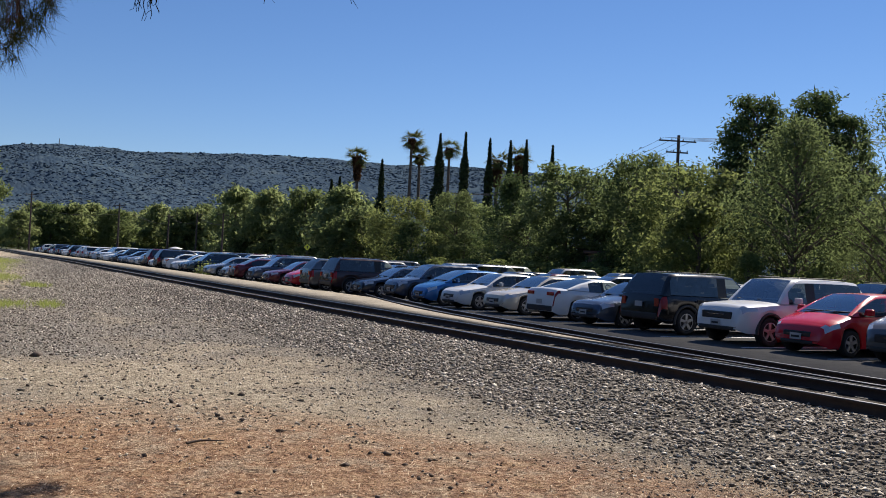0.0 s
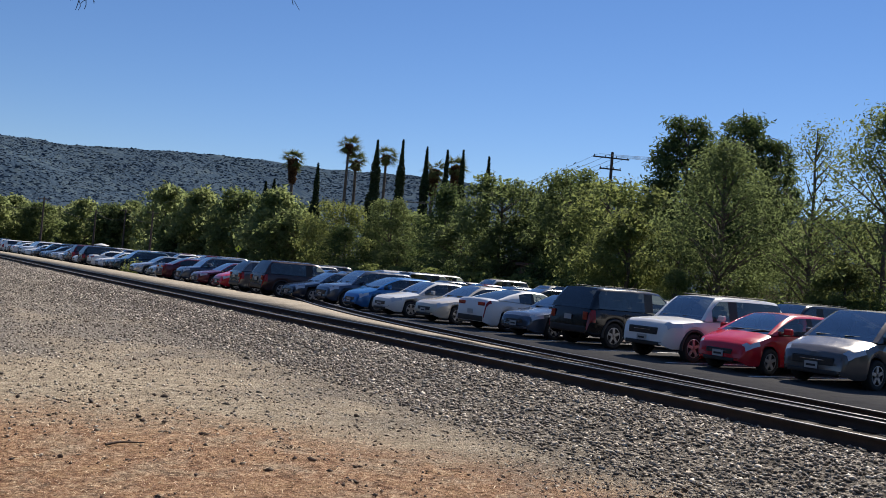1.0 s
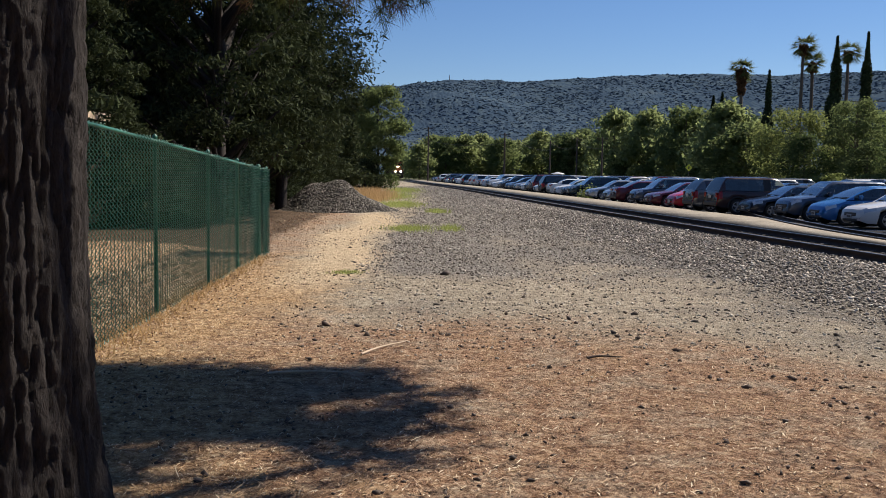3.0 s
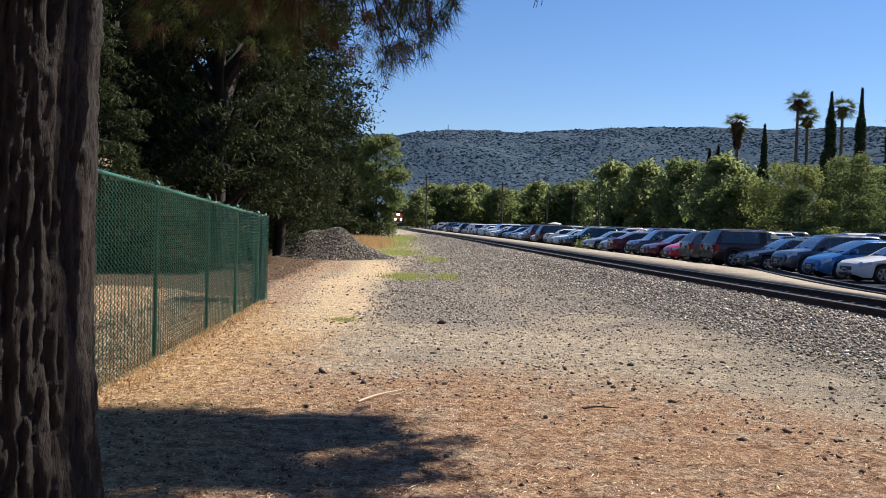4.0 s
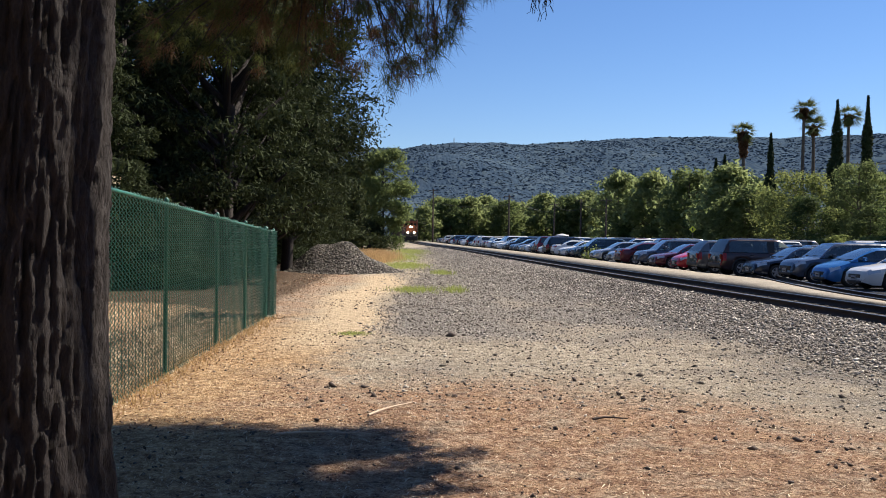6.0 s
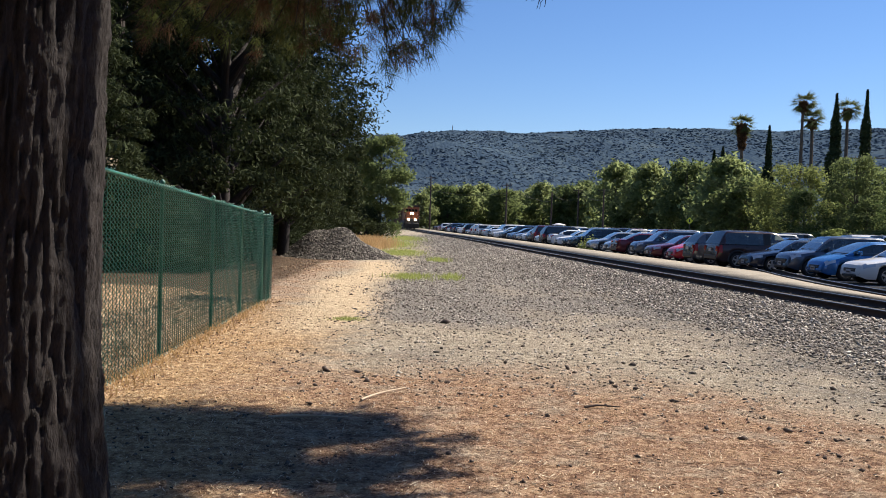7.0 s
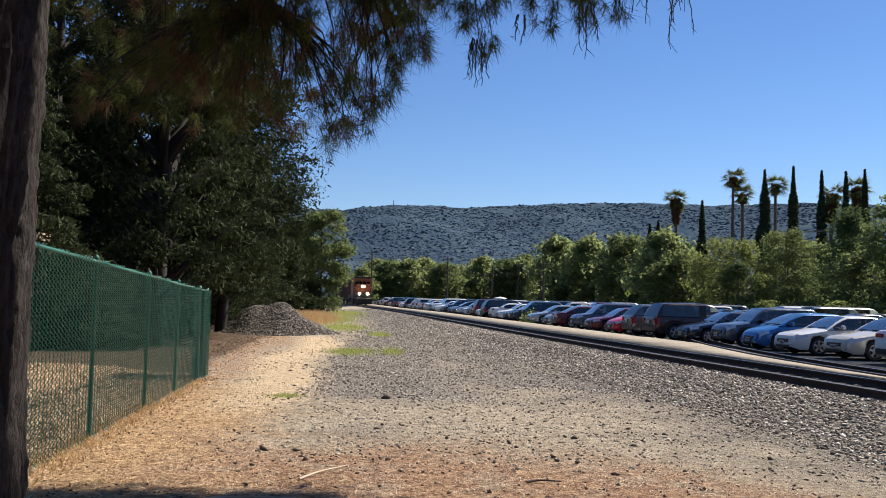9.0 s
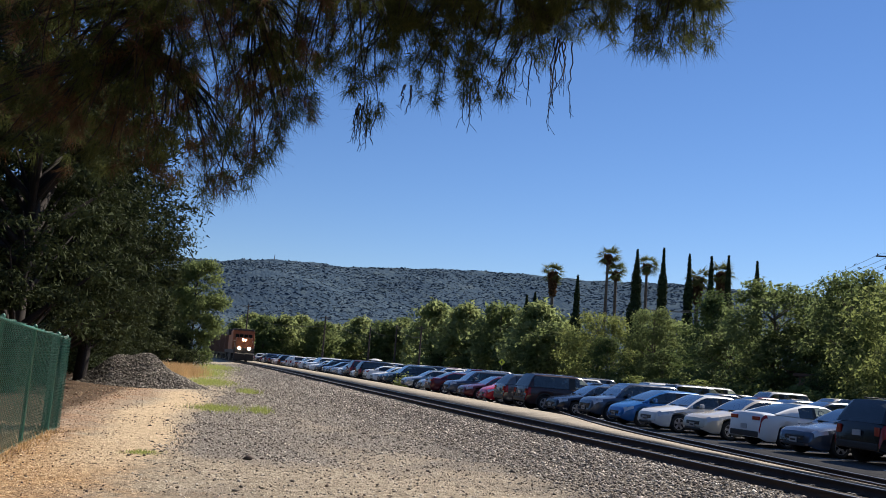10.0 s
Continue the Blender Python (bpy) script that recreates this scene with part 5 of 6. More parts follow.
def stones_mesh(name, pts, sizes, r, flat=0.7):
    """Rough eight-sided stones."""
    n = len(pts)
    base = np.array(((1, 0, 0), (-1, 0, 0), (0, 1, 0), (0, -1, 0), (0, 0, 1), (0, 0, -1)), float)
    f0 = np.array(((0, 2, 4), (2, 1, 4), (1, 3, 4), (3, 0, 4), (2, 0, 5), (1, 2, 5), (3, 1, 5), (0, 3, 5)))
    a = r.uniform(0, 2 * math.pi, n)
    ca, sa = np.cos(a), np.sin(a)
    sc = sizes[:, None] * np.stack([r.uniform(0.7, 1.3, n), r.uniform(0.5, 1.0, n), r.uniform(0.4, 0.9, n) * flat], 1)
    v = base[None] + r.uniform(-0.42, 0.42, (n, 6, 3))
    v = v * sc[:, None, :]
    tilt = r.normal(0, 0.45, n)
    x, y, z = v[..., 0], v[..., 1], v[..., 2]
    y, z = y * np.cos(tilt)[:, None] - z * np.sin(tilt)[:, None], y * np.sin(tilt)[:, None] + z * np.cos(tilt)[:, None]
    x, y = x * ca[:, None] - y * sa[:, None], x * sa[:, None] + y * ca[:, None]
    v = np.stack([x, y, z], -1) + pts[:, None, :]
    f = f0[None] + (np.arange(n) * 6)[:, None, None]
    return tri_mesh(name, v.reshape(-1, 3), f.reshape(-1, 3))


def build_canopy():
    """Round tree crowns all over the visible face of the ridge."""
    r = np.random.default_rng(64)
    a, rad, Z = HILL
    n = 34000
    az = r.uniform(-9, 62, n)
    d = 1180 + 1450 * r.uniform(0, 1, n) ** 0.85
    i = np.clip((az - a[0]) / (a[1] - a[0]), 0, len(a) - 2)
    j = np.clip((d - rad[0]) / (rad[1] - rad[0]), 0, len(rad) - 2)
    i0, j0 = i.astype(int), j.astype(int)
    fi, fj = i - i0, j - j0
    z = (Z[j0, i0] * (1 - fi) + Z[j0, i0 + 1] * fi) * (1 - fj) + (Z[j0 + 1, i0] * (1 - fi) + Z[j0 + 1, i0 + 1] * fi) * fj
    s = r.uniform(2.5, 5.6, n) * np.interp(d, (1180, 2600), (0.7, 1.15))
    x, y = d * np.sin(np.radians(az)), d * np.cos(np.radians(az))
    keep = noise2(x, y, 0.006, 3.0) + 0.5 * noise2(x, y, 0.02, 8.0) > -0.42
    pts = np.stack([x, y, z + s * 0.05], 1)[keep]
    woods = stones_mesh("hill_woods", pts, s[keep], r, 0.3)
    woods.shade_smooth()
    tagged(part("hill_woods", woods, M["canopy"]), "dark oak crowns packed over the ridge, haze put into their blue", "woods", kind="stuff")


def noise2(x, y, s, o=0.0):
    return np.array([noise.noise(Vector((a * s + o, b * s, o))) for a, b in zip(x, y)])


build_canopy()


def build_gravel():
    r = np.random.default_rng(31)
    # dense ballast shoulder
    n = 38000
    y = 1.5 + 60 * r.uniform(0, 1, n) ** 1.75
    u = r.uniform(0.85, 4.6, n) ** 1.0
    keep = r.uniform(0, 1, n) < np.interp(u, (0.8, 3.0, 4.6), (1.0, 1.0, 0.35))
    y, u = y[keep], u[keep]
    x = track_c(y) - u
    s = r.uniform(0.018, 0.044, len(x)) * np.interp(y, (0, 60), (0.95, 1.5))
    pts = np.stack([x, y, ground_z(x, y) + s * 0.25], 1)
    tagged(part("ballast", stones_mesh("ballast", pts, s, r), M["ballast"]), "sharp grey railway ballast stones beside the rails", "gravel", kind="stuff")
    # stones between rails and ties
    n = 12000
    y = 1.5 + 60 * r.uniform(0, 1, n) ** 1.6
    u = r.uniform(-2.15, 0.9, n)
    x = track_c(y) - u
    s = r.uniform(0.018, 0.034, n)
    pts = np.stack([x, y, np.full(n, 0.105) + s * 0.2], 1)
    tagged(part("ballast", stones_mesh("ballast_bed", pts, s, r), M["bedstone"]), "grey ballast stones between the ties", "gravel", kind="stuff")
    # thinner gravel over the yard
    n = 72000
    y = 3.8 + 42 * r.uniform(0, 1, n) ** 1.7
    x = r.uniform(-2.2, 8.6, n)
    u = track_c(y) - x
    d = yard_gravel(x, y) * (0.55 + 0.45 * smoothstep(-0.2, 0.2, noise2(x, y, 0.7, 4.2)))
    d = np.maximum(d, 0.24 * smoothstep(7, 11, y) * smoothstep(-1.4, 0.0, x))
    d = np.maximum(d, smoothstep(6.0, 3.9, u + 0.5 * noise2(x, y, 0.5, 7.0)) * 0.9)
    keep = (r.uniform(0, 1, n) < d) & (u > 3.2)
    x, y = x[keep], y[keep]
    s = r.uniform(0.009, 0.026, len(x)) * np.interp(y, (4, 14, 45), (0.9, 1.25, 2.0)) * np.where(r.uniform(0, 1, len(x)) < 0.03, 1.7, 1.0)
    pts = np.stack([x, y, ground_z(x, y) + s * 0.2], 1)
    tagged(part("gravel", stones_mesh("gravel", pts, s, r), M["pebble"]), "loose grey and brown gravel strewn over dirt", "gravel", kind="stuff")
    # coarse gravel further down the line
    n = 16000
    y = 44 + 75 * r.uniform(0, 1, n) ** 1.3
    u = r.uniform(1.0, 9.0, n)
    keep = r.uniform(0, 1, n) < np.interp(u, (1, 4, 7, 9), (1, 0.9, 0.5, 0.15))
    y, u = y[keep], u[keep]
    x = track_c(y) - u
    s = r.uniform(0.03, 0.065, len(x)) * np.interp(y, (44, 120), (0.9, 1.4))
    tagged(part("gravel", stones_mesh("far_gravel", np.stack([x, y, ground_z(x, y) + s * 0.2], 1), s, r), M["pebble"]), "coarse grey gravel along the railway", "gravel", kind="stuff")
    # darker crumbs and cones all over
    n = 6500
    y = 4.2 + 26 * r.uniform(0, 1, n) ** 1.2
    x = r.uniform(-2.4, 7.5, n)
    keep = (track_c(y) - x > 3.4) & (noise2(x, y, 0.9, 9.0) + 0.6 * noise2(x, y, 0.35, 2.0) > 0.02)
    x, y = x[keep], y[keep]
    s = r.uniform(0.008, 0.024, len(x)) * np.where(r.uniform(0, 1, len(x)) < 0.07, 1.8, 1.0)
    tagged(part("debris", stones_mesh("debris", np.stack([x, y, ground_z(x, y) + s * 0.3], 1), s, r, 0.9), M["stone_dark"]), "dark crumbs of bark and stone on dirt", "ground litter", kind="stuff")
    # straw and bark bits on the mulch
    n = 60000
    y = 3.6 + 13 * r.uniform(0, 1, n) ** 1.4
    x = r.uniform(-2.8, 6.6, n)
    d = smoothstep(1.2, -1.8, y - (10.9 - 0.13 * np.clip(x, 0, 9) ** 2)) + smoothstep(-0.8, -2.0, x)
    keep = r.uniform(0, 1, n) < d
    x, y = x[keep], y[keep]
    n = len(x)
    a = r.uniform(0, math.pi, n)
    L = r.uniform(0.01, 0.034, n) * np.where(r.uniform(0, 1, n) < 0.06, 2.8, 1.0)
    w = r.uniform(0.0015, 0.006, n)
    dx, dy = np.stack([np.cos(a), np.sin(a)], 0)
    z = ground_z(x, y) + r.uniform(0.004, 0.02, n)
    tip = r.normal(0, 0.3, n) * L
    A = np.stack([x - dx * L, y - dy * L, z - np.abs(tip) * 0.4], 1)
    B = np.stack([x + dx * L, y + dy * L, z + tip], 1)
    C = np.stack([x - dy * w, y + dx * w, z + 0.005], 1)
    D = np.stack([x + dy * w, y - dx * w, z + 0.003], 1)
    v = np.stack([A, D, B, C], 1).reshape(-1, 3)
    left = x < -1.0 + r.normal(0, 0.5, n)
    q = np.arange(4 * n).reshape(-1, 4)
    for sel, nm, mt, lab in ((left, "straw", "drystraw", "dry yellow straw along the fence foot"), (~left, "wood_chips", "chips", "orange-brown bark chips and dry needles on dirt")):
        idx = np.where(sel)[0]
        tagged(part(nm, tri_mesh(nm, v.reshape(n, 4, 3)[idx].reshape(-1, 3), np.arange(4 * len(idx)).reshape(-1, 4)), M[mt]), lab, "ground litter", kind="stuff")
    # stones and cones that stand out one by one
    dark = ((2.73, 8.81, 0.05), (2.85, 11.0, 0.06), (0.74, 15.3, 0.09), (-0.87, 10.3, 0.07), (-0.5, 10.25, 0.055), (4.84, 9.9, 0.05), (2.28, 9.7, 0.05), (3.35, 7.6, 0.06), (1.6, 9.4, 0.04))
    spots = [*dark]
    for i in range(120):
        yy = 4.5 + 24 * r.uniform() ** 1.4
        xx = r.uniform(-1.4, 6.4)
        if track_c(yy) - xx > 3.6:
            spots.append((xx, yy, r.uniform(0.018, 0.04)))
    for xx, yy, s in spots:
        me = stones_mesh("pebble", np.zeros((1, 3)), np.array([s]), r, 0.95)
        ob = part("pebble", me, M["stone_dark"], None, "", pose(xx, yy, float(ground_z(xx, yy)) + s * 0.3))
        tagged(ob, "dark rough stone lying on the dirt", "stone", "loose stones")
    for (x0, y0, x1, y1), lab in (((-0.36, 8.5, 0.07, 9.25), "pale dry stick lying on the straw"), ((-1.1, 7.65, -0.3, 7.75), "pale dry stick lying on the straw"), ((1.75, 8.4, 2.1, 8.5), "short dark stick on the mulch")):
        p = [(x0 + (x1 - x0) * s, y0 + (y1 - y0) * s + 0.02 * math.sin(s * 5), 0.02 + 0.008 * math.sin(s * 4), 0.011 * (1.2 - s * 0.7)) for s in np.linspace(0, 1, 7)]
        tagged(part("stick", tri_mesh("stick", *tubes([p], 6), True), M["trimwood"] if "pale" in lab else M["pole"]), lab, "stick", "sticks")


build_gravel()


def build_pile():
    r = np.random.default_rng(17)
    n = 11000
    a = r.uniform(0, 2 * math.pi, n)
    q = np.sqrt(r.uniform(0, 1, n))
    X, Y = q * np.cos(a), q * np.sin(a)
    cx, cy, rx, ry, H = -3.3, 42.6, 2.95, 3.6, 1.3

    def hgt(X, Y):
        q = np.hypot(X, Y)
        return H * (0.5 + 0.5 * np.cos(math.pi * np.clip(np.hypot(X + 0.2 * (1 - q), Y), 0, 1))) ** 0.72 * (1 + 0.11 * np.sin(X * 5 + 1) * np.cos(Y * 4) + 0.1 * np.sin(X * 11))
    g = np.linspace(-1.05, 1.05, 34)
    GX, GY = np.meshgrid(g, g)
    V = np.stack([cx + GX * rx, cy + GY * ry, hgt(GX, GY) - 0.05], -1).reshape(-1, 3)
    idx = np.arange(34 * 34).reshape(34, 34)
    F = np.stack([idx[:-1, :-1], idx[:-1, 1:], idx[1:, 1:], idx[1:, :-1]], -1).reshape(-1, 4)
    t = thing("gravel_pile", "heap of grey ballast gravel beside the path", "gravel pile")
    part("core", tri_mesh("pile_core", V, F, True), M["heap"], t)
    s = r.uniform(0.03, 0.075, n)
    P = np.stack([cx + X * rx, cy + Y * ry, hgt(X, Y) + s * 0.2 - 0.02], 1)
    ob = part("stone_cover", stones_mesh("pile_stones", P, s, r), M["heap"], t)
    ob["kind"] = "stuff"


build_pile()


def blades(name, pts, hs, r, material, label, spread=0.5):
    n = len(pts)
    a = r.uniform(0, 2 * math.pi, n)
    lean = r.normal(0, spread, (n, 2)) * hs[:, None]
    w = 0.006 + 0.01 * hs
    d = np.stack([np.cos(a) * w, np.sin(a) * w, 0 * a], 1)
    tip = pts + np.concatenate([lean, hs[:, None]], 1)
    mid = pts + np.concatenate([lean * 0.35, hs[:, None] * 0.6], 1)
    v = np.stack([pts - d, pts + d, mid + d * 0.7, mid - d * 0.7, tip], 1).reshape(-1, 3)
    b = (np.arange(n) * 5)[:, None]
    f = np.concatenate([b + np.array((0, 1, 2)), b + np.array((0, 2, 3)), b + np.array((3, 2, 4))], 0)
    tagged(part(name, tri_mesh(name, v, f), material), label, "grass", kind="stuff")


def build_grass():
    r = np.random.default_rng(23)
    P, Hs = [], []
    for cx, cy, rx, ry, n, h in ((-0.95, 15.4, 0.22, 0.25, 420, 0.05), (0.1, 28, 0.6, 1.1, 700, 0.2), (1.35, 27.7, 0.3, 0.7, 300, 0.22), (1.4, 40.5, 0.4, 1.3, 400, 0.25), (-0.3, 50, 1.0, 4.0, 2200, 0.2), (-1.0, 68, 1.3, 9, 4600, 0.2), (-0.4, 92, 1.6, 12, 3600, 0.25)):
        P.append(np.stack([r.normal(cx, rx * 0.6, n), r.normal(cy, ry * 0.6, n), np.zeros(n)], 1))
        Hs.append(r.uniform(0.35, 1.0, n) * h)
    P, Hs = np.concatenate(P), np.concatenate(Hs)
    P[:, 2] = ground_z(P[:, 0], P[:, 1]) - 0.01
    blades("grass", P, Hs, r, M["grass"], "green weed tufts growing in gravel")
    n = 5200
    P = np.stack([r.normal(-2.7, 0.75, n), r.normal(61, 4.5, n), np.zeros(n)], 1)
    P[:, 2] = ground_z(P[:, 0], P[:, 1]) - 0.01
    blades("dry_grass", P, r.uniform(0.25, 0.8, n), r, M["drygrass"], "tall dry yellow grass behind the gravel heap", 0.3)
    n = 1500
    yy = r.uniform(6, 18.2, n)
    P = np.stack([FENCE_X + r.normal(0.05, 0.12, n), yy, np.zeros(n)], 1)
    P[:, 2] = ground_z(P[:, 0], P[:, 1]) - 0.01
    blades("dry_grass", P, r.uniform(0.03, 0.13, n), r, M["drygrass"], "short dry straw along the fence foot", 0.7)


build_grass()


def build_mulch_heap():
    # pale straw heap behind the fence, low and uneven
    r = np.random.default_rng(41)
    n = 14000
    x, y = r.uniform(-7.5, -3.0, n), r.uniform(6, 19, n)
    z = ground_z(x, y) + 0.02
    a = r.uniform(0, math.pi, n)
    L = r.uniform(0.03, 0.1, n)
    A = np.stack([x - np.cos(a) * L, y - np.sin(a) * L, z], 1)
    B = np.stack([x + np.cos(a) * L, y + np.sin(a) * L, z + r.uniform(0, 0.05, n)], 1)
    C = np.stack([x - np.sin(a) * 0.015, y + np.cos(a) * 0.015, z + 0.02], 1)
    D = np.stack([x + np.sin(a) * 0.015, y - np.cos(a) * 0.015, z + 0.015], 1)
    v = np.stack([A, D, B, C], 1).reshape(-1, 3)
    tagged(part("straw", tri_mesh("straw_bank", v, np.arange(4 * n).reshape(-1, 4)), M["drystraw"]), "pale dry straw covering the bank behind the fence", "ground litter", kind="stuff")


build_mulch_heap()


def build_leaf_litter():
    """Curled brown leaves and bark flakes along the fence foot and under the evergreens."""
    r = np.random.default_rng(91)
    n = 4600
    y = 6.5 + 32 * r.uniform(0, 1, n) ** 1.3
    x = np.where(r.uniform(0, 1, n) < 0.55, FENCE_X + np.abs(r.normal(0.02, 0.22, n)), r.uniform(-3.4, -1.0, n))
    x = np.where(y > 19, x - r.uniform(0, 1.6, n), x)
    c = np.stack([x, y, ground_z(x, y) + r.uniform(0.008, 0.03, n)], 1)
    me = tri_mesh("leaf_litter", *leaf_quads(c, np.tile((0, 0, 1.0), (n, 1)), r.uniform(0.009, 0.024, n) * np.interp(y, (6, 38), (1, 1.7)), r, 1.7))
    tagged(part("leaf_litter", me, M["chips"]), "curled brown leaves along the fence foot", "ground litter", kind="stuff")


build_leaf_litter()


def build_house():
    t = thing("shed", "dark brown board shed under the trees", "shed", pose(-10.5, 24, 0.3))
    for i in range(22):
        part("board", BOARD, M["wood"], t, "", pose(2.2, -6 + i * 0.3, 1.45))
    for i in range(14):
        part("board", BOARD, M["wood"], t, "", pose(2.2 - 0.15 - i * 0.3, -6.15, 1.45, 0, 0, 90))
    part("wall", box(4.2, 6.4, 2.8, (0, -2.9, 1.4), 0.01), M["wood"], t)
    part("roof", box(5.2, 7.6, 0.14, (0, -2.9, 3.05), 0.02, Matrix.Rotation(radians(6), 4, "Y")), M["locodark"], t)
    part("fascia", box(0.05, 7.6, 0.2, (2.6, -2.9, 2.76), 0.006), M["trimwood"], t, "pale tan fascia board")
    part("fascia", box(5.2, 0.05, 0.2, (0, -6.72, 3.0), 0.006, Matrix.Rotation(radians(6), 4, "Y")), M["trimwood"], t, "pale tan fascia board")
    f = thing("board_fence", "weathered brown board fence behind the evergreens", "fence", pose(-8.2, 21, 0.2))
    for i in range(-30, 110):
        part("board", BOARD2, M["wood"], f, "", pose(-0.016 * i, i * 0.3, 0.95 + 0.02 * math.sin(i * 3.1)))
    part("top_rail", box(0.06, 41.8, 0.09, (-0.69, 12.0, 1.6), 0.008, Matrix.Rotation(radians(3.05), 4, "Z")), M["wood"], f)


BOARD = mesh_from(box(0.03, 0.28, 2.8, (0, 0, 0), 0.004))
BOARD2 = mesh_from(box(0.03, 0.28, 1.8, (0, 0, 0), 0.004))
BOARD.materials.append(M["wood"])
BOARD2.materials.append(M["wood"])
build_house()


# ---- the near pine ----
PINE = (-1.75, 3.95)


def build_pine():
    t = thing("pine_tree", "large pine with furrowed dark bark and drooping needles", "pine tree")
    r = np.random.default_rng(3)
    # trunk: plates of bark between deep furrows, as relief of the mesh
    sides, rows = 220, 260
    zs = np.linspace(-0.15, 4.3, rows)
    V = np.zeros((rows, sides, 3))
    for i, z in enumerate(zs):
        rad = 0.43 - 0.02 * z + 0.16 * math.exp(-max(z, 0) * 2.2)
        cx = PINE[0] + 0.018 * z + 0.025 * max(0.0, z - 1.7)
        for j in range(sides):
            a = 2 * math.pi * j / sides
            wav = 0.09 * noise.noise(Vector((math.cos(a) * 2, math.sin(a) * 2, z * 1.6)))
            p = Vector((math.cos(a + wav) * 10.5, math.sin(a + wav) * 10.5, z * 1.6 + 0.5 * math.sin(a * 7)))
            d = noise.voronoi(p, distance_metric="DISTANCE", exponent=2.5)[0]
            crack = min(1.0, (d[1] - d[0]) / 0.22)
            rough = noise.noise(Vector((math.cos(a) * 14, math.sin(a) * 14, z * 5))) + 0.8 * noise.noise(Vector((math.cos(a) * 26, math.sin(a) * 26, z * 26)))
            R = rad + 0.042 * (crack ** 0.45) + 0.013 * rough - 0.034
            V[i, j] = (cx + R * math.cos(a), PINE[1] + R * math.sin(a), z)
    idx = np.arange(rows * sides).reshape(rows, sides)
    nxt = np.roll(idx, -1, 1)
    F = np.stack([idx[:-1], nxt[:-1], nxt[1:], idx[1:]], -1).reshape(-1, 4)
    part("trunk", tri_mesh("pine_trunk", V.reshape(-1, 3), F, True), M["bark"], t)
    part("upper_trunk", tri_mesh("pine_upper", *tubes([[(PINE[0] + 0.018 * z + 0.025 * (z - 1.7), PINE[1], z, 0.34 - 0.021 * (z - 4.2)) for z in np.linspace(4.2, 15, 9)]], 18), True), M["bark"], t)

    def at(az, el, d):
        return np.array((0.1 + d * math.sin(radians(az)) * math.cos(radians(el)), -0.15 + d * math.cos(radians(az)) * math.cos(radians(el)), 1.73 + d * math.sin(radians(el))))
    # limbs: bowed out from the trunk over the yard
    ends = [at(19.2, 20.9, 9.2), at(29.0, 22.6, 9.0), at(9, 21, 10.0), at(1, 17, 10.0), at(-6, 17, 9.5), at(14, 24, 9.0), at(-3, 23, 8.0), at(-9, 24, 8.0), at(4, 26, 8.5), at(22, 27, 8.5), np.array((7.4, 11.9, 9.3)), np.array((5.8, 11.4, 9.2))]
    limbs = []
    for n, e in enumerate(ends):
        z0 = 4.6 + 0.35 * n % 2.4
        s0 = np.array((PINE[0] + 0.05, PINE[1], z0 + 0.6))
        pts = []
        for s in np.linspace(0, 1, 12):
            p = s0 + (e - s0) * s + np.array((0.15 * math.sin(s * 5 + n), 0.15 * math.cos(s * 4 + n), 0.9 * math.sin(math.pi * s) * (0.5 + 0.1 * (n % 3))))
            pts.append((*p, (0.1 if n in (0, 2) else 0.065) * (1 - 0.62 * s) + 0.012))
        limbs.append(np.array(pts))
        part("limb", tri_mesh("pine_limb", *tubes([pts], 9), True), M["bark"], t)
    # high limbs over the yard, out of view, placed to streak it with shadow
    for pts in ([(-1.7, 3.95, 6.2, 0.12), (2.0, 6.6, 8.6, 0.1), (7.06, 9.96, 9.15, 0.075), (7.51, 10.29, 9.12, 0.066), (8.02, 10.62, 9.1, 0.055), (8.64, 10.8, 9.08, 0.022)],
                [(7.8, 10.27, 9.12, 0.05), (7.44, 10.61, 9.12, 0.045), (7.05, 11.25, 9.14, 0.03)],
                [(5.9, 9.2, 9.05, 0.07), (6.47, 9.97, 9.1, 0.055), (6.56, 10.52, 9.1, 0.05), (6.64, 11.22, 9.1, 0.035)]):
        part("limb", tri_mesh("pine_limb", *tubes([pts], 8), True), M["bark"], t)
    # drooping branchlets with needle tufts
    low_az = (-18, -12, -6, -3, -1.5, 0.4, 2.7, 4.6, 6.2, 7.4, 9.5, 12, 13.6, 16, 19, 22, 25.4, 28, 29.6)
    low_el = (9.5, 10.5, 10.5, 9.8, 9.4, 11.0, 12.6, 15.5, 15.3, 14.6, 16.6, 16.6, 16.4, 17.2, 20.2, 20.6, 19.3, 20.4, 21.4)
    allp = np.concatenate([l[3:, :3] for l in limbs])
    twigs, tuft_p, tuft_d = [], [], []
    N = 660
    for i in range(N):
        az = r.uniform(-13.5, 29.6) if i % 3 else (r.uniform(-20, 4) if i % 2 else r.uniform(9, 29.6))
        lo = np.interp(az, low_az, low_el)
        span = 12 if az < 3 else 8.5
        el = lo + span * r.uniform(0, 1) ** (1.1 if az < 3 else 0.8)
        if az > 18 and el > lo + 4.5 and r.uniform() < 0.3:
            continue
        e = at(az, el, r.uniform(8.2, 10.2))
        k = np.argmin(np.linalg.norm(allp - (e + np.array((0, 0, 0.5))), axis=1))
        s0 = allp[k]
        if np.linalg.norm(e - s0) > 2.6:
            s0 = e + np.array((r.normal(0, 0.3), r.normal(0, 0.3), r.uniform(0.5, 1.1)))
        m = []
        for s in np.linspace(0, 1, 6):
            p = s0 + (e - s0) * s + np.array((0.06 * math.sin(7 * s + i), 0.06 * math.cos(6 * s + i), 0.25 * math.sin(math.pi * s)))
            m.append((*p, 0.013 * (1 - s) + 0.0035))
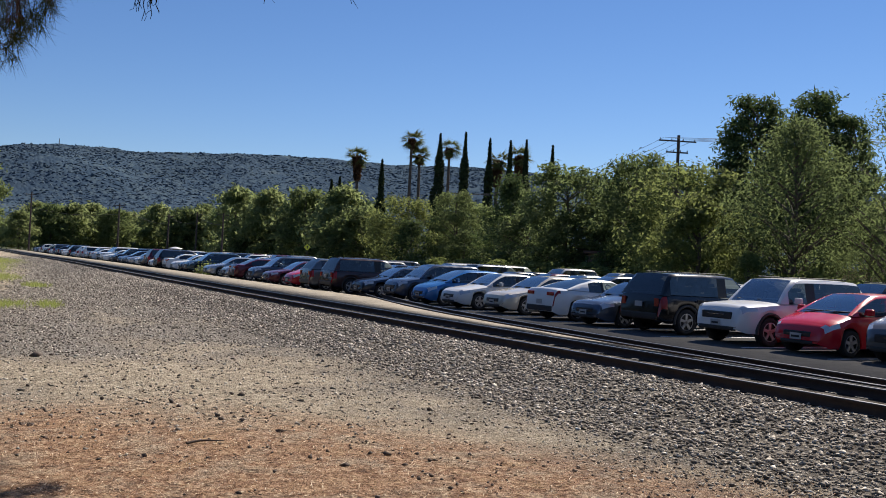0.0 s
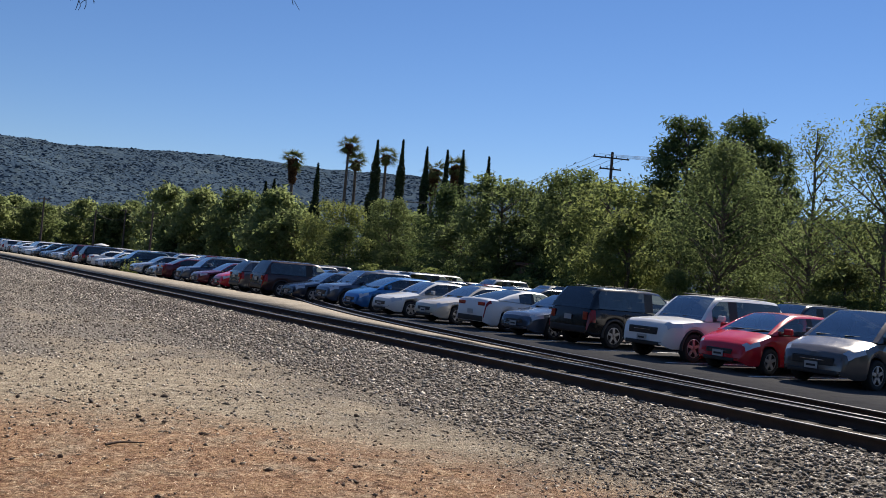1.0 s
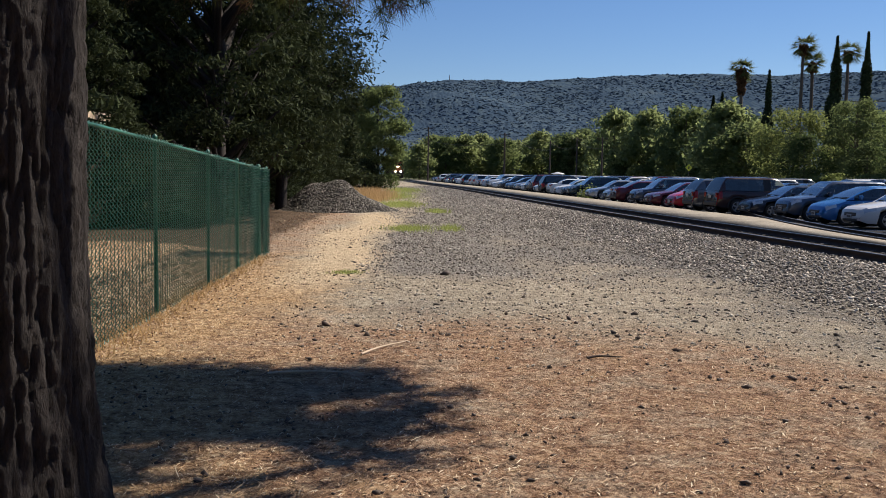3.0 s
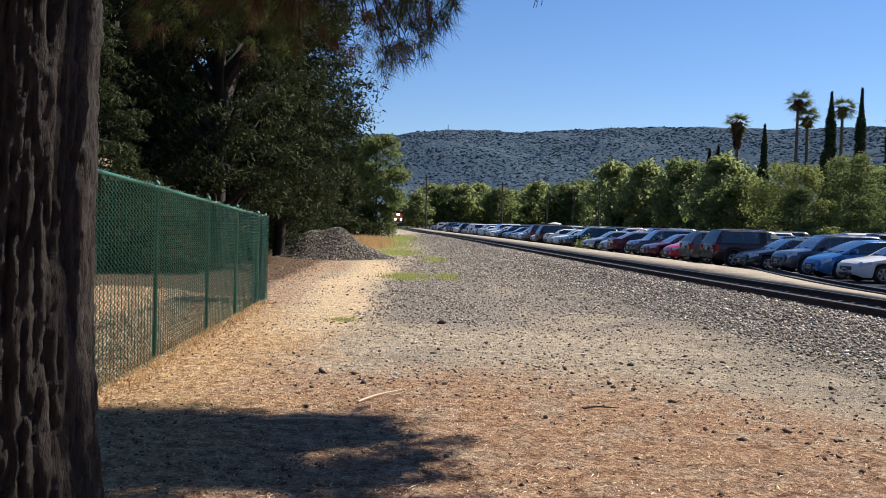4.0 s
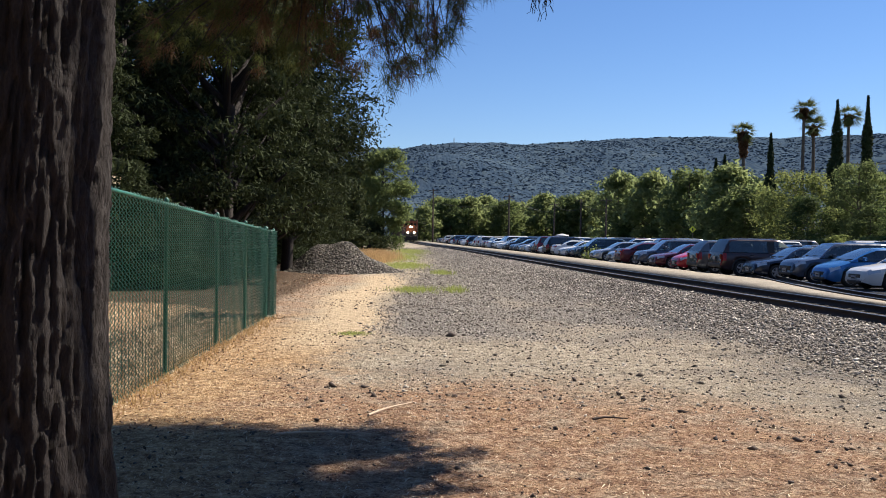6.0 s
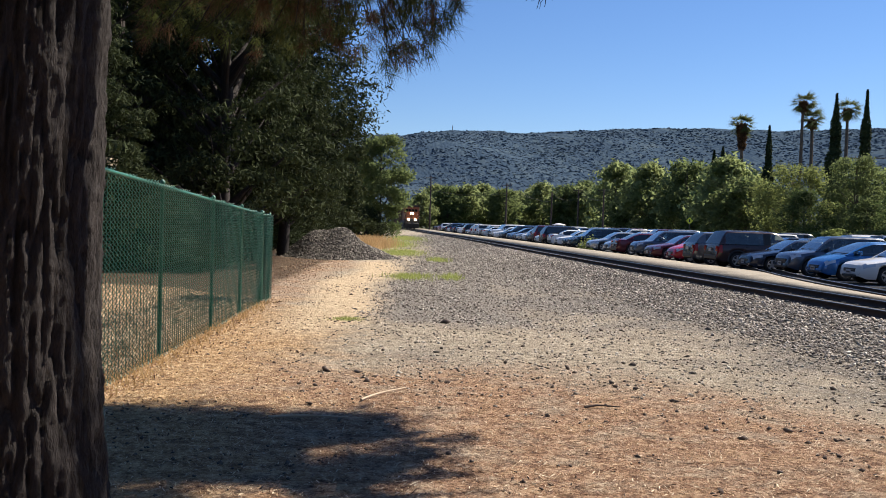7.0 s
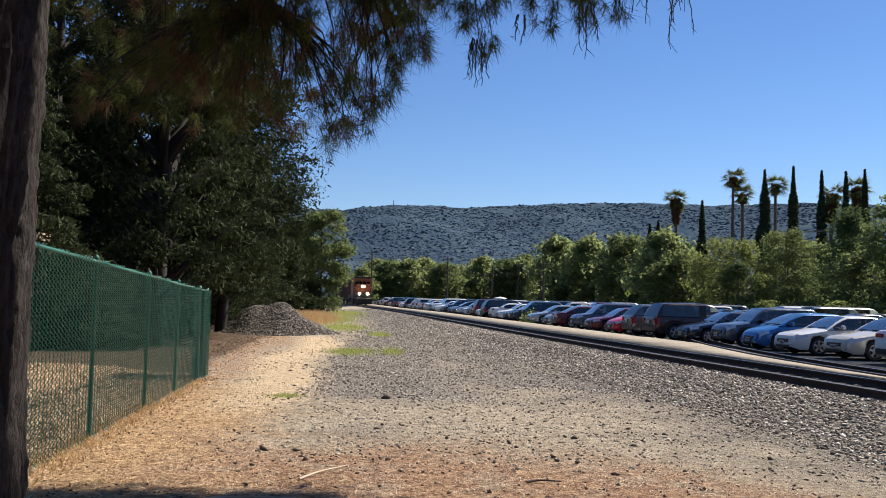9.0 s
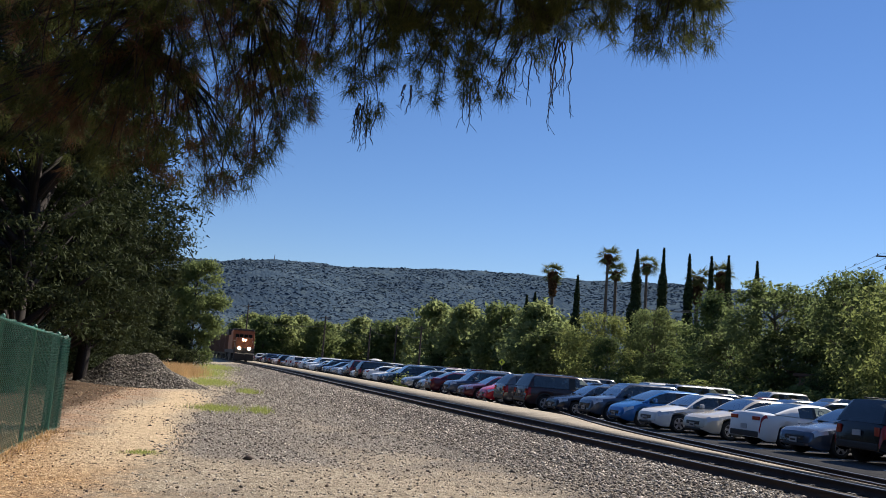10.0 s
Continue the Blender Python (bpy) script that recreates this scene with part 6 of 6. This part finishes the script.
        twigs.append(m)
        m = np.array(m)
        for s in (0.45, 0.62, 0.8, 0.92, 1.0):
            q = m[:, :3][int(round(s * 5))] + r.normal(0, 0.05, 3)
            tuft_p.append(q)
            tuft_d.append(m[-1, :3] - m[-3, :3] + r.normal(0, 0.08, 3))
    # bare hanging wisps
    for az, el, L in ((19.6, 20.4, 0.9), (20.0, 20.2, 0.75), (7.3, 15.5, 0.45), (7.8, 15.3, 0.4), (13.8, 17.5, 0.5), (14.6, 17.8, 0.4), (16.0, 18.5, 0.35), (7.0, 15.6, 0.4), (17.5, 19.5, 0.5), (10, 17, 0.3)):
        for j in range(4):
            q = at(az + r.normal(0, 0.2), el + 0.4, 9.3)
            m = []
            for k in range(11):
                m.append((*q, 0.0055 * (1 - k / 11) + 0.0022))
                q = q + np.array((r.normal(0, 0.02 * L + 0.003), r.normal(0, 0.02 * L), -L * (0.6 + 0.15 * j) / 10))
                if k in (4, 7):
                    e = q + np.array((r.normal(0, 0.09 * L), r.normal(0, 0.06 * L), -L * r.uniform(0.12, 0.25)))
                    twigs.append([(*q, 0.003), (*((q + e) / 2 + r.normal(0, 0.015, 3)), 0.0026), (*e, 0.002)])
            twigs.append(m)
    tw = part("twig_mass", tri_mesh("pine_twigs", *tubes(twigs, 4), True), M["bark"], t)
    tw["kind"] = "stuff"
    tuft_p, tuft_d = np.array(tuft_p), np.array(tuft_d)
    tuft_d /= np.linalg.norm(tuft_d, axis=1)[:, None] + 1e-9
    per = 46
    n = len(tuft_p) * per
    c = np.repeat(tuft_p, per, 0) + r.normal(0, 0.025, (n, 3))
    ax = np.repeat(tuft_d, per, 0)
    d = ax * 0.55 + r.normal(0, 0.55, (n, 3))
    d /= np.linalg.norm(d, axis=1)[:, None]
    L = r.uniform(0.11, 0.2, n)[:, None]
    w = np.cross(d, r.normal(0, 1, (n, 3)))
    w = w / (np.linalg.norm(w, axis=1)[:, None] + 1e-9) * 0.0028
    v = np.stack([c - w, c + w, c + d * L - np.array((0, 0, 1)) * L * 0.15], 1)
    dead = np.repeat((tuft_p[:, 0] < 0.9) & (r.uniform(0, 1, len(tuft_p)) < 0.3), per)
    for sel, nm, mt, lab in ((~dead, "needles", "needle", ""), (dead, "dry_needles", "dead", "dry brown hanging needles")):
        q = v[sel]
        ob = part(nm, tri_mesh("pine_" + nm, q.reshape(-1, 3), np.arange(3 * len(q)).reshape(-1, 3)), M[mt], t, lab)
        ob["kind"] = "stuff"
    # upper crown, unseen over the yard, added to cast the ground's shadow patch
    n = 15000
    cc = np.stack([r.uniform(3.3, 6.6, n), np.maximum(9.9, r.normal(10.75, 0.5, n)), r.uniform(6.4, 7.4, n)], 1)
    cc = np.concatenate([cc, np.stack([r.uniform(3.2, 6.4, 4200), r.uniform(9.2, 10.0, 4200), r.uniform(6.4, 7.0, 4200)], 1)])
    cc = cc[noise2(cc[:, 0], cc[:, 1], 0.9, 2.0) > np.where(cc[:, 1] > 9.9, -0.22, 0.22)]
    cc = cc[r.uniform(0, 1, len(cc)) < smoothstep(6.5, 5.7, cc[:, 0] + 0.35 * noise2(cc[:, 0], cc[:, 1], 1.6, 5.0))]
    cc = cc + np.array((1.95, 1.1, 2.4))
    n = len(cc)
    # rest of the crown, wide round the trunk, unseen, added to block sky light
    k = 26000
    an, q = r.uniform(0, 2 * math.pi, k), np.sqrt(r.uniform(0, 1, k))
    wide = np.stack([-3.2 + 6.6 * q * np.cos(an), -0.2 + 6.4 * q * np.sin(an), 8.7 + r.uniform(0, 1, k) * (1.0 + 4.0 * (1 - q ** 2))], 1)
    wide = wide[noise2(wide[:, 0], wide[:, 1], 0.7, 6.0) > -0.3]
    part("crown", tri_mesh("pine_crown", *leaf_tris(wide, np.tile((0, 0, 1.0), (len(wide), 1)), r.uniform(0.07, 0.13, len(wide)), r, 5.0)), M["needle"], t)["kind"] = "stuff"
    ob = part("upper_crown", tri_mesh("pine_shadow_crown", *leaf_quads(cc, np.tile((0, 0, 1.0), (n, 1)), r.uniform(0.045, 0.085, n), r, 5.0)), M["needle"], t)
    ob["kind"] = "stuff"


build_pine()


# ---- poles and wires ----
def pole(x, y, h, arms, label, rad=0.14, lean=0.0):
    t = thing("utility_pole", label, "utility pole", pose(x, y, 0, lean, 0, 0), group="utility poles")
    part("post", tri_mesh("pole_post", *tubes([[(0, 0, z, rad * (1 - 0.35 * z / h)) for z in np.linspace(-0.2, h, 5)]], 10), True), M["pole"], t)
    for z, w, rot in arms:
        a = part("crossarm", box(w, 0.1, 0.12, (0, 0, 0), 0.01), M["pole"], t, "", pose(0, 0.14, z, 0, 0, rot))
        for k in np.linspace(-0.46, 0.46, 4):
            v, f = lathe([(0.02, 0), (0.05, 0.03), (0.03, 0.07), (0.055, 0.1), (0.03, 0.16), (0.005, 0.17)], 8)
            part("insulator", tri_mesh("insulator", v + np.array((k * w, 0, 0.06)), f, True), M["plate"], a)


def wire(a, b, sag, rad=0.012, label="thin black overhead cable"):
    a, b = np.array(a), np.array(b)
    p = [(*(a + (b - a) * s - np.array((0, 0, sag * 4 * s * (1 - s)))), rad) for s in np.linspace(0, 1, 20)]
    tagged(part("overhead_cable", tri_mesh("cable", *tubes([p], 4)), M["wire"]), label, "cable", "overhead cables")


def build_poles():
    ux, uy = by_bearing(40.05, 82)
    h = 1.72 + 82 * math.tan(radians(8.5))
    pole(ux, uy, h, ((h - 0.5, 3.4, -20), (h - 1.5, 2.0, -20)), "wooden utility pole with two crossarms", 0.2)
    far = [(1.27, 205, 12.2), (6.06, 185, 10.2), (8.9, 190, 8.9), (10.55, 190, 9.7), (12.1, 170, 9.0)]
    tops = []
    for az, d, hh in far:
        x, y = by_bearing(az, d)
        pole(x, y, hh, ((hh - 0.4, 2.2, 10),), "slim dark utility pole at the far end of the lot", 0.21)
        tops.append((x, y, hh))
    px, py = by_bearing(26.6, 105)
    pole(px, py, 10.2, ((9.9, 2.2, 0),), "dark utility pole among the tree tops", 0.13)
    for k in (-1.6, -0.5, 0.6, 1.6):
        wire((ux + k, uy + 0.1, h - 0.35), (px + k * 0.6, py, 9.9), 1.6, 0.016)
        wire((ux + k, uy - 0.1, h - 0.35), (ux + 32 + k, uy - 46, h + 1.0), 1.2, 0.016)
    for i in range(len(tops) - 1):
        a, b = tops[i], tops[i + 1]
        wire((a[0], a[1], a[2] - 2.6 * (i == 0) - 0.4), (b[0], b[1], b[2] - 2.0), 0.8, 0.03)
    # street lamp behind the thin tree
    lx, ly = by_bearing(53.8, 56)
    t = thing("street_lamp", "dark street lamp with a curved arm", "street lamp", pose(lx, ly, 0.1))
    part("post", tri_mesh("lamp_post", *tubes([[(0, 0, z, 0.09 - 0.004 * z) for z in np.linspace(0, 7.2, 4)]], 8), True), M["pole"], t)
    part("arm", tri_mesh("lamp_arm", *tubes([[(-1.5 * s, 0, 7.2 + 0.5 * math.sin(s * 1.9), 0.04) for s in np.linspace(0, 1, 7)]], 6), True), M["pole"], t)
    part("head", box(0.6, 0.24, 0.14, (-1.7, 0, 7.62), 0.04), M["pole"], t)


build_poles()


def build_lot_edge():
    r = np.random.default_rng(77)
    # clipped hedge behind the lot
    t = thing("hedge", "low green hedge with sunlit yellow-green tops behind the lot", "hedge")
    n = 16000
    y = r.uniform(14, 95, n)
    x = 40.6 + r.normal(0, 0.45, n)
    top = 1.75 + 0.25 * np.sin(y * 0.9) + 0.15 * np.sin(y * 2.3)
    z = 0.2 + top * r.uniform(0, 1, n) ** 0.5
    ob = part("leaves", tri_mesh("hedge_leaves", *leaf_quads(np.stack([x, y, z], 1), np.tile((-0.4, 0, 0.7), (n, 1)), r.uniform(0.14, 0.34, n), r)), M["leaf_lime"], t)
    ob["kind"] = "stuff"
    # solid block in dark leaf colour stands for the shade inside the hedge
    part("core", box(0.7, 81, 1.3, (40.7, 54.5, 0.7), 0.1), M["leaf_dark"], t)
    # shrub in the gap of the front row
    n = 900
    c = np.stack([r.normal(14.2, 0.4, n), r.normal(70.0, 0.5, n), 0.0 + np.abs(r.normal(0, 0.35, n))], 1)
    s = thing("shrub", "small weedy shrub in a gap between cars", "shrub")
    part("leaves", tri_mesh("shrub_leaves", *leaf_quads(c, np.tile((0, 0, 1.0), (n, 1)), r.uniform(0.06, 0.14, n), r)), M["leaf_lime"], s)
    # warning sign and small parasol far down the lot
    sx, sy = by_bearing(17.3, 92)
    g = thing("road_sign", "yellow-green diamond crossing sign on a post", "sign", pose(sx, sy, LOT_Z, 0, 0, -15))
    part("post", box(0.06, 0.06, 2.9, (0, 0, 1.45), 0.006), M["plate"], g)
    part("panel", box(0.5, 0.02, 0.5, (0, -0.05, 2.7), 0.004, Matrix.Rotation(radians(45), 4, "Y")), M["sign"], g)
    part("symbol", box(0.1, 0.012, 0.27, (0, -0.068, 2.7), 0.003), M["black"], g)
    # far kiosk roof
    kx, ky = by_bearing(9.4, 150)
    k = thing("guard_booth", "small white-roofed booth among the cars", "booth", pose(kx, ky, LOT_Z))
    part("wall", box(1.4, 1.4, 2.0, (0, 0, 1.0), 0.03), M["plateno"], k)
    part("roof", tri_mesh("booth_roof", *lathe([(1.15, 2.0), (1.1, 2.06), (0.4, 2.25), (0.05, 2.3)], 12), True), M["plateno"], k)
    part("window", box(1.1, 0.05, 0.8, (0, -0.75, 1.5), 0.01), M["glass"], k)
    # low buildings glimpsed under the trees
    for az, d, w, h, mt, lab in ((38.2, 78, 9, 3.2, "wood", "low reddish brown building behind the trees"), (51.5, 74, 5, 2.4, "trimwood", "low tan building behind the hedge"), (15.8, 190, 14, 4.0, "plateno", "low pale building behind the trees")):
        x, y = by_bearing(az, d)
        b = thing("building", lab, "building", pose(x, y, 0, 0, 0, -az))
        part("wall", box(w, 5, h, (0, 2.5, h / 2), 0.03), M[mt], b)
        part("roof", box(w + 0.8, 5.8, 0.25, (0, 2.5, h + 0.1), 0.04), M["freight"], b)
        for i in range(3):
            part("window", box(1.4, 0.08, 1.1, (-w / 3 + i * w / 3, -0.02, h * 0.55), 0.01), M["glass"], b)


build_lot_edge()


# ---- hilltop mast and far houses ----
def build_far():
    x, y = 2600 * math.sin(radians(2.55)), 2600 * math.cos(radians(2.55))
    t = thing("radio_mast", "slim radio mast on the hilltop", "mast", pose(x, y, 255))
    part("post", tri_mesh("mast", *tubes([[(0, 0, 0, 1.6), (0, 0, 27, 0.8)]], 6)), M["plate"], t)
    r = np.random.default_rng(8)
    for i in range(26):
        az = r.uniform(2, 13)
        d = r.uniform(1120, 1330)
        hx, hy = by_bearing(az, d)
        z = 262 * max(0, (d - 1150) / 1450) ** 1.15
        hs = thing("house", "tiny pale house at the foot of the hill", "house", pose(hx, hy, z + 3, 0, 0, r.uniform(0, 90)), "houses under the hill")
        w = r.uniform(9, 16)
        part("wall", box(w, 8, 6, (0, 0, 3), 0.1), M["plateno"], hs)
        bm = bmesh.new()
        vs = [bm.verts.new(p) for p in ((-w / 2 - 1, -5, 6), (w / 2 + 1, -5, 6), (w / 2 + 1, 5, 6), (-w / 2 - 1, 5, 6), (-w / 2 - 1, 0, 9), (w / 2 + 1, 0, 9))]
        for f in ((0, 1, 5, 4), (2, 3, 4, 5), (0, 4, 3), (1, 2, 5), (0, 3, 2, 1)):
            bm.faces.new([vs[q] for q in f])
        part("roof", bm, M["freight"], hs)


build_far()


# ---- the train ----
def bogie(t, x, wheels, gauge=1.5):
    b = part("bogie_frame", box(wheels * 1.35, 2.2, 0.5, (x, 0, 0.75), 0.08), M["locodark"], t)
    for i in range(wheels):
        for s in (-1, 1):
            v, f = lathe([(0.01, -0.06), (0.5, -0.06), (0.53, -0.05), (0.5, 0.07), (0.01, 0.07)], 16, "y")
            part("wheel", tri_mesh("train_wheel", v, f, True), M["locodark"], b, "", pose(x + (i - (wheels - 1) / 2) * 1.5, s * gauge / 2, 0.51))


def build_loco():
    """Diesel freight engine; front towards +x, wheels on z = 0."""
    t = thing("locomotive", "orange and black diesel freight locomotive with lit headlights", "locomotive")
    part("frame", box(20.5, 3.0, 0.55, (-10.4, 0, 1.45), 0.06), M["locodark"], t)
    part("plow", box(0.5, 2.9, 1.05, (0.1, 0, 0.75), 0.12, Matrix.Rotation(radians(14), 4, "Y")), M["locodark"], t)
    part("pilot", box(0.3, 3.0, 0.9, (-0.2, 0, 1.6), 0.05), M["locodark"], t, "black pilot sheet")
    part("nose", box(2.0, 2.3, 1.9, (-1.9, 0, 2.6), 0.16), M["loco"], t)
    part("cab", box(2.5, 3.2, 2.95, (-3.9, 0, 3.2), 0.14), M["loco"], t)
    part("cab_roof", box(2.7, 3.0, 0.28, (-3.9, 0, 4.72), 0.1), M["locodark"], t)
    part("hood", box(14.2, 2.2, 2.95, (-12.3, 0, 3.2), 0.12), M["loco"], t)
    part("radiator", box(4.5, 3.0, 0.9, (-16.8, 0, 4.5), 0.1), M["locodark"], t)
    part("fuel_tank", box(5.0, 2.7, 0.9, (-10, 0, 0.75), 0.15), M["locodark"], t)
    part("stripe", box(0.02, 2.9, 0.18, (-2.635, 0, 3.05), 0.004), M["trimwood"], t, "pale stripe on the cab front")
    for y in (-0.95, -0.33, 0.33, 0.95):
        part("windshield", box(0.04, 0.52, 0.62, (-2.65, y, 3.75), 0.01), M["glass"], t)
    for y in (-1.56, 1.56):
        part("side_window", box(1.3, 0.04, 0.7, (-3.9, y, 3.6), 0.01), M["glass"], t)
    for y in (-0.13, 0.13):
        part("headlight", tri_mesh("train_lamp", np.array(lathe([(0.005, 0.0), (0.15, 0.0), (0.17, -0.06), (0.17, -0.3)], 14)[0])[:, (2, 0, 1)] + np.array((-0.84, y * 1.3, 3.2)), lathe([(0.005, 0.0), (0.15, 0.0), (0.17, -0.06), (0.17, -0.3)], 14)[1]), M["lamp_on"], t, "lit warm headlight")
    for y in (-0.9, 0.9):
        part("ditch_light", tri_mesh("train_lamp", np.array(lathe([(0.005, 0.0), (0.2, 0.0), (0.22, -0.06), (0.22, -0.3)], 14)[0])[:, (2, 0, 1)] + np.array((0.1, y * 0.78, 1.95)), lathe([(0.005, 0.0), (0.2, 0.0), (0.22, -0.06), (0.22, -0.3)], 14)[1]), M["lamp_on"], t, "lit warm ditch light")
    for y in (-1.45, 1.45):
        part("handrail", tri_mesh("handrail", *tubes([[(-0.3, y, 1.7, 0.03), (-0.3, y, 2.7, 0.03), (-2.2, y, 2.75, 0.03)]], 6)), M["plate"], t)
    part("coupler", box(0.7, 0.3, 0.3, (0.4, 0, 0.95), 0.06), M["locodark"], t)
    bogie(t, -4.2, 3)
    bogie(t, -16.6, 3)
    return t


def build_wagon():
    t = thing("freight_wagon", "dark rust-brown covered freight wagon", "freight wagon")
    part("body", box(15.5, 3.0, 3.2, (-8.2, 0, 2.75), 0.08), M["freight"], t)
    part("roof", box(15.7, 2.9, 0.25, (-8.2, 0, 4.4), 0.1), M["locodark"], t)
    for i in range(14):
        for s in (-1, 1):
            part("rib", box(0.12, 0.1, 3.0, (-1.0 - i * 1.1, s * 1.53, 2.7), 0.02), M["freight"], t)
    part("frame", box(16.0, 2.4, 0.35, (-8.2, 0, 1.05), 0.05), M["locodark"], t)
    bogie(t, -2.6, 2)
    bogie(t, -13.8, 2)
    return t


TRAIN = [(build_loco(), 0.0, 20.5), (build_wagon(), 21.6, 16.5)]
for n in range(3):
    TRAIN.append((copy_thing(TRAIN[1][0], Matrix()), 21.6 + 17.0 * (n + 1), 16.5))


# ---- ties and fastenings ----
def build_ties():
    t = thing("railway_ties", "dark creosoted timber ties under the rails", "railway ties", kind="structure")
    tie = mesh_from(box(2.6, 0.23, 0.16, (0, 0, 0), 0.015))
    tie.materials.append(M["tie"])
    plate = mesh_from(box(0.34, 0.19, 0.02, (0, 0, 0), 0.003))
    plate.materials.append(M["plate"])
    y = -2.0
    while y < 62:
        slope = math.degrees(math.atan2(float(track_c(y + 1) - track_c(y - 1)), 2))
        c = float(track_c(y))
        o = part("tie", tie, None, t, "", pose(c + 0.04 * math.sin(y * 7.7), y, 0.055, 0, 0, -slope + 1.2 * math.sin(y * 5.1)))
        if y < 32:
            for off in (-GAUGE / 2, GAUGE / 2):
                part("tie_plate", plate, None, o, "", pose(off, 0, 0.085))
        y += 0.52


build_ties()


def motions():
    """The train rolls towards the yard at an even pace."""
    for ob, back, length in TRAIN:
        rows = []
        for k in range(0, 21):
            s = k * 0.5
            y = 292 - 15.5 * s + back
            slope = math.degrees(math.atan2(float(track_c(y + length) - track_c(y)), length))
            rows.append((s, pose(float(track_c(y)), y, RAIL_Z + 0.003, 0, 0, -90 - slope)))
        walk(ob, rows)


motions()
